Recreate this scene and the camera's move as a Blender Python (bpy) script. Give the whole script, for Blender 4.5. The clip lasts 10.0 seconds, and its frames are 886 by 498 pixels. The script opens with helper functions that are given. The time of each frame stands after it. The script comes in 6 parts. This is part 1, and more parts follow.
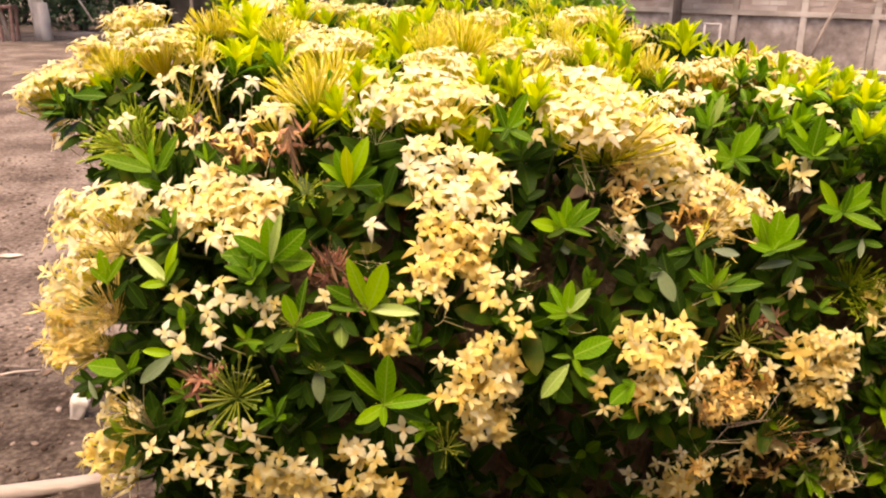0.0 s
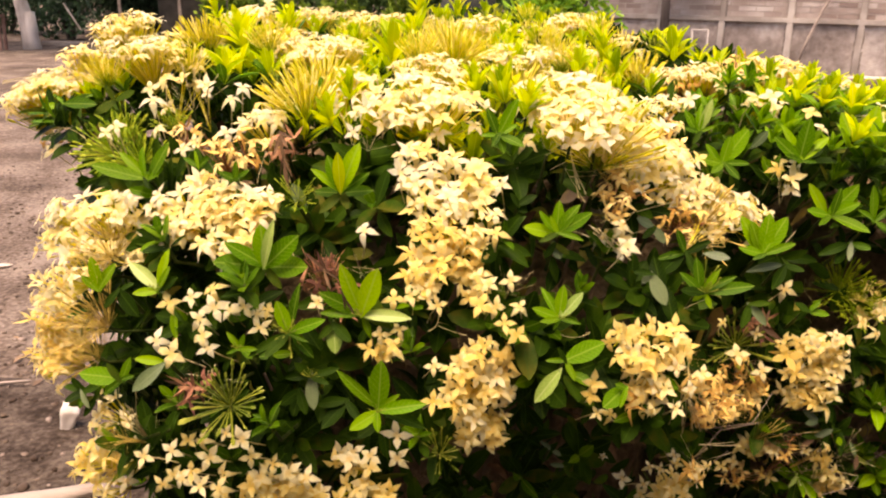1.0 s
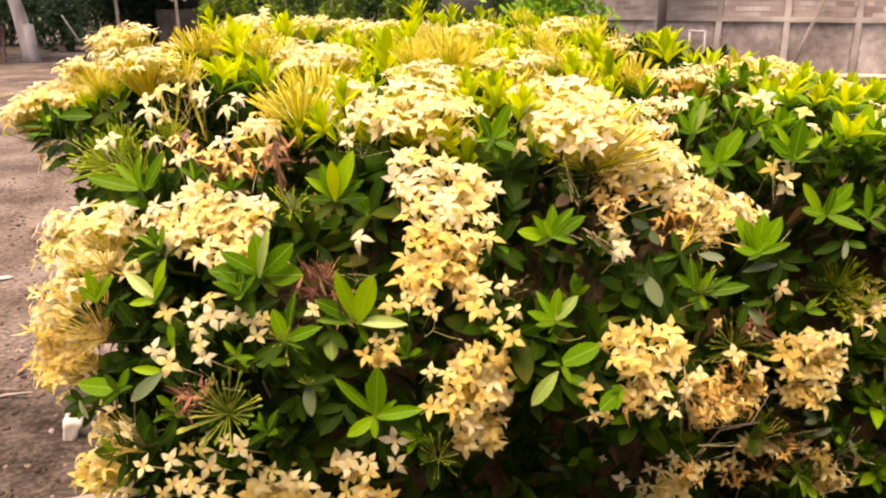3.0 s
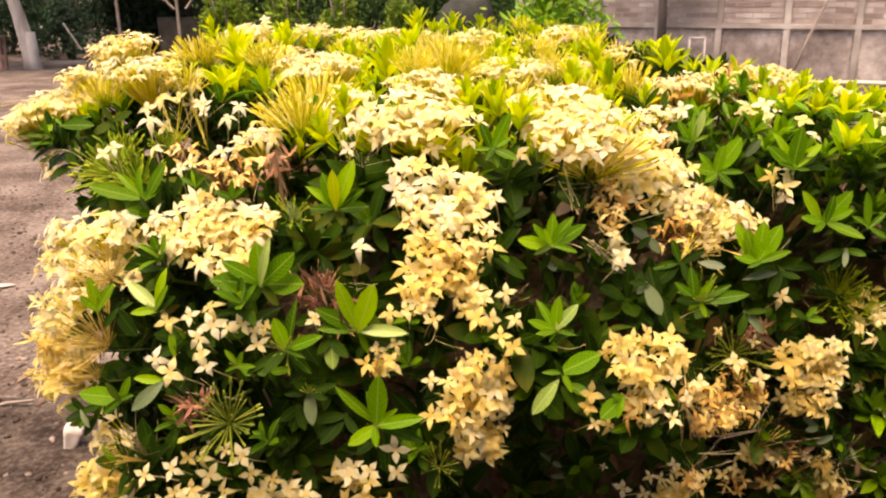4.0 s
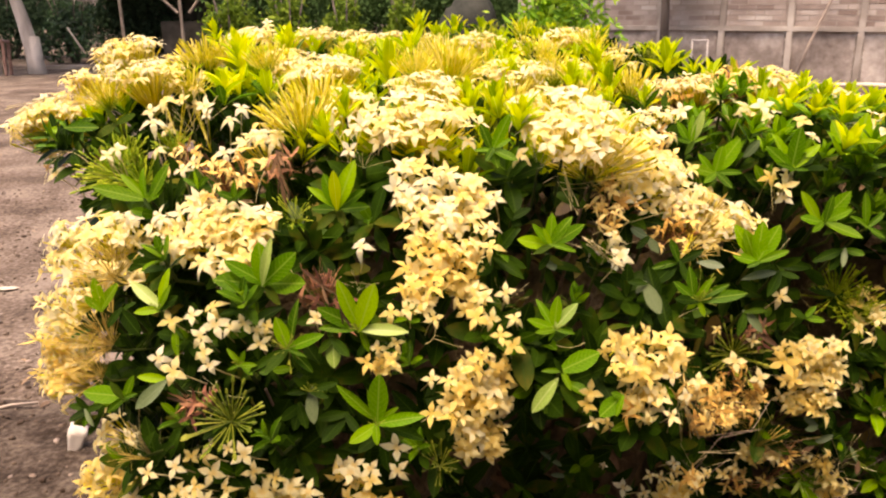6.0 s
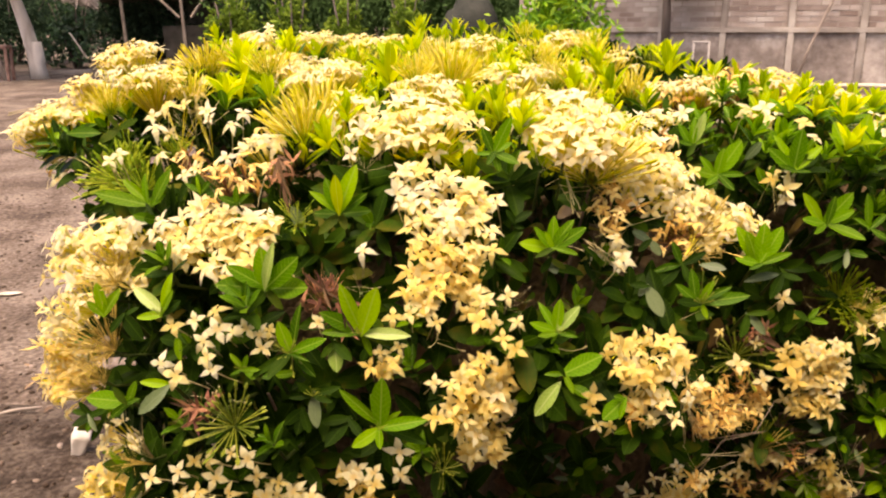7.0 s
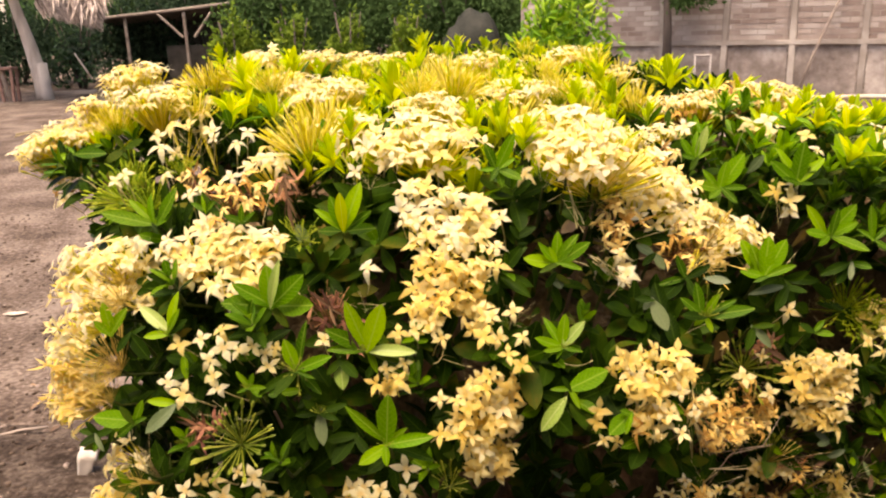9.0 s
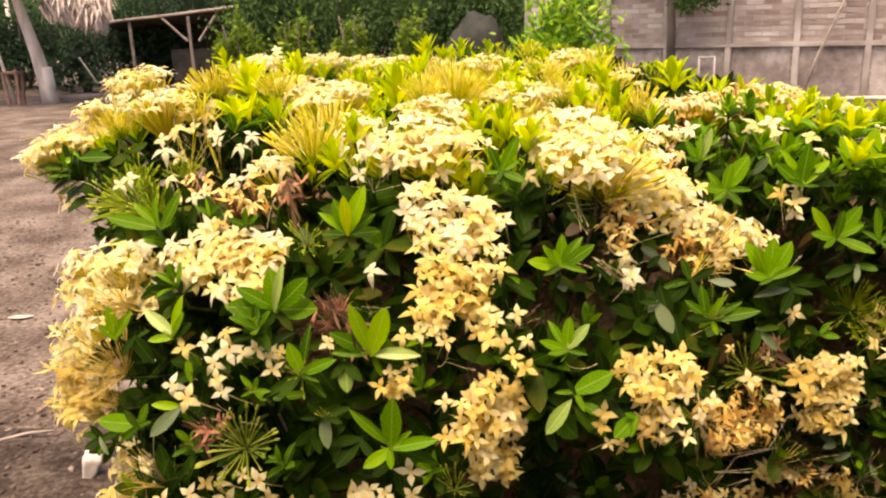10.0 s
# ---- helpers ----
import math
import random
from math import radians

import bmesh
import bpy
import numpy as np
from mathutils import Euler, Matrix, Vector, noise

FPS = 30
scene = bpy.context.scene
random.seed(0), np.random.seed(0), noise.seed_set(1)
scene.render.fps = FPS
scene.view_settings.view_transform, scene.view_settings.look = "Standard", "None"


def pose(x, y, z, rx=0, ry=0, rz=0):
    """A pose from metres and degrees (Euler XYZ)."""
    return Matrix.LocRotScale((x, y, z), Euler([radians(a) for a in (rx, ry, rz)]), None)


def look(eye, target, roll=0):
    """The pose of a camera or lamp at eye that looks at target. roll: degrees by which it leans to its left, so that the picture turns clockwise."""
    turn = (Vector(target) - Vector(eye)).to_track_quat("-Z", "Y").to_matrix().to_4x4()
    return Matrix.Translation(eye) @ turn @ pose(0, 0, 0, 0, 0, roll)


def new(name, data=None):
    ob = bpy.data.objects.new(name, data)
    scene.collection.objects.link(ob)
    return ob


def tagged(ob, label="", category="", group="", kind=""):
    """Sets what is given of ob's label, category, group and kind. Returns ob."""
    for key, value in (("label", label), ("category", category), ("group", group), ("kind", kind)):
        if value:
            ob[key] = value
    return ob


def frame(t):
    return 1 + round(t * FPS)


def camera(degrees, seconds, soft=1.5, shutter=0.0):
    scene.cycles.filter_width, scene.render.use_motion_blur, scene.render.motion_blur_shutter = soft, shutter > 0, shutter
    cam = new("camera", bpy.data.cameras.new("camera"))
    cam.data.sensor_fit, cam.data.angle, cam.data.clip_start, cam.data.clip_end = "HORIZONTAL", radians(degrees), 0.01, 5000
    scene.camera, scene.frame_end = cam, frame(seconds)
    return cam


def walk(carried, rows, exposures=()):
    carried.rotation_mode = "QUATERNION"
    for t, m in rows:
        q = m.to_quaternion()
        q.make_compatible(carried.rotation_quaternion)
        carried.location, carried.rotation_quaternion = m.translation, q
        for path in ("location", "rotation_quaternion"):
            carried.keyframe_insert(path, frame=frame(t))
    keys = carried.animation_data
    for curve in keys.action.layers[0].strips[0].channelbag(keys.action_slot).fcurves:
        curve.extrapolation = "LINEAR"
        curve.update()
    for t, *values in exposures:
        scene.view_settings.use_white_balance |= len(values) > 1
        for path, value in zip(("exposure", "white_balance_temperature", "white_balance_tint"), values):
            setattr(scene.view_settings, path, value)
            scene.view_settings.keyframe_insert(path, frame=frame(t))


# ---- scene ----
cam = camera(57.3, 10.0, soft=2.15)
PATH = [
    (0, (0.004, 0.035, 1.336), (-0.019, 1.923, 0.677), 0.6),
    (0.5, (0.003, 0.025, 1.336), (-0.002, 1.917, 0.686), 0.6),
    (1, (0.002, 0.033, 1.335), (0.002, 1.927, 0.692), 0.4),
    (1.5, (0.004, 0.034, 1.336), (0.002, 1.928, 0.695), 0.0),
    (2, (0.006, 0.032, 1.336), (0.003, 1.927, 0.696), -0.3),
    (2.5, (0.009, 0.03, 1.336), (0.006, 1.926, 0.699), -0.5),
    (4, (0.01, 0.028, 1.34), (0.004, 1.93, 0.724), -0.7),
    (4.5, (0.01, 0.024, 1.339), (0.004, 1.929, 0.729), -0.7),
    (5, (0.012, 0.022, 1.337), (0.002, 1.927, 0.726), -0.8),
    (5.5, (0.013, 0.019, 1.338), (0.001, 1.924, 0.728), -0.8),
    (7, (0.014, 0.019, 1.34), (-0.006, 1.926, 0.738), -1.2),
    (7.5, (0.012, 0.02, 1.341), (-0.008, 1.929, 0.747), -1.4),
    (8, (0.013, 0.017, 1.341), (-0.009, 1.93, 0.758), -1.5),
    (8.5, (0.014, 0.016, 1.341), (-0.011, 1.932, 0.767), -1.8),
    (9, (0.014, 0.016, 1.342), (-0.016, 1.935, 0.776), -1.9),
    (9.5, (0.015, 0.016, 1.342), (-0.021, 1.935, 0.782), -2.0),
    (10, (0.014, 0.017, 1.342), (-0.026, 1.937, 0.783), -2.1),
]
walk(cam, [(t, look(e, g, r)) for t, e, g, r in PATH], [(0, 1.60, 8500, 27), (10, 1.55, 8500, 22)])

# ---- light ----
SUN_UP, SUN_TURN = 72, 205
world = bpy.data.worlds.new("sky")
scene.world = world
world.use_nodes = True
wn = world.node_tree
sky = wn.nodes.new("ShaderNodeTexSky")
sky.sky_type, sky.sun_disc = "NISHITA", False
sky.sun_elevation, sky.sun_rotation = radians(SUN_UP), radians(SUN_TURN)
sky.air_density, sky.dust_density, sky.ozone_density = 1.0, 4.0, 1.0
wn.links.new(sky.outputs["Color"], wn.nodes["Background"].inputs["Color"])
wn.nodes["Background"].inputs["Strength"].default_value = 0.15

sun = new("sun", bpy.data.lights.new("sun", "SUN"))
sun.data.energy, sun.data.angle, sun.data.color = 1.75, radians(40), (1.0, 0.94, 0.82)
turn = radians(SUN_TURN)
sun.matrix_world = look((math.sin(turn) * 20, math.cos(turn) * 20, 20 * math.tan(radians(SUN_UP))), (0, 0, 0))


# ---- materials ----
def material(name, ramp, scale=8.0, rough=0.7, bump=0.3, bump_scale=60.0, fine=0.02, spread=0.0, translucent=0.0, spec=0.5, metal=0.0, stretch=(1, 1, 1), detail=6.0, grain=0.0, grain_scale=60.0, veins=None, throat=None):
    """Noise picks a colour from the ramp; spread shifts it piece by piece."""
    m = bpy.data.materials.new(name)
    m.use_nodes = True
    n, l = m.node_tree.nodes, m.node_tree.links
    bsdf = n["Principled BSDF"]
    tc, mp = n.new("ShaderNodeTexCoord"), n.new("ShaderNodeMapping")
    mp.inputs["Scale"].default_value = stretch
    l.new(tc.outputs["Object"], mp.inputs["Vector"])
    tex = n.new("ShaderNodeTexNoise")
    tex.inputs["Scale"].default_value, tex.inputs["Detail"].default_value = scale, detail
    l.new(mp.outputs["Vector"], tex.inputs["Vector"])
    value = tex.outputs["Fac"]
    if grain:
        t3, g = n.new("ShaderNodeTexNoise"), n.new("ShaderNodeMath")
        t3.inputs["Scale"].default_value, t3.inputs["Detail"].default_value = grain_scale, 8
        l.new(mp.outputs["Vector"], t3.inputs["Vector"])
        g.operation = "MULTIPLY_ADD"
        g.inputs[1].default_value, g.inputs[2].default_value = grain, -grain / 2
        l.new(t3.outputs["Fac"], g.inputs[0])
        sum_up = n.new("ShaderNodeMath")
        sum_up.operation = "ADD"
        l.new(value, sum_up.inputs[0])
        l.new(g.outputs[0], sum_up.inputs[1])
        value = sum_up.outputs[0]
    if spread:
        info, geo = n.new("ShaderNodeObjectInfo"), n.new("ShaderNodeNewGeometry")
        add = n.new("ShaderNodeMath")
        add.operation = "ADD"
        l.new(info.outputs["Random"], add.inputs[0])
        l.new(geo.outputs["Random Per Island"], add.inputs[1])
        wrap = n.new("ShaderNodeMath")
        wrap.operation = "FRACT"
        l.new(add.outputs[0], wrap.inputs[0])
        shift = n.new("ShaderNodeMath")
        shift.operation = "MULTIPLY_ADD"
        shift.inputs[1].default_value, shift.inputs[2].default_value = spread, -spread / 2
        l.new(wrap.outputs[0], shift.inputs[0])
        both = n.new("ShaderNodeMath")
        both.operation = "ADD"
        l.new(value, both.inputs[0])
        l.new(shift.outputs[0], both.inputs[1])
        value = both.outputs[0]
    cr = n.new("ShaderNodeValToRGB")
    while len(cr.color_ramp.elements) < len(ramp):
        cr.color_ramp.elements.new(0.5)
    for e, (p, c) in zip(cr.color_ramp.elements, ramp):
        e.position, e.color = p, (*c, 1)
    l.new(value, cr.inputs["Fac"])
    colour = cr.outputs["Color"]
    if veins or throat:
        at = n.new("ShaderNodeAttribute")
        at.attribute_name = "local"
        sep = n.new("ShaderNodeSeparateXYZ")
        l.new(at.outputs["Vector"], sep.inputs[0])

    def step(kind, a, b):
        node = n.new("ShaderNodeMath")
        node.operation = kind
        for k, value_in in enumerate((a, b)):
            if value_in is None:
                continue
            if isinstance(value_in, (int, float)):
                node.inputs[k].default_value = value_in
            else:
                l.new(value_in, node.inputs[k])
        return node.outputs[0]

    def band(value_in, low, high, to_low, to_high):
        node = n.new("ShaderNodeMapRange")
        node.interpolation_type = "SMOOTHSTEP"
        for key, number in (("From Min", low), ("From Max", high), ("To Min", to_low), ("To Max", to_high)):
            node.inputs[key].default_value = number
        l.new(value_in, node.inputs["Value"])
        return node.outputs["Result"]

    def blend(fac, base, tint):
        node = n.new("ShaderNodeMix")
        node.data_type = "RGBA"
        l.new(fac, node.inputs["Factor"])
        l.new(base, node.inputs["A"])
        node.inputs["B"].default_value = (*tint, 1)
        return node.outputs["Result"]

    if veins:
        side = step("ABSOLUTE", sep.outputs["X"], None)
        rib = band(side, 0.004, 0.022, 0.6, 0.0)
        wave = step("SINE", step("MULTIPLY", step("SUBTRACT", sep.outputs["Y"], step("MULTIPLY", side, 0.9)), 62.0), None)
        fine_vein = band(wave, 0.72, 1.0, 0.0, 0.22)
        colour = blend(step("MAXIMUM", rib, fine_vein), colour, veins)
    if throat:
        far = step("SQRT", step("ADD", step("MULTIPLY", sep.outputs["X"], sep.outputs["X"]), step("MULTIPLY", sep.outputs["Y"], sep.outputs["Y"])), None)
        colour = blend(band(far, 0.0015, 0.0075, 0.5, 0.0), colour, throat)
    l.new(colour, bsdf.inputs["Base Color"])
    bsdf.inputs["Roughness"].default_value, bsdf.inputs["Metallic"].default_value = rough, metal
    bsdf.inputs["Specular IOR Level"].default_value = spec
    if bump:
        t2, b = n.new("ShaderNodeTexNoise"), n.new("ShaderNodeBump")
        t2.inputs["Scale"].default_value, t2.inputs["Detail"].default_value = bump_scale, 5
        b.inputs["Strength"].default_value, b.inputs["Distance"].default_value = bump, fine
        l.new(mp.outputs["Vector"], t2.inputs["Vector"])
        l.new(t2.outputs["Fac"], b.inputs["Height"])
        l.new(b.outputs["Normal"], bsdf.inputs["Normal"])
    if translucent:
        tr, mix = n.new("ShaderNodeBsdfTranslucent"), n.new("ShaderNodeMixShader")
        l.new(colour, tr.inputs["Color"])
        mix.inputs["Fac"].default_value = translucent
        l.new(bsdf.outputs[0], mix.inputs[1])
        l.new(tr.outputs[0], mix.inputs[2])
        l.new(mix.outputs[0], n["Material Output"].inputs["Surface"])
    return m


PETAL_CREAM = material("petal_cream", [(0.15, (0.79, 0.645, 0.23)), (0.45, (0.805, 0.72, 0.385)), (0.8, (0.82, 0.775, 0.56))], 90, 0.55, 0, spread=0.85, translucent=0.5, spec=0.2, throat=(0.78, 0.55, 0.10))
PETAL_GOLD = material("petal_gold", [(0.15, (0.81, 0.595, 0.165)), (0.45, (0.83, 0.68, 0.255)), (0.8, (0.835, 0.74, 0.385))], 90, 0.55, 0, spread=0.8, translucent=0.5, spec=0.2, throat=(0.74, 0.48, 0.07))
PETAL_LEMON = material("petal_lemon", [(0.15, (0.82, 0.65, 0.22)), (0.45, (0.835, 0.73, 0.36)), (0.8, (0.84, 0.78, 0.50))], 90, 0.55, 0, spread=0.8, translucent=0.5, spec=0.2, throat=(0.78, 0.50, 0.07))
PETAL_FADED = material("petal_faded", [(0.2, (0.58, 0.33, 0.08)), (0.5, (0.80, 0.55, 0.16)), (0.8, (0.86, 0.68, 0.27))], 90, 0.7, 0, spread=0.9, translucent=0.2, spec=0.15, throat=(0.40, 0.17, 0.04))
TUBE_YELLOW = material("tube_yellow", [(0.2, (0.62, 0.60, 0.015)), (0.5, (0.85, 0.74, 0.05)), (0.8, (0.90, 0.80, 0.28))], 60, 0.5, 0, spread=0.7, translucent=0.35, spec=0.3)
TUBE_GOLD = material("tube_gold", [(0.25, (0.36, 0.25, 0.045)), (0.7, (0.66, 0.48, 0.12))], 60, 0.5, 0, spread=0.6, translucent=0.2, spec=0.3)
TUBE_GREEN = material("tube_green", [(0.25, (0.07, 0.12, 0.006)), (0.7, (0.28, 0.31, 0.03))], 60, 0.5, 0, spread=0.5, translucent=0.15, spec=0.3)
STALK = material("stalk", [(0.3, (0.020, 0.034, 0.006)), (0.7, (0.055, 0.075, 0.014))], 60, 0.6, 0, spread=0.5, spec=0.15)
TUBE_LIME = material("tube_lime", [(0.25, (0.13, 0.26, 0.005)), (0.7, (0.42, 0.50, 0.03))], 60, 0.5, 0, spread=0.6, translucent=0.25, spec=0.2)
TUBE_PALE = material("tube_pale", [(0.3, (0.40, 0.34, 0.14)), (0.7, (0.68, 0.58, 0.32))], 60, 0.5, 0, spread=0.6, translucent=0.2, spec=0.3)
PETAL_BROWN = material("petal_brown", [(0.2, (0.09, 0.035, 0.022)), (0.5, (0.20, 0.085, 0.05)), (0.8, (0.38, 0.19, 0.10))], 90, 0.8, 0, spread=0.9, spec=0.15)
LEAF_PALE = material("leaf_pale", [(0.2, (0.14, 0.25, 0.03)), (0.5, (0.23, 0.36, 0.06)), (0.85, (0.35, 0.46, 0.12))], 40, 0.4, 0.1, 300, 0.002, spread=0.6, translucent=0.3, spec=0.4, veins=(0.45, 0.52, 0.22))
# Greyer, paler leaf colour: the sky's sheen on dark leaves is painted in.
LEAF_SHEEN = material("leaf_sheen", [(0.2, (0.05, 0.085, 0.030)), (0.5, (0.085, 0.13, 0.05)), (0.85, (0.15, 0.20, 0.09))], 40, 0.45, 0.1, 300, 0.002, spread=0.6, translucent=0.2, spec=0.4, veins=(0.15, 0.19, 0.10))
TUBE_BROWN = material("tube_brown", [(0.3, (0.16, 0.06, 0.03)), (0.7, (0.42, 0.20, 0.09))], 60, 0.7, 0, spread=0.6, spec=0.2)
# Dark green leaf, with part of the hedge's inner shade put into its colour.
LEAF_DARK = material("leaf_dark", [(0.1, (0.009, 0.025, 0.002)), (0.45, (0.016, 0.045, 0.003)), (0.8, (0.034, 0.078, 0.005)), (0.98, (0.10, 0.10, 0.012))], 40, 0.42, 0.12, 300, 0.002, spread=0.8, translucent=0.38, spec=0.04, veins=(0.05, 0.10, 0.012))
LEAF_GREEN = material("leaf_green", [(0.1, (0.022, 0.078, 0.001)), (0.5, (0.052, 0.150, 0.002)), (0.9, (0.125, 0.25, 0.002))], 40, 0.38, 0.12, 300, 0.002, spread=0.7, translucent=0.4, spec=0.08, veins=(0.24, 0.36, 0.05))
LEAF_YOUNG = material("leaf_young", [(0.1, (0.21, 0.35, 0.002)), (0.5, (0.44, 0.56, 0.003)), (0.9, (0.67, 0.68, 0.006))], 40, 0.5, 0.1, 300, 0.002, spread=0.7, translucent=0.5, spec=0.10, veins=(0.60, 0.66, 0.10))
LEAF_FRESH = material("leaf_fresh", [(0.1, (0.050, 0.155, 0.002)), (0.5, (0.108, 0.27, 0.003)), (0.9, (0.235, 0.41, 0.005))], 40, 0.38, 0.1, 300, 0.002, spread=0.7, translucent=0.4, spec=0.09, veins=(0.27, 0.40, 0.06))
LEAF_OLIVE = material("leaf_olive", [(0.1, (0.10, 0.055, 0.02)), (0.4, (0.24, 0.17, 0.03)), (0.7, (0.40, 0.34, 0.05)), (0.95, (0.12, 0.18, 0.04))], 30, 0.5, 0.1, 200, 0.002, spread=0.7, translucent=0.1)
LEAF_BROWN = material("leaf_brown", [(0.2, (0.036, 0.021, 0.010)), (0.5, (0.082, 0.046, 0.023)), (0.85, (0.18, 0.105, 0.056))], 40, 0.6, 0.3, 200, 0.003, spread=0.7, translucent=0.15, spec=0.15, veins=(0.11, 0.06, 0.04))
TWIG = material("twig", [(0.3, (0.045, 0.028, 0.018)), (0.7, (0.13, 0.085, 0.055))], 40, 0.85, 0.5, 90, 0.004)
TWIG_DEAD = material("dead_twig", [(0.3, (0.07, 0.05, 0.036)), (0.7, (0.22, 0.17, 0.12))], 40, 0.85, 0.4, 90, 0.003, spread=0.6)
CORE = material("inner_litter", [(0.3, (0.070, 0.043, 0.020)), (0.6, (0.130, 0.084, 0.040)), (0.8, (0.22, 0.14, 0.072))], 30, 0.9, 1.0, 40, 0.03)
SOIL = material("soil", [(0.30, (0.050, 0.035, 0.027)), (0.48, (0.102, 0.077, 0.061)), (0.68, (0.192, 0.154, 0.128))], 2.2, 0.95, 1.0, 70, 0.012, spec=0.15, detail=12, grain=0.9, grain_scale=45)
LITTER = material("dry_leaf", [(0.2, (0.10, 0.06, 0.035)), (0.5, (0.24, 0.155, 0.09)), (0.85, (0.38, 0.28, 0.19))], 20, 0.8, 0.2, 80, 0.004, spread=1.0)
DARK_SOIL = material("dark_soil", [(0.28, (0.020, 0.0138, 0.0105)), (0.48, (0.044, 0.0325, 0.0255)), (0.70, (0.096, 0.076, 0.061))], 5, 0.97, 1.0, 60, 0.012, spec=0.1, detail=12, grain=0.9, grain_scale=50)
CLOD = material("soil_clod", [(0.15, (0.040, 0.027, 0.020)), (0.55, (0.085, 0.062, 0.048)), (0.80, (0.17, 0.13, 0.105)), (0.95, (0.27, 0.22, 0.19))], 20, 0.95, 0.4, 60, 0.006, spread=0.9, spec=0.1)
WHITE = material("whitewash", [(0.3, (0.30, 0.255, 0.22)), (0.6, (0.60, 0.555, 0.52))], 12, 0.8, 0.4, 40, 0.006)
BLEACHED = material("bleached_wood", [(0.25, (0.30, 0.23, 0.18)), (0.5, (0.46, 0.38, 0.31)), (0.8, (0.58, 0.51, 0.44))], 12, 0.8, 0.6, 60, 0.006, stretch=(0.15, 1, 1))
LOG_WOOD = material("log_wood", [(0.25, (0.16, 0.12, 0.098)), (0.5, (0.27, 0.22, 0.188)), (0.8, (0.42, 0.365, 0.32))], 12, 0.85, 0.8, 50, 0.008, stretch=(0.15, 1, 1))
BARK_PALE = material("bark_pale", [(0.25, (0.30, 0.25, 0.215)), (0.5, (0.54, 0.48, 0.43)), (0.8, (0.70, 0.64, 0.59))], 5, 0.9, 0.8, 25, 0.03, stretch=(1, 1, 0.3))
BARK_DARK = material("bark_dark", [(0.3, (0.045, 0.035, 0.03)), (0.7, (0.12, 0.095, 0.08))], 6, 0.9, 0.8, 25, 0.03, stretch=(1, 1, 0.3))
BLOCK = material("stained_cement", [(0.28, (0.150, 0.122, 0.108)), (0.5, (0.262, 0.224, 0.202)), (0.75, (0.44, 0.395, 0.362))], 1.6, 0.92, 0.6, 40, 0.01, grain=0.6, grain_scale=9, spec=0.2, detail=10)
RENDERED = material("cement", [(0.28, (0.18, 0.153, 0.134)), (0.5, (0.265, 0.232, 0.206)), (0.75, (0.48, 0.44, 0.40))], 2, 0.92, 0.5, 40, 0.01, spec=0.2, detail=10)
BRICK = material("brick", [(0.2, (0.195, 0.148, 0.130)), (0.5, (0.295, 0.245, 0.220)), (0.85, (0.44, 0.40, 0.37))], 2.2, 0.92, 0.5, 50, 0.01, spread=0.55, spec=0.2)
MORTAR = material("mortar", [(0.3, (0.235, 0.197, 0.173)), (0.7, (0.325, 0.282, 0.252))], 6, 0.95, 0.5, 40, 0.01, spec=0.2)
PIPE = material("white_pipe", [(0.3, (0.25, 0.225, 0.21)), (0.7, (0.37, 0.34, 0.32))], 10, 0.5, 0.1, 40, 0.003)
THATCH = material("thatch", [(0.2, (0.10, 0.075, 0.064)), (0.5, (0.225, 0.178, 0.154)), (0.85, (0.40, 0.335, 0.30))], 10, 0.9, 0.3, 50, 0.01, spread=0.8)
SHED_WOOD = material("weathered_board", [(0.25, (0.16, 0.12, 0.10)), (0.6, (0.30, 0.25, 0.21)), (0.85, (0.44, 0.39, 0.34))], 6, 0.85, 0.5, 40, 0.006, stretch=(0.2, 1, 1))
DARK_BOARD = material("dark_board", [(0.3, (0.055, 0.049, 0.041)), (0.7, (0.115, 0.103, 0.086))], 4, 0.95, 0.4, 30, 0.006, spec=0.08)
RED_WOOD = material("red_brown_wood", [(0.3, (0.14, 0.07, 0.055)), (0.7, (0.26, 0.15, 0.12))], 8, 0.8, 0.4, 40, 0.005)
FAR_LEAF = material("far_leaf", [(0.15, (0.040, 0.078, 0.024)), (0.5, (0.050, 0.100, 0.030)), (0.9, (0.065, 0.130, 0.038))], 2, 0.85, 0, spread=0.5, translucent=0.2, spec=0.08)
FAR_LEAF_DARK = material("far_leaf_dark", [(0.15, (0.020, 0.038, 0.022)), (0.5, (0.028, 0.054, 0.030)), (0.9, (0.042, 0.078, 0.038))], 2, 0.85, 0, spread=0.5, translucent=0.2, spec=0.06)
MID_LEAF = material("mid_leaf", [(0.15, (0.014, 0.040, 0.017)), (0.5, (0.028, 0.080, 0.030)), (0.9, (0.055, 0.13, 0.045))], 2, 0.55, 0, spread=0.9, translucent=0.2)
MOSS_LEAF = material("moss_leaf", [(0.15, (0.06, 0.11, 0.012)), (0.5, (0.11, 0.19, 0.02)), (0.9, (0.20, 0.29, 0.035))], 2, 0.6, 0, spread=0.8, translucent=0.3, spec=0.1)
TARPAULIN = material("tarpaulin", [(0.25, (0.016, 0.018, 0.015)), (0.5, (0.027, 0.030, 0.025)), (0.8, (0.045, 0.046, 0.039))], 3, 0.7, 0.5, 14, 0.03, spec=0.15)
BUSH_LEAF = material("bush_leaf", [(0.15, (0.07, 0.20, 0.008)), (0.5, (0.17, 0.38, 0.012)), (0.9, (0.36, 0.54, 0.03))], 2, 0.5, 0, spread=0.9, translucent=0.35)


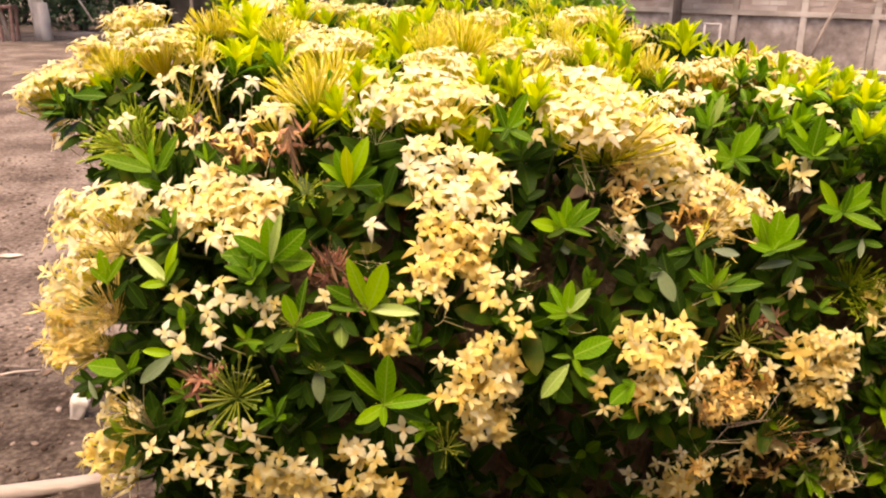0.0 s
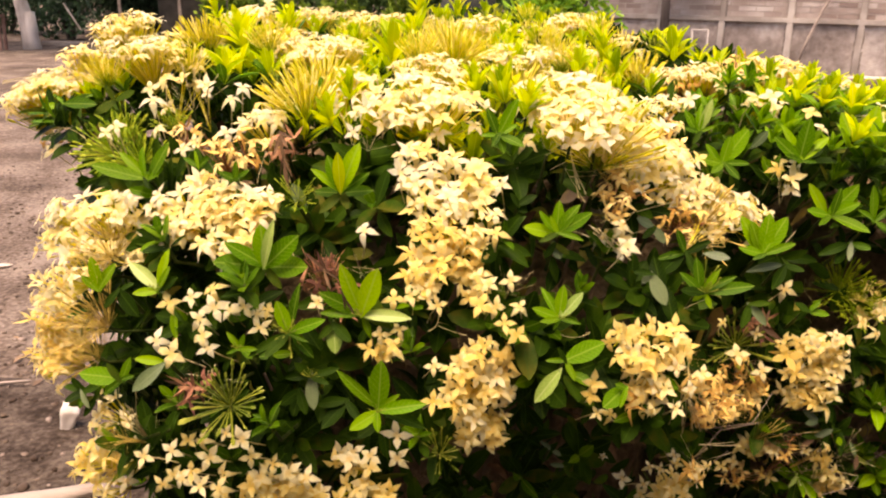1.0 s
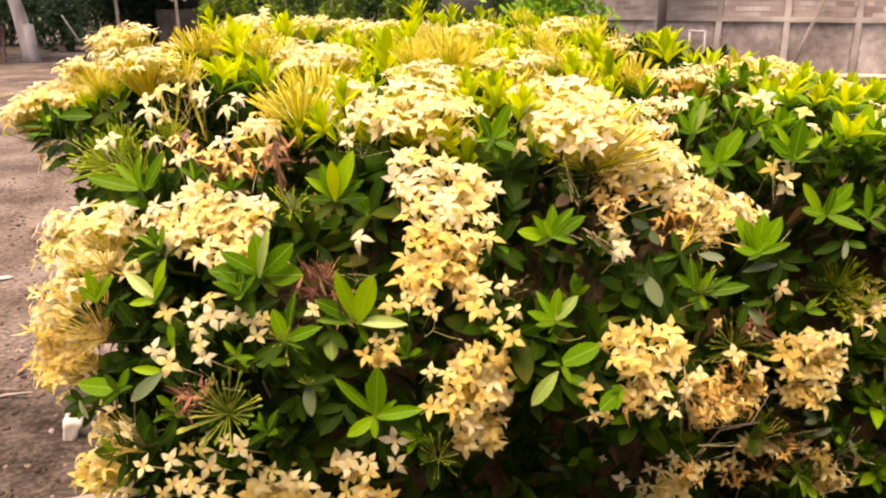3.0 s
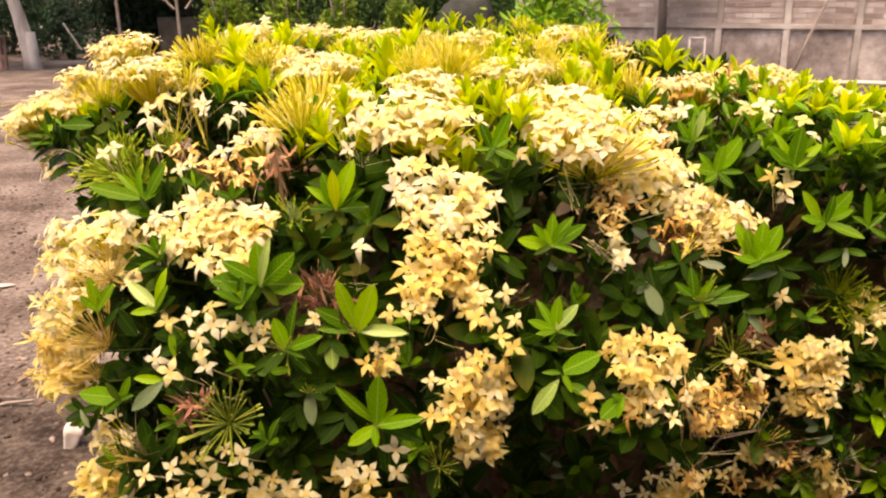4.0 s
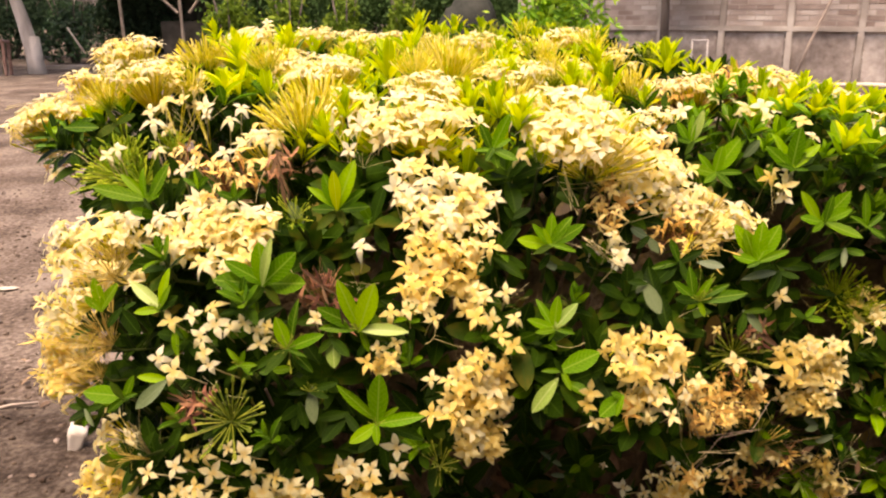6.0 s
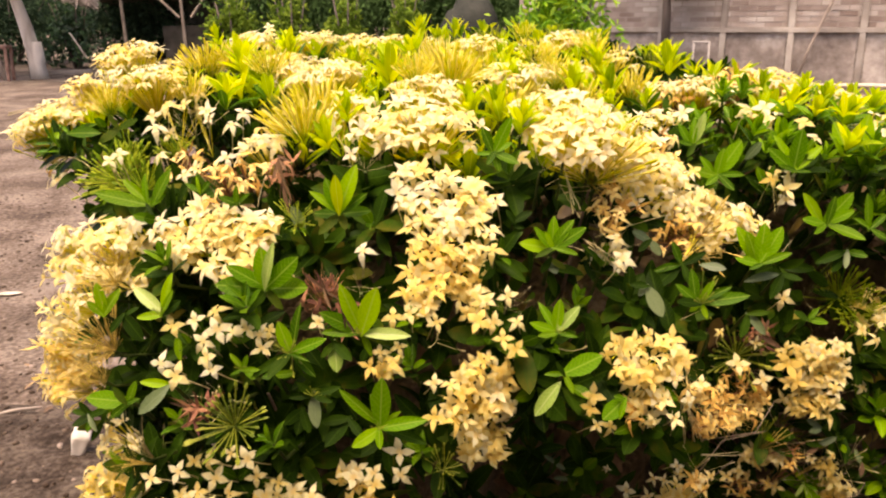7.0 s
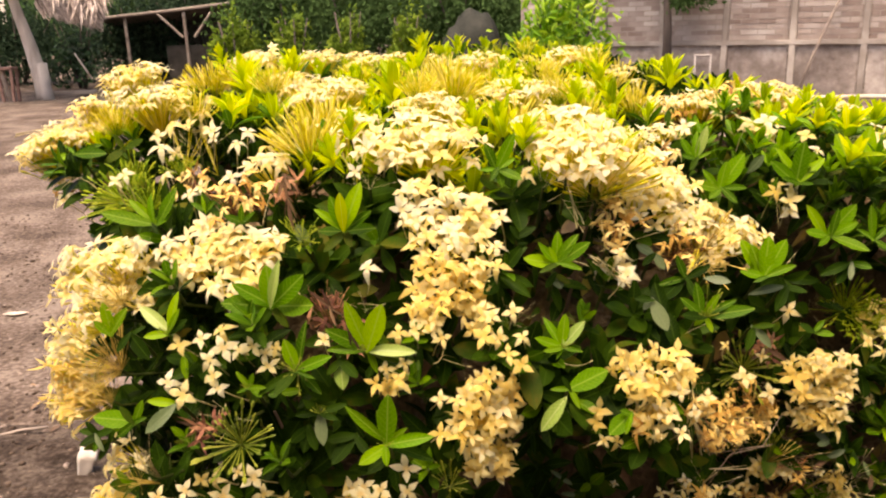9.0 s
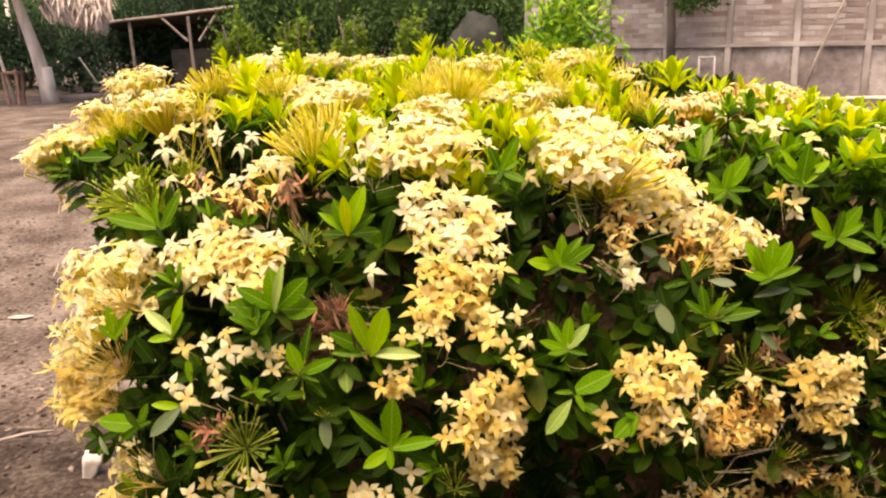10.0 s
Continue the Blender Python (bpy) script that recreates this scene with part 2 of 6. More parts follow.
# ---- mesh helpers ----
def link_mesh(name, verts, faces, mats, parent=None, slots=None, smooth=False):
    me = bpy.data.meshes.new(name)
    me.from_pydata([tuple(v) for v in verts], [], faces)
    for m in (mats if isinstance(mats, (list, tuple)) else [mats]):
        me.materials.append(m)
    if slots is not None:
        me.polygons.foreach_set("material_index", slots)
    if smooth:
        me.polygons.foreach_set("use_smooth", [True] * len(me.polygons))
    me.update()
    ob = new(name, me)
    ob.parent = parent
    return ob


def part(name, bm, mat, parent=None, label="", smooth=False):
    me = bpy.data.meshes.new(name)
    bm.normal_update()
    bm.to_mesh(me)
    bm.free()
    me.materials.append(mat)
    if smooth:
        me.polygons.foreach_set("use_smooth", [True] * len(me.polygons))
    ob = new(name, me)
    ob.parent = parent
    return tagged(ob, label)


def thing(name, label, category, group="", at=(0, 0, 0)):
    ob = new(name)
    ob.location = at
    return tagged(ob, label, category, group)


def set_local(me, coords):
    """Keeps each vertex's place on its own blade, for veins and throats."""
    me.attributes.new("local", "FLOAT_VECTOR", "POINT").data.foreach_set("vector", np.asarray(coords, dtype=np.float32).ravel())


def blades(pieces):
    """The blade coordinates of joined pieces."""
    return np.concatenate([t[0] for t, m in pieces])


def gather(pieces):
    """Joins (template, matrix) pairs: verts, faces, slots."""
    verts, faces, slots, k = [], [], [], 0
    for (tv, tf, ts), m in pieces:
        a = np.array(m)
        verts.append(tv @ a[:3, :3].T + a[:3, 3])
        faces.extend([tuple(i + k for i in f) for f in tf])
        slots.extend(ts)
        k += len(tv)
    return (np.concatenate(verts) if verts else np.zeros((0, 3))), faces, slots


def frame_on(p, axis, spin=0.0, scale=1.0):
    """A matrix at p whose z runs along axis."""
    q = Vector(axis).to_track_quat("Z", "Y").to_matrix().to_4x4()
    return Matrix.Translation(p) @ q @ Matrix.Rotation(spin, 4, "Z") @ Matrix.Diagonal((scale, scale, scale, 1))


def tube_between(bm, pts, radii, sides=8):
    """A tapered tube through the points."""
    rings = []
    for i, (p, r) in enumerate(zip(pts, radii)):
        a, b = Vector(pts[max(i - 1, 0)]), Vector(pts[min(i + 1, len(pts) - 1)])
        q = (b - a).to_track_quat("Z", "Y")
        rings.append([bm.verts.new(Vector(p) + q @ Vector((r * math.cos(2 * math.pi * k / sides), r * math.sin(2 * math.pi * k / sides), 0))) for k in range(sides)])
    for r0, r1 in zip(rings, rings[1:]):
        for k in range(sides):
            bm.faces.new((r0[k], r0[(k + 1) % sides], r1[(k + 1) % sides], r1[k]))
    bm.faces.new(rings[0][::-1])
    bm.faces.new(rings[-1])


def block(bm, sx, sy, sz, m=None, bevel=0.0):
    made = bmesh.ops.create_cube(bm, size=1, matrix=(m or Matrix()) @ Matrix.Diagonal((sx, sy, sz, 1)))
    if bevel:
        bmesh.ops.bevel(bm, geom=list({e for v in made["verts"] for e in v.link_edges}), offset=bevel, segments=2, affect="EDGES")


def sstep(a, b, x):
    t = min(max((x - a) / (b - a), 0.0), 1.0)
    return t * t * (3 - 2 * t)


# ---- leaf and flower templates, unit sized ----
def leaf_template(width=0.2, fold=0.06, droop=0.12):
    """A pointed oval blade along +y, one long, face up +z, folded on its midrib."""
    v, f = [(0, 0, 0)], []
    stations = [(0.08, 0.26), (0.22, 0.60), (0.40, 0.92), (0.60, 1.0), (0.77, 0.82), (0.90, 0.48)]
    for t, w in stations:
        z = -droop * t * t
        v += [(-width * w, t, z + fold * w), (0, t, z), (width * w, t, z + fold * w)]
    v.append((0, 1.0, -droop))
    f += [(0, 2, 1), (0, 3, 2)]
    for i in range(5):
        a = 1 + 3 * i
        f += [(a, a + 1, a + 4, a + 3), (a + 1, a + 2, a + 5, a + 4)]
    f += [(16, 17, 19), (17, 18, 19)]
    return np.array(v, float), f, [0] * len(f)


LEAVES = [leaf_template(0.195, 0.05, 0.10), leaf_template(0.165, 0.07, 0.22), leaf_template(0.21, 0.03, 0.0), leaf_template(0.18, 0.09, 0.35)]


def floret_template(curl, wide, tube=0.007, seed=0):
    """Four pointed petals open towards +z, radius about 15 mm, on a thin tube along -z."""
    r = random.Random(seed)
    v, f, s = [], [], []
    for k in range(4):
        a = k * math.pi / 2
        v.append((0.0022 * math.cos(a + math.pi / 4), 0.0022 * math.sin(a + math.pi / 4), 0))
    f.append((0, 1, 2, 3))
    s.append(0)
    for k in range(4):
        a = k * math.pi / 2 + math.pi / 2 + r.uniform(-0.22, 0.22)
        ca, sa, c = math.cos(a), math.sin(a), curl + r.uniform(-0.7, 0.7)
        long = r.uniform(0.80, 1.08)
        base = len(v)
        for d, w, zz in ((0.0040, 0.0030, 0.0004), (0.0074, 0.0049, 0.0014), (0.0116, 0.0037, 0.0012), (0.0184, 0.0, 0.0)):
            d *= long
            w *= wide
            lift = -c * (d / 0.016) ** 2 * 0.006
            if w:
                v += [(d * ca + w * sa, d * sa - w * ca, lift + zz), (d * ca - w * sa, d * sa + w * ca, lift + zz)]
            else:
                v.append((d * ca, d * sa, lift))
        i0, i1 = k, (k + 1) % 4
        f += [(i0, base, base + 1, i1), (base, base + 2, base + 3, base + 1), (base + 2, base + 4, base + 5, base + 3), (base + 4, base + 6, base + 5)]
        s += [0] * 4
    base = len(v)
    for k in range(3):
        a = k * 2 * math.pi / 3
        v.append((0.0011 * math.cos(a), 0.0011 * math.sin(a), -0.0002))
    for k in range(3):
        a = k * 2 * math.pi / 3
        v.append((0.0006 * math.cos(a), 0.0006 * math.sin(a), -tube))
    for k in range(3):
        f.append((base + k, base + 3 + k, base + 3 + (k + 1) % 3, base + (k + 1) % 3))
        s.append(1)
    return np.array(v, float), f, s


FLORETS = [floret_template(c, w, seed=k) for k, (c, w) in enumerate(((0.2, 0.95), (0.8, 0.9), (-0.4, 1.0), (1.4, 0.86), (0.5, 1.04), (-0.9, 0.92), (1.9, 0.9), (0.0, 0.84)))]
WILTED = [FLORETS[1], FLORETS[3], floret_template(2.5, 0.6, seed=5), floret_template(-2.1, 0.55, seed=6), floret_template(2.0, 0.7, seed=7)]


def tube_template():
    """A flower tube along +z: one long, about 1.5 mm thick."""
    v = [(r * math.cos(k * 2.0944), r * math.sin(k * 2.0944), z) for z, r in ((0.0, 0.0005), (1.0, 0.0008)) for k in range(3)]
    f = [(k, (k + 1) % 3, 3 + (k + 1) % 3, 3 + k) for k in range(3)]
    return np.array(v, float), f, [0] * 3


TUBE = tube_template()


def bud_template(fat=1.0):
    """An unopened flower along +z, one long: thin tube and a swollen pointed tip."""
    v, f = [], []
    for z, r in ((0.0, 0.010), (0.42, 0.011), (0.78, 0.013), (0.86, 0.030), (0.95, 0.022)):
        for k in range(4):
            v.append((fat * r * math.cos(k * math.pi / 2), fat * r * math.sin(k * math.pi / 2), z))
    v.append((0, 0, 1))
    for i in range(4):
        for k in range(4):
            f.append((4 * i + k, 4 * i + (k + 1) % 4, 4 * i + 4 + (k + 1) % 4, 4 * i + 4 + k))
    f += [(16 + k, 16 + (k + 1) % 4, 20) for k in range(4)]
    return np.array(v, float), f, [1] * 4 + [0] * (len(f) - 4)


BUD = bud_template()
CLUB = bud_template(1.7)
THIN = bud_template(0.34)
SLIM = bud_template(0.62)
SHRIVELLED = WILTED[2:]


# ---- ground ----
def ground_height(x, y):
    return 0.05 * noise.noise((x * 0.35, y * 0.35, 0)) + 0.012 * noise.noise((x * 2.3, y * 2.3, 4)) + 0.006 * noise.noise((x * 7, y * 7, 9))


def build_ground():
    xs = np.concatenate([np.linspace(-3000, -60, 8), np.linspace(-40, -5, 24), np.linspace(-4.8, 2.4, 150), np.linspace(2.6, 40, 24), np.linspace(60, 3000, 8)])
    ys = np.concatenate([np.linspace(-3000, -60, 8), np.linspace(-40, -3, 12), np.linspace(-2.5, 6.5, 180), np.linspace(6.8, 40, 60), np.linspace(60, 3000, 8)])
    v = [(x, y, ground_height(x, y) * (1 if abs(x) < 45 and abs(y) < 45 else 0)) for y in ys for x in xs]
    w = len(xs)
    f = [(j * w + i, j * w + i + 1, (j + 1) * w + i + 1, (j + 1) * w + i) for j in range(len(ys) - 1) for i in range(w - 1)]
    tagged(link_mesh("ground", v, f, SOIL, smooth=True), "dusty brown bare soil yard with scattered litter", "ground", kind="structure")


build_ground()


# ---- where the shoots and flower heads stand: x, y, z and radius ----
CREAM_TOP = [
    (-0.649, 1.422, 1.163, 0.089), (-0.698, 1.425, 1.137, 0.056), (-0.585, 1.565, 1.248, 0.065),
    (-0.478, 1.387, 1.221, 0.059), (-0.589, 1.436, 1.212, 0.041), (-0.456, 2.023, 1.241, 0.069),
    (-0.343, 2.159, 1.235, 0.065), (-0.227, 1.532, 1.211, 0.090), (-0.133, 1.200, 1.194, 0.047),
    (-0.190, 2.294, 1.215, 0.085), (0.107, 2.243, 1.211, 0.099), (0.118, 1.339, 1.218, 0.063),
    (0.205, 1.945, 1.211, 0.056), (0.259, 1.650, 1.189, 0.057), (-0.017, 1.063, 1.185, 0.074),
    (-0.064, 1.077, 1.185, 0.049), (-0.013, 1.256, 1.209, 0.061), (0.156, 1.080, 1.193, 0.063),
    (0.174, 0.944, 1.185, 0.045), (0.149, 0.930, 1.194, 0.040), (-0.232, 1.100, 1.154, 0.046),
    (0.373, 1.749, 1.208, 0.047), (0.604, 1.562, 1.178, 0.067), (0.302, 1.990, 1.236, 0.065),
    (0.645, 1.529, 1.162, 0.046),
]
CREAM_CROWN = [
    (-0.265, 1.666, 1.209, 0.058), (-0.320, 1.726, 1.219, 0.046), (-0.194, 1.635, 1.200, 0.041),
    (-0.261, 1.548, 1.200, 0.035), (-0.389, 2.300, 1.231, 0.040), (-0.327, 2.350, 1.234, 0.041),
    (-0.223, 2.404, 1.222, 0.042), (-0.271, 2.400, 1.227, 0.033), (0.094, 1.917, 1.232, 0.055),
    (0.042, 1.910, 1.226, 0.037), (0.132, 1.644, 1.201, 0.036), (0.174, 1.575, 1.194, 0.030),
    (-0.026, 1.537, 1.180, 0.047), (-0.075, 1.470, 1.176, 0.022), (0.016, 1.485, 1.173, 0.027),
    (0.202, 1.519, 1.188, 0.025), (0.185, 1.335, 1.158, 0.028), (0.218, 1.409, 1.171, 0.022),
    (-0.597, 1.560, 1.229, 0.037), (-0.535, 1.614, 1.217, 0.038), (-0.621, 1.430, 1.207, 0.030),
    (-0.487, 2.100, 1.243, 0.049), (-0.459, 2.205, 1.226, 0.034), (-0.122, 2.316, 1.228, 0.035),
    (-0.025, 2.103, 1.229, 0.032),
]
CREAM_RIDGE = [
    (0.213, 0.992, 1.157, 0.044), (0.257, 1.042, 1.149, 0.037), (0.319, 1.126, 1.101, 0.037),
    (0.226, 1.150, 1.175, 0.039), (0.250, 1.043, 1.110, 0.032), (0.290, 1.268, 1.148, 0.042),
    (0.281, 1.075, 1.102, 0.047), (0.328, 1.100, 1.073, 0.045), (0.381, 1.124, 1.034, 0.053),
    (0.426, 1.136, 1.022, 0.038), (0.413, 1.571, 1.160, 0.054), (0.463, 1.476, 1.175, 0.063),
    (0.359, 1.333, 1.143, 0.038), (0.711, 1.498, 1.145, 0.049), (0.645, 1.219, 1.143, 0.038),
    (0.507, 1.355, 1.147, 0.025), (0.533, 1.354, 1.137, 0.023), (0.218, 0.982, 1.035, 0.020),
]
CREAM_SIDE = [
    (-0.325, 0.943, 1.080, 0.020), (-0.296, 0.938, 1.086, 0.022), (-0.263, 0.931, 1.088, 0.022),
    (-0.234, 0.918, 1.086, 0.019), (-0.205, 0.911, 1.081, 0.015), (-0.197, 0.925, 1.093, 0.012),
    (-0.306, 0.908, 1.058, 0.014), (-0.210, 0.882, 1.050, 0.013), (-0.262, 0.890, 1.053, 0.015),
    (-0.236, 0.883, 1.046, 0.012), (-0.285, 0.963, 1.104, 0.013), (-0.247, 0.949, 1.105, 0.012),
]
LOOSE = [
    (-0.423, 1.310, 1.169, 0.058), (-0.393, 1.350, 1.145, 0.060), (-0.109, 1.043, 1.162, 0.037),
    (0.505, 1.185, 1.062, 0.037), (-0.185, 0.840, 0.771, 0.036), (-0.422, 2.040, 1.268, 0.038),
]
BUDS_YELLOW = [
    (-0.182, 1.080, 1.186, 0.049), (-0.482, 1.686, 1.220, 0.067), (0.025, 1.464, 1.221, 0.067),
    (0.004, 1.704, 1.218, 0.054), (0.188, 0.980, 1.152, 0.056), (0.309, 1.990, 1.217, 0.057),
    (-0.121, 2.043, 1.193, 0.064), (-0.180, 1.238, 1.180, 0.053), (0.198, 1.405, 1.211, 0.044),
    (0.348, 1.543, 1.174, 0.053), (0.351, 1.086, 1.025, 0.044), (-0.311, 1.524, 1.230, 0.048),
    (-0.422, 1.698, 1.229, 0.049), (-0.196, 1.855, 1.208, 0.056), (-0.034, 1.307, 1.231, 0.041),
    (0.118, 1.907, 1.200, 0.060), (0.236, 1.872, 1.201, 0.059), (0.335, 1.700, 1.190, 0.049),
    (0.107, 1.195, 1.188, 0.036), (-0.416, 1.385, 1.200, 0.044), (0.228, 1.346, 1.174, 0.044),
    (-0.543, 1.348, 1.188, 0.042), (-0.405, 0.890, 0.961, 0.037), (-0.385, 0.900, 1.037, 0.031),
    (-0.422, 0.900, 0.913, 0.030),
]
BUDS_GOLD = [
    (0.352, 0.950, 0.827, 0.028), (0.438, 1.088, 0.772, 0.027), (0.306, 0.875, 0.887, 0.020),
    (0.434, 1.088, 0.732, 0.025), (0.270, 0.850, 0.935, 0.016), (0.531, 1.102, 0.765, 0.024),
    (0.554, 1.100, 0.812, 0.024), (-0.533, 1.115, 0.891, 0.033), (-0.537, 1.087, 0.832, 0.031),
    (-0.353, 0.811, 0.852, 0.021),
]
BUDS_GREEN = [
    (-0.219, 0.769, 0.920, 0.047), (-0.464, 1.144, 1.109, 0.057), (-0.405, 1.089, 1.104, 0.051),
    (-0.455, 1.177, 1.123, 0.045), (-0.410, 1.251, 1.121, 0.036), (-0.162, 0.817, 0.977, 0.027),
    (-0.157, 0.888, 1.105, 0.025), (0.344, 1.018, 0.952, 0.035), (0.627, 1.215, 0.878, 0.061),
    (0.646, 1.186, 0.861, 0.051), (0.002, 0.835, 0.818, 0.029), (0.557, 1.226, 0.627, 0.053),
    (0.429, 1.101, 0.831, 0.055),
]
TOP_SPROUTS = [
    (-0.374, 1.588, 1.217, 0.059), (-0.398, 1.558, 1.167, 0.045), (-0.082, 1.372, 1.216, 0.059),
    (-0.071, 1.988, 1.199, 0.062), (-0.061, 2.349, 1.234, 0.057), (0.117, 1.324, 1.191, 0.047),
    (0.084, 1.150, 1.180, 0.043), (0.106, 1.047, 1.177, 0.037), (0.045, 1.156, 1.188, 0.033),
    (0.293, 1.443, 1.171, 0.052), (0.293, 1.563, 1.199, 0.045), (0.457, 1.684, 1.190, 0.053),
    (-0.123, 1.110, 1.185, 0.029), (0.216, 1.358, 1.191, 0.039), (-0.289, 1.599, 1.240, 0.046),
    (0.032, 2.254, 1.237, 0.039), (-0.449, 1.705, 1.257, 0.029), (-0.139, 1.031, 1.164, 0.032),
    (0.243, 1.163, 1.173, 0.030),
]
WITHERED = [
    (-0.131, 0.854, 1.030, 0.024), (-0.110, 0.868, 0.998, 0.019), (-0.192, 1.001, 1.139, 0.023),
    (-0.255, 0.776, 0.929, 0.016), (0.463, 1.112, 0.853, 0.019),
]
STRANDS = [
    (0.336, 0.941, 0.740, 0.032), (0.489, 1.152, 0.571, 0.040), (0.581, 1.142, 0.590, 0.044),
    (0.520, 1.111, 0.680, 0.042), (0.624, 1.118, 0.638, 0.040),
    (0.191, 0.977, 1.136, 0.053), (0.214, 0.982, 1.042, 0.032), (-0.398, 1.313, 1.159, 0.053),
    (-0.358, 0.885, 0.814, 0.038), (0.354, 1.033, 0.795, 0.041), (0.075, 0.892, 1.003, 0.036),
    (-0.226, 0.782, 0.942, 0.025), (0.574, 1.207, 0.882, 0.038), (-0.090, 0.869, 1.028, 0.025),
    (0.433, 1.107, 0.810, 0.044), (0.017, 0.896, 0.953, 0.023), (0.119, 0.912, 1.163, 0.033),
    (-0.089, 0.984, 1.152, 0.035), (-0.052, 1.046, 1.143, 0.037), (-0.506, 1.051, 0.883, 0.042),
    (-0.418, 0.939, 1.006, 0.034), (-0.222, 1.097, 1.131, 0.034), (0.582, 1.216, 0.627, 0.061),
    (0.612, 1.184, 0.577, 0.064), (0.536, 1.223, 0.634, 0.052),
]
FADED = [
    (0.217, 0.978, 1.093, 0.029), (-0.262, 0.965, 1.137, 0.032), (-0.378, 1.199, 1.109, 0.029),
    (-0.249, 1.048, 1.130, 0.034), (0.440, 1.477, 1.156, 0.051), (0.516, 1.486, 1.183, 0.047),
    (0.305, 1.148, 1.131, 0.033), (0.308, 1.043, 1.038, 0.038), (-0.657, 1.387, 1.066, 0.024),
]
CREAM_LEFT = [
    (-0.424, 0.978, 1.051, 0.061), (-0.553, 1.140, 1.016, 0.034), (-0.370, 0.976, 1.057, 0.031),
    (-0.549, 1.139, 0.987, 0.047), (-0.391, 0.974, 1.026, 0.046),
]
GOLD_LEFT = [
    (-0.402, 0.881, 0.832, 0.033), (-0.398, 0.890, 0.787, 0.032), (-0.433, 0.890, 0.764, 0.027),
    (-0.453, 0.938, 0.992, 0.039), (-0.516, 1.051, 0.892, 0.047), (-0.525, 1.048, 0.850, 0.045),
    (-0.526, 1.027, 0.835, 0.037), (-0.543, 1.050, 0.884, 0.036), (-0.549, 1.044, 0.846, 0.033),
    (-0.506, 0.998, 0.950, 0.034), (-0.421, 0.870, 0.779, 0.029), (-0.402, 0.870, 0.740, 0.027),
]
GOLD_LOW = [
    (-0.100, 0.828, 0.770, 0.020), (-0.064, 0.824, 0.765, 0.012),
    (0.664, 1.187, 0.860, 0.036), (-0.191, 0.840, 0.780, 0.024), (-0.203, 0.810, 0.780, 0.023),
    (-0.167, 0.820, 0.767, 0.025),
]
SPROUTS = [
    (0.674, 1.151, 0.701, 0.038), (0.595, 1.189, 0.543, 0.039), (0.719, 1.184, 0.556, 0.034),
    (-0.669, 1.416, 1.114, 0.051),
]
MID_SPROUTS = [
    (0.201, 0.982, 1.009, 0.029), (-0.206, 0.828, 1.022, 0.028), (-0.034, 0.870, 0.982, 0.022),
    (-0.032, 0.858, 0.932, 0.022), (-0.024, 0.844, 0.831, 0.024), (0.164, 0.938, 0.970, 0.027),
    (-0.307, 0.888, 1.050, 0.025), (-0.278, 0.799, 0.897, 0.023), (-0.184, 0.807, 0.866, 0.023),
    (0.693, 1.184, 0.592, 0.030),
]
RIGHT_SPROUTS = [
    (0.480, 1.453, 1.133, 0.062), (0.491, 1.362, 1.109, 0.056), (0.454, 1.366, 1.066, 0.055),
    (0.458, 1.256, 1.074, 0.052), (0.417, 1.369, 1.118, 0.047), (0.576, 1.364, 1.145, 0.053),
    (0.588, 1.297, 1.145, 0.044), (0.526, 1.262, 1.107, 0.054), (0.522, 1.184, 1.088, 0.049),
    (0.608, 1.237, 1.149, 0.048), (0.759, 1.456, 1.130, 0.052), (0.567, 1.141, 1.121, 0.047),
    (0.606, 1.145, 1.112, 0.047), (0.601, 1.157, 1.077, 0.041), (0.556, 1.160, 1.060, 0.038),
]
RIGHT_LOW_SPROUTS = [
    (0.629, 1.163, 1.016, 0.042), (0.580, 1.160, 1.000, 0.036), (0.477, 1.184, 1.055, 0.034),
    (0.382, 1.172, 1.051, 0.030), (0.522, 1.354, 1.137, 0.043), (0.460, 1.355, 1.170, 0.039),
    (0.507, 1.398, 1.169, 0.037), (0.565, 1.466, 1.168, 0.039), (0.650, 1.487, 1.156, 0.040),
    (0.679, 1.459, 1.145, 0.044), (0.776, 1.575, 1.123, 0.048), (0.400, 1.254, 1.132, 0.033),
    (0.477, 1.251, 1.123, 0.037), (0.485, 1.218, 1.099, 0.031), (0.569, 1.207, 1.091, 0.033),
]
STAR_SIDE = [
    (0.646, 1.150, 0.747, 0.013), (0.687, 1.149, 0.708, 0.015), (-0.666, 1.398, 1.080, 0.022),
    (-0.633, 1.328, 1.059, 0.019), (-0.281, 0.790, 0.811, 0.014), (-0.263, 0.790, 0.802, 0.014),
    (-0.243, 0.790, 0.799, 0.015), (-0.307, 0.800, 0.797, 0.013), (-0.351, 0.860, 0.778, 0.015),
]
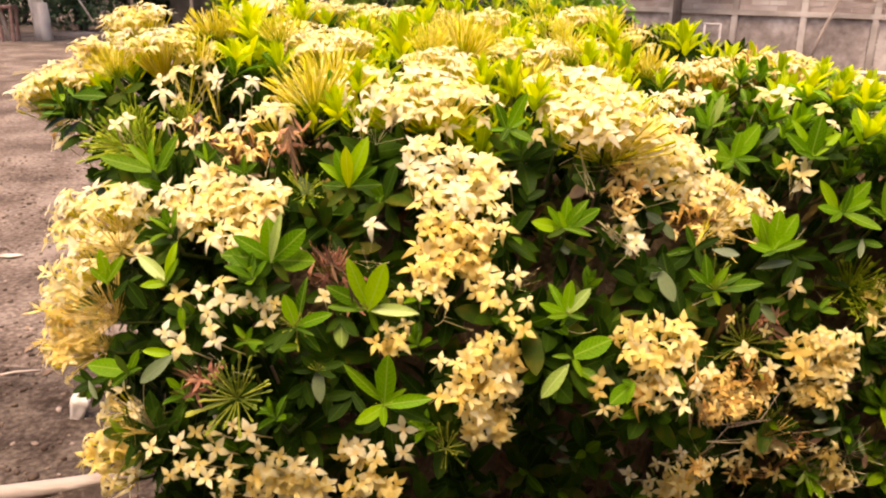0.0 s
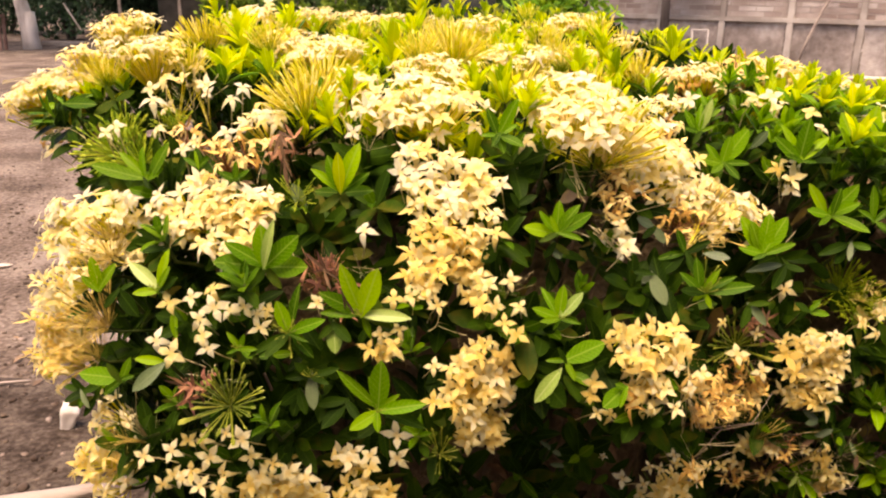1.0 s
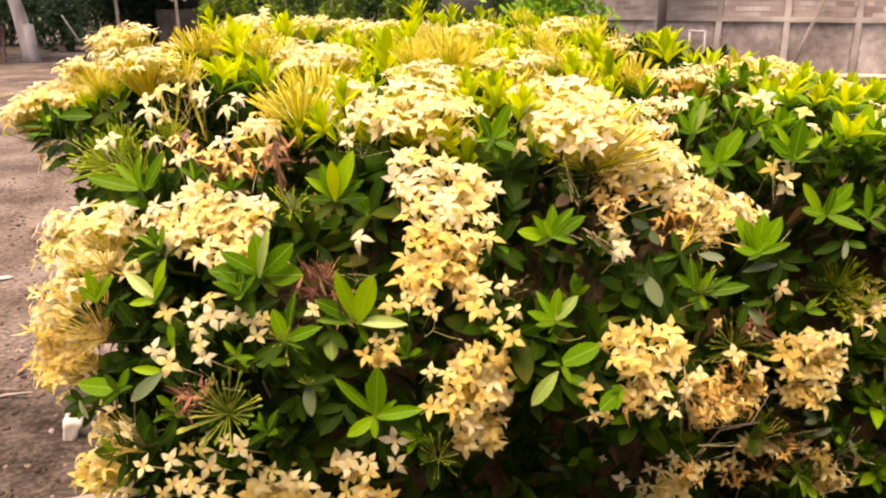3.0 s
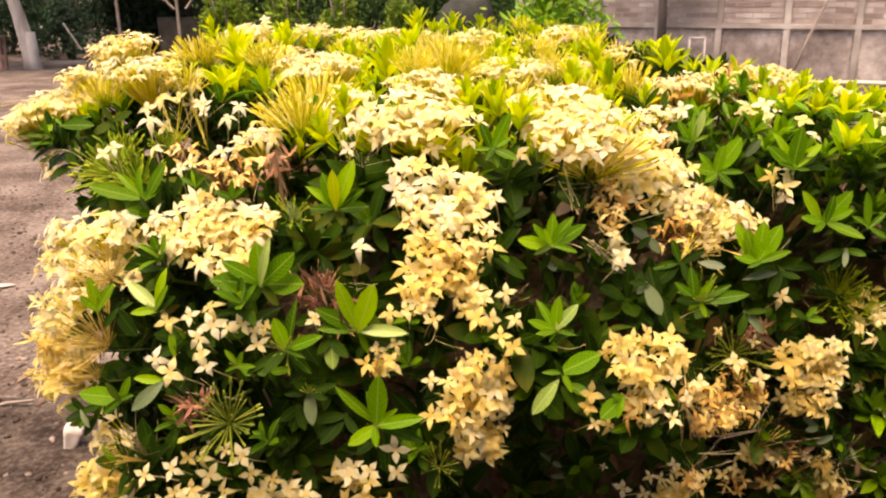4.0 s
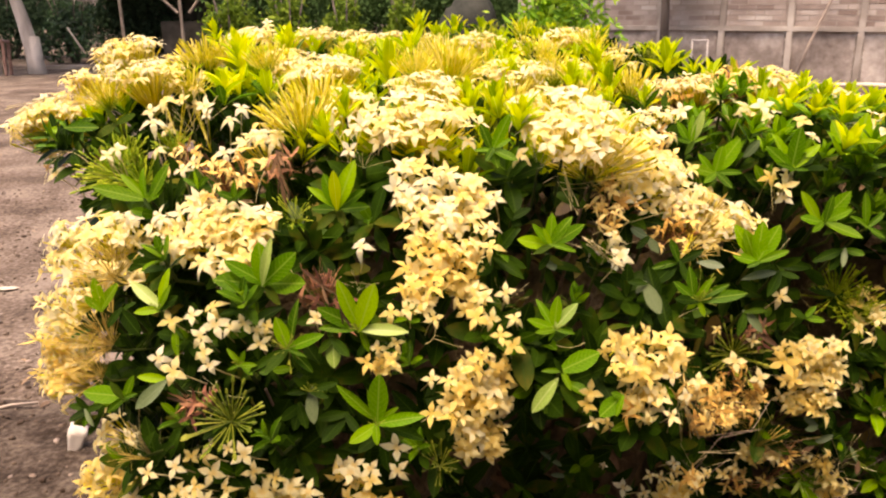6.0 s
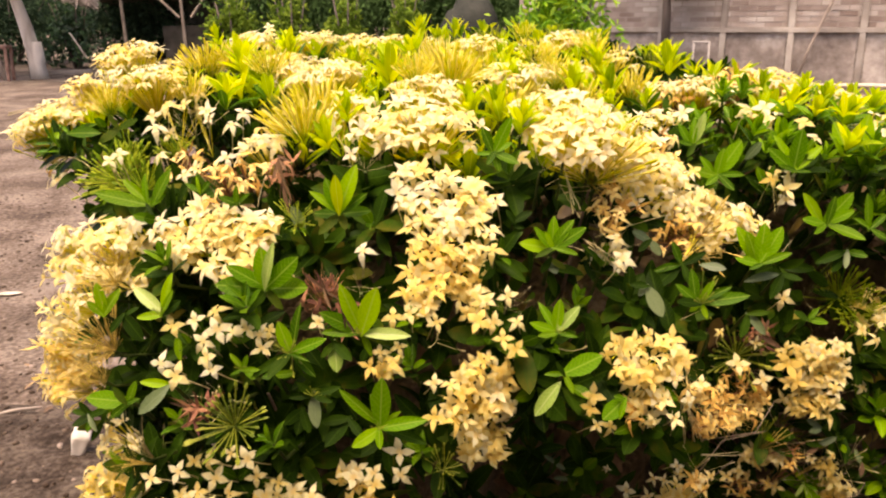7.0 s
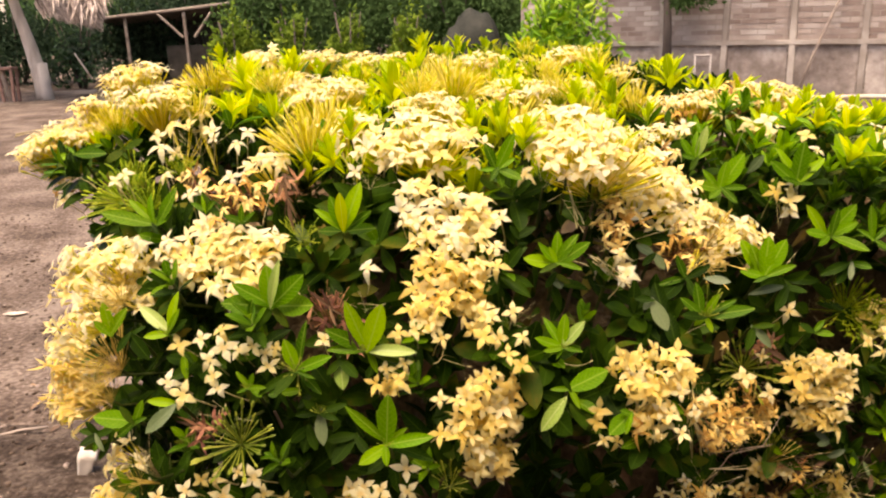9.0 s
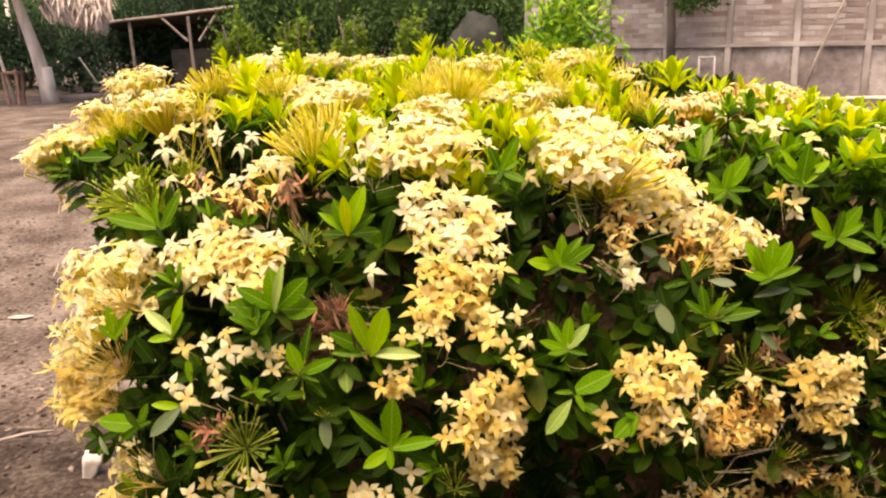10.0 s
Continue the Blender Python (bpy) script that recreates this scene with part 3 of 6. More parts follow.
CREAM_FRONT = [
    (-0.209, 0.830, 0.768, 0.024), (-0.172, 0.831, 0.771, 0.025), (-0.149, 0.832, 0.758, 0.018),
    (-0.258, 0.828, 0.757, 0.017),
    (-0.032, 0.984, 1.133, 0.016), (0.009, 0.978, 1.122, 0.019), (0.045, 0.980, 1.115, 0.019),
    (-0.033, 0.949, 1.107, 0.020), (-0.005, 0.949, 1.103, 0.025), (0.027, 0.952, 1.101, 0.025),
    (0.052, 0.959, 1.099, 0.016), (-0.021, 0.919, 1.087, 0.019), (0.012, 0.924, 1.086, 0.025),
    (0.043, 0.935, 1.085, 0.021), (0.059, 0.923, 1.074, 0.012), (-0.287, 0.953, 1.091, 0.024),
    (-0.253, 0.946, 1.092, 0.022), (-0.223, 0.937, 1.090, 0.018), (-0.312, 0.934, 1.069, 0.021),
    (-0.278, 0.924, 1.071, 0.025), (-0.245, 0.917, 1.073, 0.023), (-0.214, 0.907, 1.070, 0.017),
    (-0.294, 0.914, 1.056, 0.015), (-0.223, 0.896, 1.054, 0.017),
]
GOLD_FRONT = [
    (-0.019, 0.896, 1.066, 0.020), (0.010, 0.900, 1.063, 0.024), (0.038, 0.907, 1.060, 0.021),
    (-0.023, 0.881, 1.044, 0.019), (0.005, 0.884, 1.040, 0.024), (0.034, 0.893, 1.041, 0.022),
    (-0.031, 0.868, 1.022, 0.014), (-0.007, 0.872, 1.019, 0.020), (0.020, 0.882, 1.022, 0.017),
    (-0.018, 0.862, 1.005, 0.013), (0.042, 0.872, 0.998, 0.015), (0.040, 0.884, 1.017, 0.012),
    (0.044, 0.844, 0.944, 0.019), (0.025, 0.831, 0.926, 0.023), (0.059, 0.842, 0.923, 0.023),
    (0.015, 0.828, 0.893, 0.022), (0.046, 0.839, 0.890, 0.027), (0.071, 0.844, 0.885, 0.017),
    (0.036, 0.836, 0.859, 0.022), (0.062, 0.845, 0.852, 0.020), (0.033, 0.835, 0.835, 0.011),
    (0.062, 0.845, 0.830, 0.011), (0.072, 0.845, 0.930, 0.014),
]
GOLD_RIGHT = [
    (0.200, 0.851, 0.955, 0.019), (0.226, 0.856, 0.960, 0.020), (0.258, 0.859, 0.955, 0.020),
    (0.278, 0.856, 0.944, 0.013), (0.209, 0.842, 0.932, 0.021), (0.238, 0.847, 0.929, 0.024),
    (0.261, 0.849, 0.928, 0.016), (0.227, 0.843, 0.897, 0.021), (0.248, 0.845, 0.895, 0.017),
    (0.238, 0.845, 0.871, 0.009), (0.510, 1.102, 0.822, 0.022), (0.544, 1.102, 0.827, 0.031),
    (0.574, 1.098, 0.829, 0.024), (0.526, 1.102, 0.789, 0.024), (0.561, 1.100, 0.788, 0.033),
    (0.583, 1.099, 0.801, 0.017), (0.528, 1.105, 0.749, 0.028), (0.561, 1.102, 0.746, 0.028),
    (-0.107, 0.827, 0.813, 0.020), (-0.090, 0.826, 0.793, 0.019), (-0.061, 0.830, 0.948, 0.016),
]
GOLD_FOOT = [
    (0.481, 1.120, 0.649, 0.019), (0.321, 0.959, 0.685, 0.015),
    (0.315, 0.976, 0.680, 0.018), (0.309, 0.987, 0.658, 0.015), (0.512, 1.128, 0.647, 0.015),
    (0.480, 1.129, 0.643, 0.015), (0.610, 1.137, 0.610, 0.016), (0.624, 1.149, 0.576, 0.019),
    (0.621, 1.164, 0.541, 0.015), (0.646, 1.155, 0.556, 0.013),
]
FADED_LOW = [
    (0.202, 0.962, 1.101, 0.020), (0.202, 0.935, 1.084, 0.018),
    (0.289, 0.851, 0.898, 0.015), (0.418, 1.064, 0.743, 0.019), (0.460, 1.094, 0.740, 0.018),
    (0.469, 1.091, 0.770, 0.016), (0.329, 0.924, 0.813, 0.012),
    (0.336, 0.946, 0.718, 0.016), (0.475, 1.146, 0.583, 0.020), (0.532, 1.126, 0.639, 0.014),
    (0.350, 0.947, 0.820, 0.025), (0.411, 1.055, 0.780, 0.028), (0.377, 0.997, 0.773, 0.018),
    (0.450, 1.096, 0.767, 0.022), (0.424, 1.073, 0.813, 0.017), (0.215, 0.844, 0.885, 0.015),
    (0.314, 0.884, 0.874, 0.017),
]
STAR_TOP = [
    (-0.409, 1.045, 1.151, 0.014), (-0.421, 1.039, 1.144, 0.012), (-0.353, 1.032, 1.151, 0.013),
    (-0.258, 0.995, 1.154, 0.014), (-0.313, 0.995, 1.133, 0.013), (-0.005, 1.011, 1.151, 0.017),
    (-0.038, 0.963, 1.139, 0.015), (-0.047, 0.958, 1.136, 0.015), (-0.018, 0.964, 1.140, 0.016),
    (0.002, 0.959, 1.135, 0.016), (-0.013, 0.945, 1.125, 0.016), (-0.047, 0.934, 1.120, 0.016),
    (-0.030, 0.920, 1.110, 0.015), (0.042, 0.956, 1.123, 0.018), (0.016, 0.958, 1.128, 0.016),
]
STAR_RIDGE = [
    (0.068, 0.939, 1.106, 0.014), (0.061, 0.886, 1.064, 0.015), (-0.084, 0.875, 1.070, 0.016),
    (0.105, 1.034, 1.139, 0.018), (-0.405, 1.172, 1.166, 0.019), (-0.430, 1.306, 1.181, 0.021),
    (-0.346, 1.235, 1.177, 0.018), (-0.416, 1.452, 1.202, 0.019), (-0.291, 1.158, 1.170, 0.016),
    (-0.399, 1.372, 1.191, 0.018), (-0.292, 1.229, 1.176, 0.017), (-0.086, 1.118, 1.158, 0.019),
    (-0.063, 1.111, 1.156, 0.017), (-0.110, 1.120, 1.160, 0.017), (-0.073, 1.038, 1.157, 0.016),
]
STAR_MID = [
    (-0.291, 0.835, 1.000, 0.014), (-0.268, 0.841, 1.004, 0.012), (-0.246, 0.846, 1.012, 0.014),
    (-0.243, 0.836, 0.994, 0.017), (-0.257, 0.827, 0.985, 0.014), (-0.253, 0.817, 0.970, 0.014),
    (-0.247, 0.813, 0.957, 0.013), (-0.226, 0.835, 0.992, 0.013), (-0.211, 0.837, 0.995, 0.014),
    (-0.197, 0.833, 0.989, 0.014), (-0.186, 0.837, 0.992, 0.011), (-0.193, 0.824, 0.977, 0.013),
    (-0.299, 0.809, 0.968, 0.015), (-0.133, 0.838, 1.000, 0.012), (0.205, 0.917, 1.065, 0.013),
    (0.211, 0.905, 1.044, 0.015), (0.476, 1.080, 0.924, 0.017), (0.493, 1.149, 1.065, 0.021),
    (0.338, 1.183, 1.134, 0.015), (0.552, 1.250, 1.142, 0.017), (0.560, 1.225, 1.123, 0.015),
    (0.469, 1.268, 1.162, 0.017), (0.505, 1.289, 1.160, 0.019), (0.495, 1.256, 1.148, 0.017),
    (0.363, 1.235, 1.163, 0.018),
]
STAR_LOW = [
    (-0.291, 0.795, 0.843, 0.014), (-0.273, 0.799, 0.854, 0.011), (-0.260, 0.802, 0.852, 0.013),
    (-0.253, 0.801, 0.831, 0.016), (-0.217, 0.805, 0.851, 0.016), (-0.208, 0.804, 0.830, 0.013),
    (-0.233, 0.802, 0.861, 0.011), (-0.320, 0.790, 0.839, 0.015), (-0.076, 0.800, 0.835, 0.013),
    (-0.046, 0.793, 0.865, 0.016), (-0.046, 0.794, 0.836, 0.015), (-0.240, 0.802, 0.811, 0.014),
    (-0.201, 0.808, 0.802, 0.016), (-0.185, 0.808, 0.819, 0.012), (-0.168, 0.806, 0.809, 0.017),
    (-0.148, 0.806, 0.803, 0.015), (-0.293, 0.798, 0.811, 0.012), (-0.274, 0.798, 0.815, 0.014),
    (0.329, 0.901, 0.953, 0.008), (0.441, 1.071, 0.860, 0.012), (0.291, 0.841, 0.917, 0.011),
    (0.274, 0.827, 0.905, 0.011), (0.260, 0.823, 0.883, 0.011), (-0.298, 0.997, 1.141, 0.014),
    (0.458, 1.074, 0.801, 0.016),
]
STAR_GOLD = [
    (0.601, 1.096, 0.867, 0.014), (0.624, 1.096, 0.851, 0.014), (0.627, 1.093, 0.883, 0.015),
    (-0.283, 0.804, 0.955, 0.017), (-0.050, 0.834, 1.007, 0.015), (-0.003, 0.834, 1.000, 0.013),
    (-0.032, 0.833, 1.011, 0.012), (0.053, 0.860, 1.014, 0.012), (0.076, 0.864, 1.017, 0.013),
    (0.086, 0.849, 0.992, 0.012), (0.083, 0.833, 0.966, 0.014), (0.059, 0.847, 0.993, 0.014),
    (0.043, 0.844, 0.996, 0.016), (0.069, 0.839, 0.977, 0.014),
]
STAR_AMBER = [
    (0.167, 0.820, 0.916, 0.014), (0.164, 0.821, 0.900, 0.012), (0.188, 0.821, 0.876, 0.012),
    (0.173, 0.821, 0.878, 0.010), (0.493, 1.080, 0.822, 0.021), (0.510, 1.081, 0.793, 0.018),
    (0.406, 1.038, 0.845, 0.017), (0.473, 1.155, 1.077, 0.016), (-0.007, 0.803, 0.943, 0.011),
    (-0.008, 0.800, 0.903, 0.015), (-0.076, 0.811, 0.959, 0.012), (-0.050, 0.807, 0.964, 0.012),
    (-0.064, 0.814, 0.974, 0.012), (-0.044, 0.814, 0.980, 0.011),
]
STAR_FOOT = [
    (0.246, 0.971, 0.691, 0.014), (0.279, 0.984, 0.673, 0.011), (0.283, 0.976, 0.706, 0.010),
    (0.296, 0.972, 0.706, 0.010), (0.308, 0.958, 0.736, 0.010), (0.313, 0.958, 0.724, 0.010),
    (0.356, 0.963, 0.717, 0.011), (0.441, 1.129, 0.606, 0.013), (0.279, 0.990, 0.653, 0.012),
    (0.519, 1.126, 0.638, 0.014), (0.216, 0.958, 0.734, 0.006), (0.597, 1.118, 0.647, 0.010),
    (0.566, 1.124, 0.638, 0.010), (0.530, 1.153, 0.570, 0.014),
]
STAR_FOOT_GOLD = [
    (0.332, 0.945, 0.721, 0.013), (0.342, 0.948, 0.709, 0.011), (0.459, 1.132, 0.613, 0.014),
    (0.480, 1.160, 0.554, 0.013), (0.483, 1.124, 0.641, 0.017), (0.515, 1.150, 0.578, 0.014),
]


# ---- hedge form ----
def hedge_front(x, z):
    return 0.81 + 0.05 * sstep(-0.05, 0.10, x) + 0.06 * sstep(0.92, 1.06, z) + 0.22 * sstep(0.27 - 0.12 * sstep(0.95, 1.05, z), 0.46 - 0.05 * sstep(0.95, 1.05, z), x) + 0.12 * sstep(0.78, 0.35, z) + 0.13 * sstep(1.04, 1.17, z) + 0.10 * sstep(-0.2, -0.45, x) * sstep(0.95, 1.1, z) - 0.02 * math.sin(9 * x) + 0.12 * sstep(0.05, 0.12, x) * sstep(0.36, 0.28, x) * sstep(0.86, 0.77, z)


def hedge_left(y, z):
    return -0.37 - 0.55 * (min(y, 1.42) - 0.82) + 0.45 * max(0.0, min(y, 1.75) - 1.42) + 0.15 * max(0.0, y - 1.75) + 0.05 * sstep(0.9, 0.3, z) + 0.07 * sstep(1.13, 1.08, z) * max(sstep(0.98, 1.03, z), sstep(1.0, 1.15, y))


def hedge_top(x, y):
    return 1.145 + 0.085 * sstep(1.0, 2.0, y) - 0.03 * sstep(0.35, 0.6, x) - 0.035 * sstep(0.6, 0.8, x) + 0.015 * math.sin(7 * x + 3 * y)


def hedge_back(x):
    return 2.45 - 0.70 * sstep(0.2, 0.75, x)


HEDGE_RIGHT = 1.9


def outward(p):
    """The way out of the hedge at a point near its skin."""
    x, y, z = p
    d_front = max(y - hedge_front(x, z), 0.0)
    d_left = max(x - hedge_left(y, z), 0.0)
    d_top = max(hedge_top(x, y) - z, 0.0)
    d_back = max(hedge_back(x) - y, 0.0)
    v = Vector((0, 0, 0))
    for d, n in ((d_front, (0, -1, 0.1)), (d_left, (-0.86, -0.5, 0.1)), (d_top, (0, 0, 1)), (d_back, (0, 1, 0.2))):
        v += Vector(n) * math.exp(-d / 0.09)
    return v.normalized() if v.length > 1e-4 else Vector((0, 0, 1))


def skin_point(r):
    """A random place on the hedge's skin: point and the way out."""
    face = r.choices(("front", "top", "left", "back", "right"), (1.5, 2.0, 1.0, 0.5, 0.15))[0]
    if face == "top":
        while True:
            x, y = r.uniform(-1.05, HEDGE_RIGHT), r.uniform(0.84, 2.45)
            if hedge_front(x, 1.1) < y < hedge_back(x) and x > hedge_left(y, 1.1):
                p = Vector((x, y, hedge_top(x, y)))
                break
    elif face == "front":
        x, z = r.uniform(-0.37, HEDGE_RIGHT), r.uniform(0.12, 1.14)
        p = Vector((x, hedge_front(x, z), z))
    elif face == "left":
        y, z = r.uniform(0.82, 2.4), r.uniform(0.12, 1.16)
        p = Vector((hedge_left(y, z), y, z))
    elif face == "back":
        x, z = r.uniform(-0.42, HEDGE_RIGHT), r.uniform(0.2, 1.18)
        p = Vector((x, hedge_back(x), z))
    else:
        y, z = r.uniform(1.2, 1.7), r.uniform(0.2, 1.1)
        p = Vector((HEDGE_RIGHT, y, z))
    return p, outward(p)


hedge = thing("flowering_hedge", "clipped green shrub hedge covered in cream-yellow star flower clusters", "hedge")


def build_core():
    """The dark mass of dead twigs inside the hedge, well below its skin."""
    v, f = [], []
    levels = [0.02, 0.25, 0.5, 0.72, 0.9, 1.0]
    for k, s in enumerate(levels):
        for i in range(120):
            a = 2 * math.pi * i / 120
            far = 0.0
            cx, cy = 0.1, 1.6
            while far < 2.2:
                x, y = cx + math.cos(a) * far, cy + math.sin(a) * far
                z = s * 1.02
                if y < hedge_front(x, z) + 0.27 or x < hedge_left(y, z) + 0.18 or y > hedge_back(x) - 0.15 or x > HEDGE_RIGHT - 0.15:
                    break
                far += 0.01
            far *= 0.8 if k == len(levels) - 1 else 1.0
            x, y = cx + math.cos(a) * far, cy + math.sin(a) * far
            z = s * (hedge_top(x, y) - 0.13)
            j = 0.035 * noise.noise((x * 9, y * 9, z * 9))
            v.append((x + j, y + j, z + j))
    for k in range(len(levels) - 1):
        for i in range(120):
            n = (i + 1) % 120
            f.append((k * 120 + i, k * 120 + n, (k + 1) * 120 + n, (k + 1) * 120 + i))
    f.append(tuple((len(levels) - 1) * 120 + i for i in range(120)))
    tagged(link_mesh("inner_mass", v, f, CORE, hedge), "dark mass of dead twigs and leaves inside the hedge", kind="stuff")


build_core()


def build_stems():
    r = random.Random(11)
    for _ in range(46):
        p, n = skin_point(r)
        if (n.y < -0.4 and p.x > 0.2) or p.x < -0.35:
            continue
        if p.z < 0.5:
            p.z = r.uniform(0.6, 1.1)
        top = p - n * 0.05
        foot = Vector((top.x * 0.75 + 0.03, 0.3 * top.y + 1.05, -0.02))
        mid = foot.lerp(top, 0.5) + Vector((r.uniform(-0.06, 0.06), r.uniform(-0.06, 0.06), 0.05))
        bm = bmesh.new()
        tube_between(bm, [foot, foot.lerp(mid, 0.5), mid, mid.lerp(top, 0.6), top], [0.008, 0.006, 0.004, 0.003, 0.002], 6)
        part("stem", bm, TWIG, hedge, smooth=True)


build_stems()


def build_bare_twigs():
    """Dead grey-brown twigs showing in the thin lower part of the hedge."""
    r = random.Random(17)
    for _ in range(90):
        x, z = r.uniform(0.34, 0.82), r.uniform(0.48, 0.72)
        a = Vector((x, hedge_front(x, z) + r.uniform(0.03, 0.10), z))
        d = Vector((r.uniform(-1, 1), r.uniform(-0.3, 0.4), r.uniform(-0.2, 1))).normalized() * r.uniform(0.05, 0.13)
        bend = Vector((r.uniform(-1, 1), r.uniform(-1, 1), r.uniform(-1, 1))) * 0.022
        bm = bmesh.new()
        tube_between(bm, [a, a + d * 0.5 + bend, a + d], [0.0009, 0.0008, 0.0005], 5)
        part("twig", bm, TWIG_DEAD, hedge, smooth=True)


build_bare_twigs()


def whorl(p, axis, size, r, counts=(4, 4, 3), tilts=(72, 50, 24), sizes=(1.0, 0.95, 0.7), wide=1.0):
    """Leaves round a shoot tip: (template, matrix) pairs, outer ring first."""
    q = Vector(axis).to_track_quat("Z", "Y").to_matrix().to_4x4()
    spin, out = r.uniform(0, 6.3), []
    for ring, (n, tilt, s) in enumerate(zip(counts, tilts, sizes)):
        for k in range(n):
            a = spin + ring * 0.8 + 2 * math.pi * k / n + r.uniform(-0.25, 0.25)
            t = radians(tilt + r.uniform(-12, 12))
            m = Matrix.Translation(Vector(p) + Vector(axis) * (0.010 * ring)) @ q @ Matrix.Rotation(a, 4, "Z") @ Matrix.Rotation(math.pi / 2 - t, 4, "X") @ Matrix.Rotation(r.uniform(-0.3, 0.3), 4, "Y")
            long = size * s * r.uniform(0.85, 1.15)
            out.append((ring, r.choice(LEAVES), m @ Matrix.Diagonal((long * wide * r.uniform(0.9, 1.1), long, long, 1))))
    return out


TAKEN = [(Vector(row[:3]), row[3]) for rows in (CREAM_TOP, CREAM_CROWN, CREAM_RIDGE, CREAM_LEFT, CREAM_SIDE, CREAM_FRONT, GOLD_FRONT, GOLD_LEFT, GOLD_LOW, GOLD_RIGHT, FADED, FADED_LOW, LOOSE, STAR_TOP, STAR_RIDGE, STAR_MID, STAR_LOW, STAR_GOLD, STAR_AMBER, STAR_FOOT, GOLD_FOOT, BUDS_YELLOW, BUDS_GREEN, SPROUTS, MID_SPROUTS, TOP_SPROUTS, RIGHT_SPROUTS, RIGHT_LOW_SPROUTS) for row in rows]


def crowded(p, n):
    """Whether a flower head or shoot stands in the way of a leaf whorl at p."""
    for c, rad in TAKEN:
        d = p - c
        out = d.dot(n)
        if out > -0.035 and (d - n * out).length < rad * 0.95 + 0.012:
            return True
    return False


def hollow(p, n):
    """The thin, shaded gaps in the front where few leaves are left."""
    if n.y > -0.45:
        return False
    low = 0.03 < p.x < 0.36 and p.z < 0.86
    under_ridge = 0.06 < p.x < 0.19 and 1.06 < p.z < 1.13
    beside_column = -0.09 < p.x < -0.02 and 0.86 < p.z < 0.98
    side = -0.42 < p.x < -0.31 and 0.90 < p.z < 0.98
    return low or under_ridge or beside_column or side


def build_fill():
    """The leaf mass between the shoots and flower heads."""
    r = random.Random(5)
    dark, green, young, old, dead = [], [], [], [], []
    for _ in range(2600):
        p, n = skin_point(r)
        depth = r.uniform(0.03, 0.12)
        axis = (n + Vector((r.uniform(-0.5, 0.5), r.uniform(-0.5, 0.5), r.uniform(-0.1, 0.6)))).normalized()
        if crowded(p - n * depth, n) or (hollow(p, n) and r.random() < 0.65) or (n.z > 0.6 and -0.48 < p.x < -0.2 and p.y < 1.38):
            continue
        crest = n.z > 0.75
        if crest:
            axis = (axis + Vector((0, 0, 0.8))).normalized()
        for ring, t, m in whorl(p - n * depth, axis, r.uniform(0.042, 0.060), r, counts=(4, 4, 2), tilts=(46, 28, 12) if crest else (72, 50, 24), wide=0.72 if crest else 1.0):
            # Inner shade goes into the colour: deeper leaves take the dark material.
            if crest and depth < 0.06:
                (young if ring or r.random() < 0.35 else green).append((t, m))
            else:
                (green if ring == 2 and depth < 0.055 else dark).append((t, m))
    for _ in range(11000):
        p, n = skin_point(r)
        axis = Vector((r.uniform(-1, 1), r.uniform(-1, 1), r.uniform(-0.6, 0.9))) + n * 0.4
        deep = r.uniform(0.05, 0.24)
        if deep < 0.1 and (crowded(p - n * 0.05, n) or hollow(p, n)):
            continue
        m = frame_on(p - n * deep, axis, r.uniform(0, 6.3), r.uniform(0.04, 0.06)) @ Matrix.Rotation(r.uniform(0.2, 1.2), 4, "X")
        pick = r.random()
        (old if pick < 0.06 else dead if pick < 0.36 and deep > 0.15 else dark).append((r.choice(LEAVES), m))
    for name, pieces, mat, label in (("dark_leaves", dark, LEAF_DARK, "dense glossy dark green inner leaves, the hedge's inner shade in their colour"), ("green_leaves", green, LEAF_GREEN, "mid-green leaves"), ("old_leaves", old, LEAF_OLIVE, "yellowing and browned old leaves"), ("young_leaves", young, LEAF_YOUNG, "bright yellow-green young leaves"), ("dead_leaves", dead, LEAF_BROWN, "dry red-brown leaves caught inside the hedge")):
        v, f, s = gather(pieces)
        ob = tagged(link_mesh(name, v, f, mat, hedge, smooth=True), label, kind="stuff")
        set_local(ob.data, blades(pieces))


build_fill()


LEAF_MESHES = {}


def leaf_object(template, mat, m, parent):
    key = (id(template), mat.name)
    if key not in LEAF_MESHES:
        me = bpy.data.meshes.new("leaf")
        me.from_pydata([tuple(v) for v in template[0]], [], template[1])
        me.materials.append(mat)
        me.polygons.foreach_set("use_smooth", [True] * len(me.polygons))
        set_local(me, template[0])
        LEAF_MESHES[key] = me
    ob = new("leaf", LEAF_MESHES[key])
    ob.parent = parent
    ob.matrix_basis = m


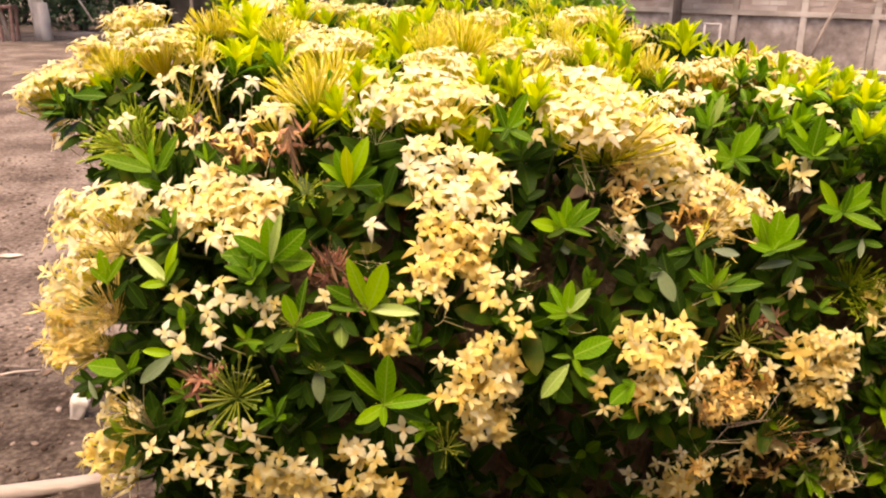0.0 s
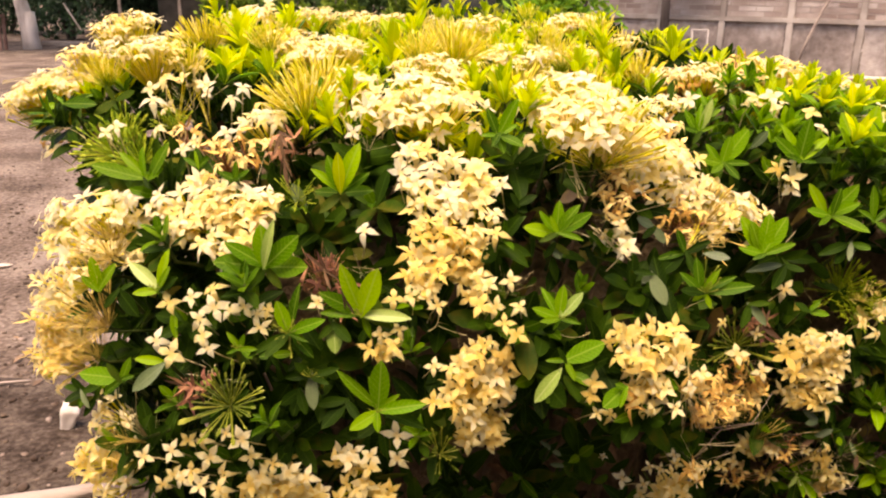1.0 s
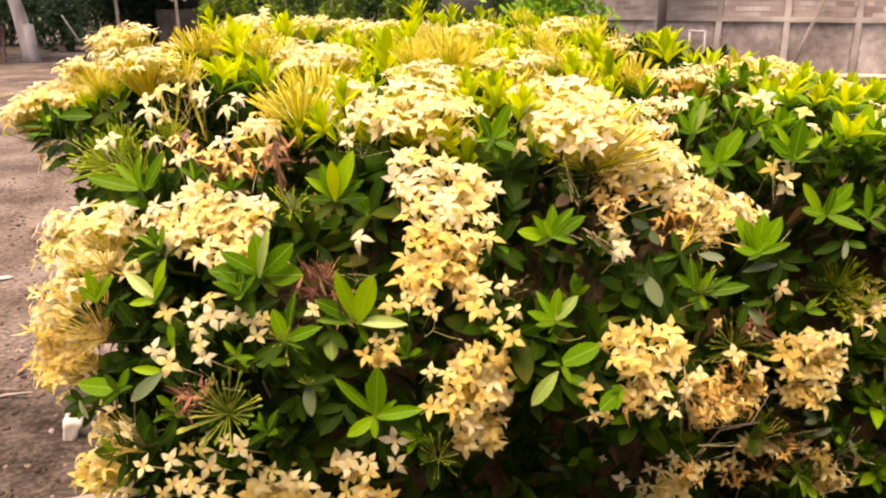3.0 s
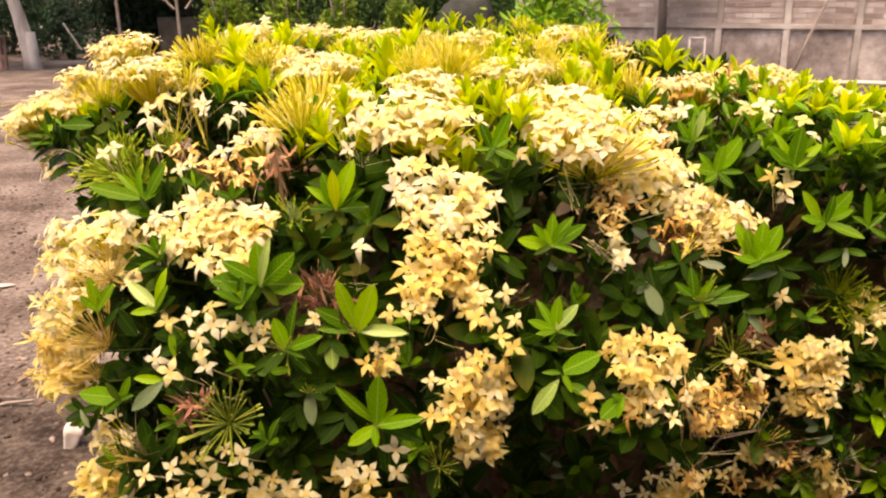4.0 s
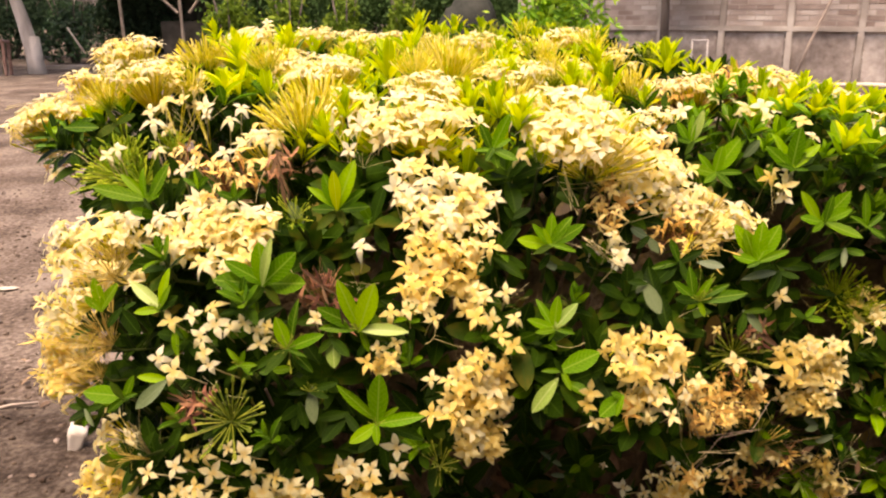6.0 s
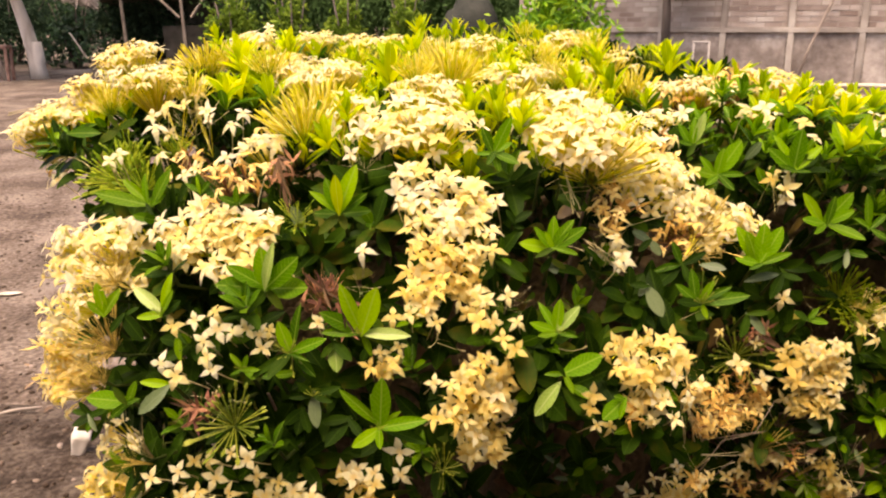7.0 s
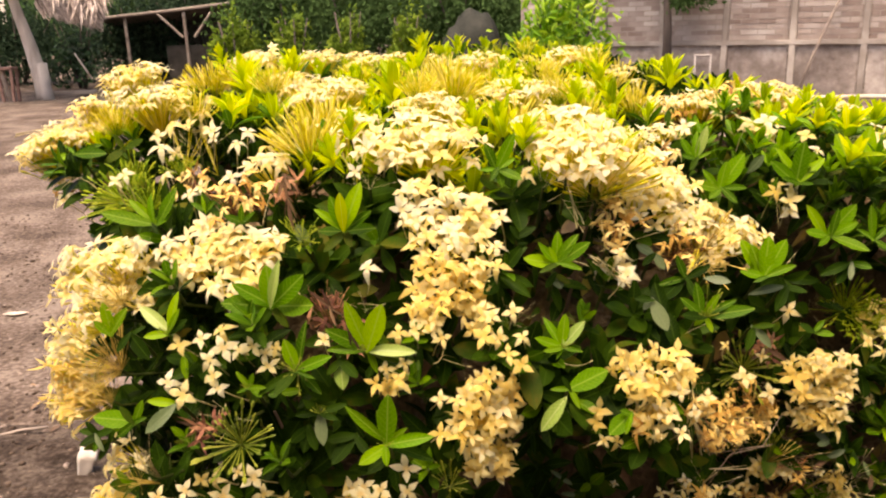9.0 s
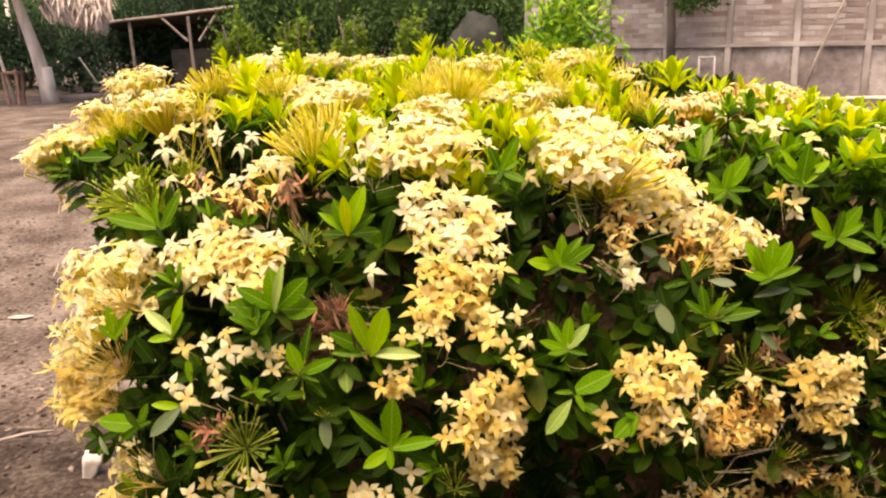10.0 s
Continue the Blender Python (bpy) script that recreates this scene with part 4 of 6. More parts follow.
def sprout(x, y, z, size, r, inner, outer, single, counts=(4, 4, 3), tilts=(64, 42, 18), wide=1.0):
    """A shoot with a whorl of leaves; single: each leaf a part of its own."""
    n = outward((x, y, z))
    axis = (n * 0.5 + Vector((r.uniform(-0.25, 0.25), r.uniform(-0.2, 0.1), 0.85))).normalized()
    p = Vector((x, y, z)) - axis * size * 0.35
    bm = bmesh.new()
    tube_between(bm, [p - axis * 0.03 - n * 0.06, p - axis * 0.02, p + axis * 0.012], [0.0024, 0.0022, 0.0016], 6)
    stem = part("leaf_shoot", bm, STALK, hedge)
    rings = whorl(p, axis, size * 1.15, r, counts=counts, tilts=tilts, sizes=(0.95, 1.0, 0.8), wide=wide)
    if single:
        for ring, t, m in rings:
            leaf_object(t, inner if ring else outer, m, stem)
    else:
        pieces = [((t[0], t[1], [1 if ring else 0] * len(t[1])), m) for ring, t, m in rings]
        v, f, s = gather(pieces)
        set_local(link_mesh("leaf_whorl", v, f, [outer, inner], stem, s, smooth=True).data, blades(pieces))


def floret_object(template, mats, m, parent):
    key = (id(template), mats[0].name)
    if key not in LEAF_MESHES:
        me = bpy.data.meshes.new("floret")
        me.from_pydata([tuple(v) for v in template[0]], [], template[1])
        for mat in mats:
            me.materials.append(mat)
        me.polygons.foreach_set("material_index", template[2])
        set_local(me, template[0])
        LEAF_MESHES[key] = me
    ob = new("floret", LEAF_MESHES[key])
    ob.parent = parent
    ob.matrix_basis = m


def bud_object(template, mat, m, parent, foot=None):
    """One bud; foot: the material of the lower half of its tube."""
    key = (id(template), mat.name, foot.name if foot else "")
    if key not in LEAF_MESHES:
        me = bpy.data.meshes.new("bud")
        me.from_pydata([tuple(v) for v in template[0]], [], template[1])
        me.materials.append(mat)
        me.materials.append(foot or mat)
        me.polygons.foreach_set("material_index", template[2])
        LEAF_MESHES[key] = me
    ob = new("bud", LEAF_MESHES[key])
    ob.parent = parent
    ob.matrix_basis = m


def flower_head(x, y, z, radius, r, mats, templates=None, single=False, loose=False, label="", dense=0.98, flat_top=0.3, upright=0.45, reach=1.0, size=1.0, scatter=1.0, deep=0.016, dome=0.55):
    """A domed cluster of four-petalled florets on thin tubes that meet at one stalk."""
    n = outward((x, y, z))
    axis = (n + Vector((r.uniform(-0.2, 0.2), r.uniform(-0.2, 0.1), upright))).normalized()
    c = Vector((x, y, z))
    high = min(0.05, radius * 0.75)
    base = c - axis * (high + deep)
    q = axis.to_track_quat("Z", "Y")
    count = r.randint(3, 4) if loose else max(5, int(dense * (radius / 0.0098) ** 2))
    bm = bmesh.new()
    tube_between(bm, [base - axis * 0.02 - n * 0.05, base - axis * 0.012, base], [0.0018, 0.0016, 0.0022], 6)
    stalk = part("flower_head", bm, STALK, hedge, label)
    pieces, tubes = [], []
    for k in range(count):
        u = math.sqrt((k + 0.5) / count) * (r.uniform(0.9, 1.06))
        a = k * 2.39996 + r.uniform(-0.35, 0.35)
        flat = Vector((math.cos(a) * u * radius * reach, math.sin(a) * u * radius * reach, high * (dome * (1 - u * u)) - 0.006 + r.uniform(-0.016, 0.009)))
        p = c + q @ flat
        d = (p - base).normalized()
        face = (d + axis * flat_top + Vector((r.uniform(-0.8, 0.8), r.uniform(-0.7, 0.7), r.uniform(-0.45, 0.75))) * scatter).normalized()
        if loose:
            face = (d * 0.3 + Vector((r.uniform(-0.4, 0.4), -0.7, r.uniform(0.2, 0.7)))).normalized()
        m = frame_on(p, face, r.uniform(0, 6.3), size * r.uniform(0.82, 1.06))
        for foot in (p - face * 0.004, p - d * r.uniform(0.008, 0.02) + Vector((r.uniform(-0.008, 0.008), r.uniform(-0.008, 0.008), r.uniform(-0.008, 0.008)))):
            run = foot - base
            tubes.append((TUBE, frame_on(base, run) @ Matrix.Diagonal((1, 1, run.length, 1))))
        t = r.choice(templates or FLORETS)
        if single:
            floret_object(t, mats, m, stalk)
        else:
            pieces.append((t, m))
        if r.random() < 0.5 and not loose:
            d2 = (d + Vector((r.uniform(-0.25, 0.25), r.uniform(-0.25, 0.25), r.uniform(-0.25, 0.25)))).normalized()
            at = frame_on(base, d2, 0, (p - base).length * r.uniform(0.75, 0.98))
            if single:
                bud_object(BUD, mats[1], at, stalk)
            else:
                pieces.append(((BUD[0], BUD[1], [1] * len(BUD[1])), at))
    v, f, s = gather(tubes)
    tagged(link_mesh("tube_mass", v, f, mats[1], stalk), kind="stuff")
    if pieces:
        v, f, s = gather(pieces)
        ob = tagged(link_mesh("floret_mass", v, f, mats, stalk, s), kind="stuff")
        set_local(ob.data, blades(pieces))


def bud_spray(x, y, z, radius, r, mat, label, spread=0.85, dense=90, bud=BUD, sink=0.35, long=1.0, foot=None):
    """A head of unopened flowers: thin tubes fanning out of one stalk."""
    n = outward((x, y, z))
    axis = (n * 0.7 + Vector((r.uniform(-0.2, 0.2), r.uniform(-0.2, 0.1), 0.6))).normalized()
    base = Vector((x, y, z)) - axis * radius * sink
    bm = bmesh.new()
    tube_between(bm, [base - axis * 0.02 - n * 0.05, base - axis * 0.012, base], [0.0018, 0.0016, 0.0022], 6)
    stalk = part("bud_head", bm, STALK, hedge, label)
    q = axis.to_track_quat("Z", "Y")
    pieces = []
    for k in range(int(dense * (radius / 0.05))):
        u = r.random()
        a, t = k * 2.39996 + r.uniform(-0.3, 0.3), math.acos(1 - u * spread)
        d = q @ Vector((math.sin(t) * math.cos(a), math.sin(t) * math.sin(a), math.cos(t)))
        m = frame_on(base + d * r.uniform(0, 0.012), (d + Vector((r.gauss(0, 0.07), r.gauss(0, 0.07), r.gauss(0, 0.07)))).normalized(), 0, radius * long * r.uniform(0.55, 1.05))
        if y < 1.3:
            bud_object(bud, mat, m, stalk, foot)
        else:
            pieces.append((bud, m))
    if pieces:
        v, f, s = gather(pieces)
        tagged(link_mesh("bud_mass", v, f, [mat, foot or mat], stalk, s), kind="stuff")


def build_shoots():
    r = random.Random(21)
    for row in SPROUTS:
        sprout(*row[:3], row[3] * 1.12, r, LEAF_FRESH, LEAF_GREEN, True)
    for row in MID_SPROUTS:
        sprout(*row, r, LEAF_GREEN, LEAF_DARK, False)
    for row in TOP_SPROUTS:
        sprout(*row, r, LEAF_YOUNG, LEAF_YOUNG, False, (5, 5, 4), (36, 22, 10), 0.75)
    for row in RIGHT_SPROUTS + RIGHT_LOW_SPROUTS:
        # Sun and shade put into colour: high shoots get brighter leaves, low ones darker.
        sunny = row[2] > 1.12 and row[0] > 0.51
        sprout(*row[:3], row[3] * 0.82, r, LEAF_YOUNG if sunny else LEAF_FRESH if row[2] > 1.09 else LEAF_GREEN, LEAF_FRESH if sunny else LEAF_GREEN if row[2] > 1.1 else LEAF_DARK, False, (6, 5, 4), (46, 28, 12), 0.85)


def build_flowers():
    r = random.Random(31)
    cream, lemon, gold, faded = [PETAL_CREAM, TUBE_YELLOW], [PETAL_LEMON, TUBE_YELLOW], [PETAL_GOLD, TUBE_YELLOW], [PETAL_FADED, TUBE_BROWN]
    for row in CREAM_FRONT:
        flower_head(*row, r, cream if row[2] > 1.08 else lemon, single=True, label="cream star-flower cluster", dense=1.25, flat_top=0.6, upright=0.8, reach=0.7)
    for row in CREAM_SIDE:
        flower_head(*row, r, cream, single=True, label="cream star-flower cluster", dense=1.3, flat_top=0.8, upright=1.0, reach=0.75)
    for row in CREAM_LEFT:
        flower_head(*row, r, cream, single=True, label="cream star-flower cluster", dense=1.0, flat_top=0.9, upright=1.0)
    for row in CREAM_TOP + CREAM_RIDGE:
        near = row[1] < 1.2
        flower_head(*row, r, cream, single=row[1] < 1.35, label="cream star-flower cluster", dense=1.15 if near else 1.7, flat_top=1.1 if near else 1.8, upright=1.0 if near else 2.0, size=1.0 if near else 0.84, scatter=0.75 if near else 0.5, deep=0.016 if near else 0.034, dome=0.45 if near else 0.3)
    for row in CREAM_CROWN:
        flower_head(*row, r, cream, label="cream star-flower cluster", dense=1.6, flat_top=1.8, upright=2.0, size=0.84, scatter=0.5, deep=0.034, dome=0.3)
    for row in GOLD_FRONT + GOLD_RIGHT:
        pale = row[0] > 0.15 and r.random() < 0.45 or row[2] < 0.95 and r.random() < 0.2
        flower_head(*row, r, lemon if pale else gold, single=True, label="golden yellow star-flower cluster", dense=1.4, reach=0.75, size=0.92, scatter=1.35)
    for row in GOLD_LEFT:
        flower_head(*row, r, lemon if r.random() < 0.45 else gold, FLORETS[1::2] + WILTED, single=True, label="golden yellow star-flower cluster", dense=1.35, size=0.88, scatter=1.3)
    for row in GOLD_LOW:
        flower_head(*row, r, gold, single=True, label="golden yellow star-flower cluster")
    for row in GOLD_FOOT:
        flower_head(*row, r, gold, single=True, label="golden yellow star-flower cluster", dense=0.9, reach=0.8, scatter=1.3)
    for row in LOOSE:
        flower_head(*row, r, cream, single=True, loose=True, label="loose cream florets on long tubes")
    for row in FADED + FADED_LOW:
        flower_head(*row, r, faded, WILTED, single=True, label="withered orange-brown flower cluster", size=0.86, scatter=1.5)
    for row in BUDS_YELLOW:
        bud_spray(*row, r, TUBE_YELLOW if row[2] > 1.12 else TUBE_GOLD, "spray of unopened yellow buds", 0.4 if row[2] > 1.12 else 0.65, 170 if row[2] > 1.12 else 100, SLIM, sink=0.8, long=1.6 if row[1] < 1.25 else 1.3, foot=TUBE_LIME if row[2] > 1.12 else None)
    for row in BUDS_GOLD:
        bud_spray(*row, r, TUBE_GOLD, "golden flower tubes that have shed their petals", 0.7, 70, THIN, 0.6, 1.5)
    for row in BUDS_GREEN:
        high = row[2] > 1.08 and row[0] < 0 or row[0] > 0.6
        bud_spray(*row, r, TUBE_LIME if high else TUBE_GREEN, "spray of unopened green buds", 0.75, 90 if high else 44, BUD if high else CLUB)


def build_top_buds():
    """Upright young buds that fill the crown of the hedge between its open heads."""
    r = random.Random(63)
    made = 0
    while made < 46:
        x, y = r.uniform(-0.75, 0.95), r.uniform(1.12, 2.3)
        if x > 0.7 or (x > 0.30 and y < 1.62) or (x < -0.28 and y < 1.5) or y > hedge_back(x) - 0.08 or x < hedge_left(y, 1.1) + 0.1:
            continue
        z = hedge_top(x, y) + r.uniform(-0.045, 0.0)
        if any((Vector((x, y, z)) - c).length < rad * 0.8 for c, rad in TAKEN):
            continue
        bud_spray(x, y, z, r.uniform(0.030, 0.045), r, TUBE_YELLOW if r.random() < 0.7 else TUBE_GREEN, "spray of unopened yellow-green buds", 0.3, 90, SLIM, sink=0.8, long=1.5, foot=TUBE_LIME)
        made += 1


def lone_floret(x, y, z, size, r, mats):
    """One open floret on its own long tube."""
    n = outward((x, y, z))
    p = Vector((x, y, z))
    face = (n * 0.4 + Vector((r.uniform(-0.45, 0.45), -0.6, r.uniform(0.3, 0.9)))).normalized()
    back = (-n * 0.8 + Vector((r.uniform(-0.3, 0.3), 0, -0.5))).normalized()
    bm = bmesh.new()
    tube_between(bm, [p + back * 0.06, p + back * 0.03 - face * 0.006, p - face * 0.001], [0.0007, 0.0007, 0.0011], 4)
    stalk = part("flower_stalk", bm, TUBE_PALE, hedge)
    floret_object(r.choice(FLORETS), mats, frame_on(p, face, r.uniform(0, 6.3), size / 0.0165), stalk)


def loose_tube(a, b, c):
    """One fallen or bent flower tube, pale and dry, with a swollen tip."""
    a, b, c = Vector(a), Vector(b), Vector(c)
    bm = bmesh.new()
    mid = b * 2 - (a + c) / 2
    pts = [a.lerp(mid, t).lerp(mid.lerp(c, t), t) for t in (0, 0.15, 0.3, 0.45, 0.6, 0.75, 0.88, 0.95, 1)]
    tube_between(bm, pts, [0.0003] * 6 + [0.0005, 0.0008, 0.0003], 5)
    part("flower_tube", bm, TUBE_PALE, hedge, smooth=True)


def build_loose_tubes():
    loose_tube((-0.002, 0.830, 0.989), (-0.005, 0.826, 0.979), (-0.013, 0.820, 0.976))
    loose_tube((-0.003, 0.826, 0.979), (0.016, 0.827, 0.971), (0.028, 0.829, 0.967))
    loose_tube((0.126, 0.962, 1.118), (0.155, 0.977, 1.129), (0.180, 1.003, 1.134))
    loose_tube((0.144, 0.964, 1.120), (0.154, 0.938, 1.104), (0.163, 0.920, 1.090))
    loose_tube((0.145, 0.964, 1.119), (0.181, 0.970, 1.116), (0.212, 1.008, 1.126))
    loose_tube((0.168, 0.896, 1.068), (0.191, 0.900, 1.054), (0.212, 0.910, 1.043))
    loose_tube((0.178, 0.904, 1.071), (0.205, 0.928, 1.072), (0.298, 1.039, 1.060))
    loose_tube((0.164, 0.898, 1.071), (0.184, 0.899, 1.059), (0.204, 0.902, 1.043))
    loose_tube((-0.132, 0.854, 1.014), (-0.149, 0.861, 1.030), (-0.163, 0.869, 1.046))
    loose_tube((-0.096, 0.862, 1.032), (-0.082, 0.859, 1.032), (-0.071, 0.856, 1.031))
    loose_tube((0.130, 0.837, 0.965), (0.146, 0.834, 0.963), (0.162, 0.838, 0.967))
    loose_tube((-0.322, 0.800, 0.919), (-0.324, 0.797, 0.898), (-0.327, 0.799, 0.869))
    loose_tube((0.474, 1.131, 1.028), (0.474, 1.142, 1.053), (0.477, 1.158, 1.071))
    loose_tube((-0.558, 1.140, 1.085), (-0.551, 1.149, 1.109), (-0.481, 1.050, 1.145))
    loose_tube((-0.493, 1.048, 1.143), (-0.472, 1.050, 1.147), (-0.447, 1.041, 1.135))
    loose_tube((0.126, 0.893, 1.062), (0.144, 0.891, 1.066), (0.164, 0.890, 1.059))
    loose_tube((0.358, 1.041, 1.000), (0.330, 1.009, 1.008), (0.307, 0.997, 1.017))
    loose_tube((0.496, 1.117, 0.997), (0.479, 1.106, 0.984), (0.472, 1.102, 0.975))
    loose_tube((-0.211, 0.935, 1.106), (-0.210, 0.961, 1.124), (-0.206, 0.973, 1.135))
    loose_tube((0.270, 0.864, 0.985), (0.292, 0.887, 0.983), (0.313, 0.910, 0.979))
    loose_tube((0.222, 0.826, 0.906), (0.230, 0.828, 0.880), (0.273, 0.954, 0.782))
    loose_tube((0.258, 0.830, 0.890), (0.259, 0.830, 0.872), (0.294, 0.951, 0.786))
    loose_tube((0.271, 0.834, 0.895), (0.276, 0.836, 0.868), (0.310, 0.940, 0.784))
    loose_tube((0.284, 0.841, 0.880), (0.315, 0.908, 0.823), (0.330, 0.931, 0.789))


def build_lone():
    r = random.Random(77)
    cream, lemon, gold = [PETAL_CREAM, TUBE_YELLOW], [PETAL_LEMON, TUBE_YELLOW], [PETAL_GOLD, TUBE_YELLOW]
    for row in STAR_TOP + STAR_RIDGE + STAR_MID:
        lone_floret(*row, r, cream if row[2] > 0.93 else lemon)
    for row in STAR_LOW + STAR_SIDE + STAR_FOOT:
        lone_floret(*row, r, lemon)
    for row in STAR_GOLD + STAR_AMBER + STAR_FOOT_GOLD:
        lone_floret(*row, r, gold)


def build_strands():
    """Bare flower tubes that have lost their petals, and withered brown heads."""
    r = random.Random(35)
    for row in STRANDS:
        bud_spray(*row, r, TUBE_PALE, "bare pale flower tubes", 0.6, 13, THIN, 0.6, 1.5)
    for row in WITHERED:
        flower_head(*row, r, [PETAL_BROWN, TUBE_BROWN], SHRIVELLED, single=True, label="withered red-brown flower head", dense=0.4)
        bud_spray(*row, r, TUBE_BROWN, "dead brown flower stalks", 0.9, 75, THIN, 0.7, 1.4)


SIDE, RISE, NEAR = Vector((1, 0, 0)), Vector((0, 0.33, 0.944)), Vector((0, -0.944, 0.33))


def open_shoot(base, leaves, bud=0.0):
    """A shoot on the hedge's face with its leaves spread out: turn in degrees from level, length, width and material of each."""
    r = random.Random(int(abs(base[0] * 7000 + base[2] * 3000)))
    b = Vector(base)
    bm = bmesh.new()
    tube_between(bm, [b - NEAR * 0.07 - RISE * 0.03, b - NEAR * 0.02 - RISE * 0.006, b], [0.0024, 0.0020, 0.0016], 6)
    stem = part("leaf_shoot", bm, STALK, hedge)
    for k, (turn_by, long, width, mat) in enumerate(leaves):
        a = radians(turn_by)
        lean = r.uniform(0.05, 0.35) + 0.02 * k
        along = (SIDE * math.cos(a) + RISE * math.sin(a) + NEAR * lean).normalized()
        face = NEAR + RISE * 0.35 + SIDE * r.uniform(-0.35, 0.35)
        face = (face - along * face.dot(along)).normalized()
        m = Matrix((along.cross(face), along, face)).transposed().to_4x4()
        size = long * math.sqrt(1 + lean * lean) * 1.06
        leaf_object(r.choice(LEAVES[:3]), mat, Matrix.Translation(b + NEAR * 0.003 * k - along * 0.004) @ m @ Matrix.Diagonal((size * width * 0.95, size, size, 1)), stem)
    if bud:
        for k in range(16):
            d = (NEAR * r.uniform(0.2, 0.9) + RISE * r.uniform(0.1, 1.0) + SIDE * r.uniform(-0.8, 0.8)).normalized()
            bud_object(CLUB, TUBE_GREEN, frame_on(b + NEAR * 0.003 * len(leaves), d, 0, bud * r.uniform(0.8, 1.6)), stem)


def build_open_shoots():
    open_shoot((-0.348, 0.973, 1.100), [(135, 0.051, 0.70, LEAF_GREEN), (56, 0.052, 0.80, LEAF_GREEN), (34, 0.026, 0.80, LEAF_FRESH), (168, 0.025, 0.80, LEAF_GREEN), (98, 0.038, 0.70, LEAF_FRESH), (166, 0.061, 0.70, LEAF_GREEN), (-57, 0.017, 0.80, LEAF_DARK)])
    open_shoot((-0.543, 1.210, 1.151), [(-175, 0.035, 0.80, LEAF_FRESH), (27, 0.041, 0.80, LEAF_GREEN), (135, 0.026, 0.70, LEAF_FRESH), (-37, 0.023, 0.80, LEAF_DARK), (0, 0.051, 0.90, LEAF_GREEN)])
    open_shoot((-0.470, 1.207, 1.159), [(-144, 0.039, 0.90, LEAF_DARK), (23, 0.034, 0.90, LEAF_DARK), (121, 0.026, 0.80, LEAF_DARK)])
    open_shoot((-0.190, 0.982, 1.155), [(-106, 0.030, 0.42, LEAF_BROWN), (-82, 0.035, 0.36, LEAF_BROWN), (-61, 0.025, 0.36, LEAF_BROWN), (-25, 0.023, 0.30, LEAF_BROWN)])
    open_shoot((-0.183, 0.958, 1.132), [(-81, 0.041, 0.36, LEAF_BROWN), (-64, 0.028, 0.30, LEAF_BROWN), (-101, 0.026, 0.24, LEAF_BROWN)])
    open_shoot((-0.122, 0.842, 1.035), [(140, 0.034, 0.27, LEAF_BROWN), (109, 0.023, 0.30, LEAF_BROWN), (180, 0.017, 0.30, LEAF_BROWN), (-28, 0.020, 0.30, LEAF_BROWN), (-70, 0.023, 0.36, LEAF_BROWN)])
    open_shoot((-0.104, 0.829, 1.017), [(-77, 0.022, 0.36, LEAF_BROWN), (-61, 0.031, 0.24, LEAF_BROWN)])
    open_shoot((0.451, 1.082, 0.866), [(-30, 0.035, 0.70, LEAF_BROWN), (-153, 0.029, 0.70, LEAF_BROWN), (72, 0.027, 0.60, LEAF_BROWN)])
    open_shoot((-0.272, 0.807, 0.915), [(163, 0.027, 0.30, LEAF_BROWN), (132, 0.019, 0.30, LEAF_BROWN), (-57, 0.018, 0.36, LEAF_BROWN)])
    open_shoot((-0.111, 0.919, 1.100), [(178, 0.034, 0.90, LEAF_GREEN), (6, 0.036, 0.90, LEAF_GREEN), (-137, 0.035, 0.80, LEAF_DARK), (-71, 0.023, 1.00, LEAF_DARK), (139, 0.041, 0.75, LEAF_FRESH), (33, 0.040, 0.70, LEAF_GREEN), (111, 0.042, 0.90, LEAF_FRESH), (69, 0.054, 1.00, LEAF_FRESH), (92, 0.042, 0.70, LEAF_YOUNG)])
    open_shoot((-0.153, 0.905, 1.087), [(116, 0.031, 1.10, LEAF_SHEEN), (-174, 0.018, 0.80, LEAF_GREEN), (-47, 0.011, 0.70, LEAF_GREEN), (127, 0.014, 0.70, LEAF_FRESH), (71, 0.014, 0.60, LEAF_FRESH)], 0.010)
    open_shoot((-0.186, 0.853, 1.035), [(175, 0.057, 1.00, LEAF_GREEN), (0, 0.047, 1.20, LEAF_GREEN), (149, 0.051, 0.75, LEAF_FRESH), (-127, 0.031, 0.80, LEAF_DARK), (-53, 0.031, 0.80, LEAF_DARK), (93, 0.045, 1.15, LEAF_FRESH), (42, 0.051, 1.00, LEAF_FRESH), (77, 0.048, 0.60, LEAF_PALE)])
    open_shoot((-0.083, 0.833, 0.989), [(153, 0.053, 0.75, LEAF_GREEN), (174, 0.044, 0.80, LEAF_GREEN), (-68, 0.028, 0.80, LEAF_GREEN), (-18, 0.035, 0.80, LEAF_DARK), (112, 0.057, 0.70, LEAF_FRESH), (1, 0.051, 0.80, LEAF_PALE), (70, 0.054, 0.95, LEAF_FRESH)], 0.008)
    open_shoot((-0.158, 0.817, 0.975), [(83, 0.051, 0.60, LEAF_GREEN), (-153, 0.050, 0.60, LEAF_DARK), (-45, 0.038, 0.70, LEAF_GREEN), (-134, 0.037, 0.80, LEAF_DARK), (110, 0.038, 0.95, LEAF_FRESH), (23, 0.043, 0.75, LEAF_FRESH), (-16, 0.023, 0.60, LEAF_GREEN)], 0.012)
    open_shoot((-0.115, 0.834, 0.978), [(-86, 0.035, 1.20, LEAF_PALE), (-132, 0.024, 0.90, LEAF_DARK), (-42, 0.030, 0.90, LEAF_DARK)])
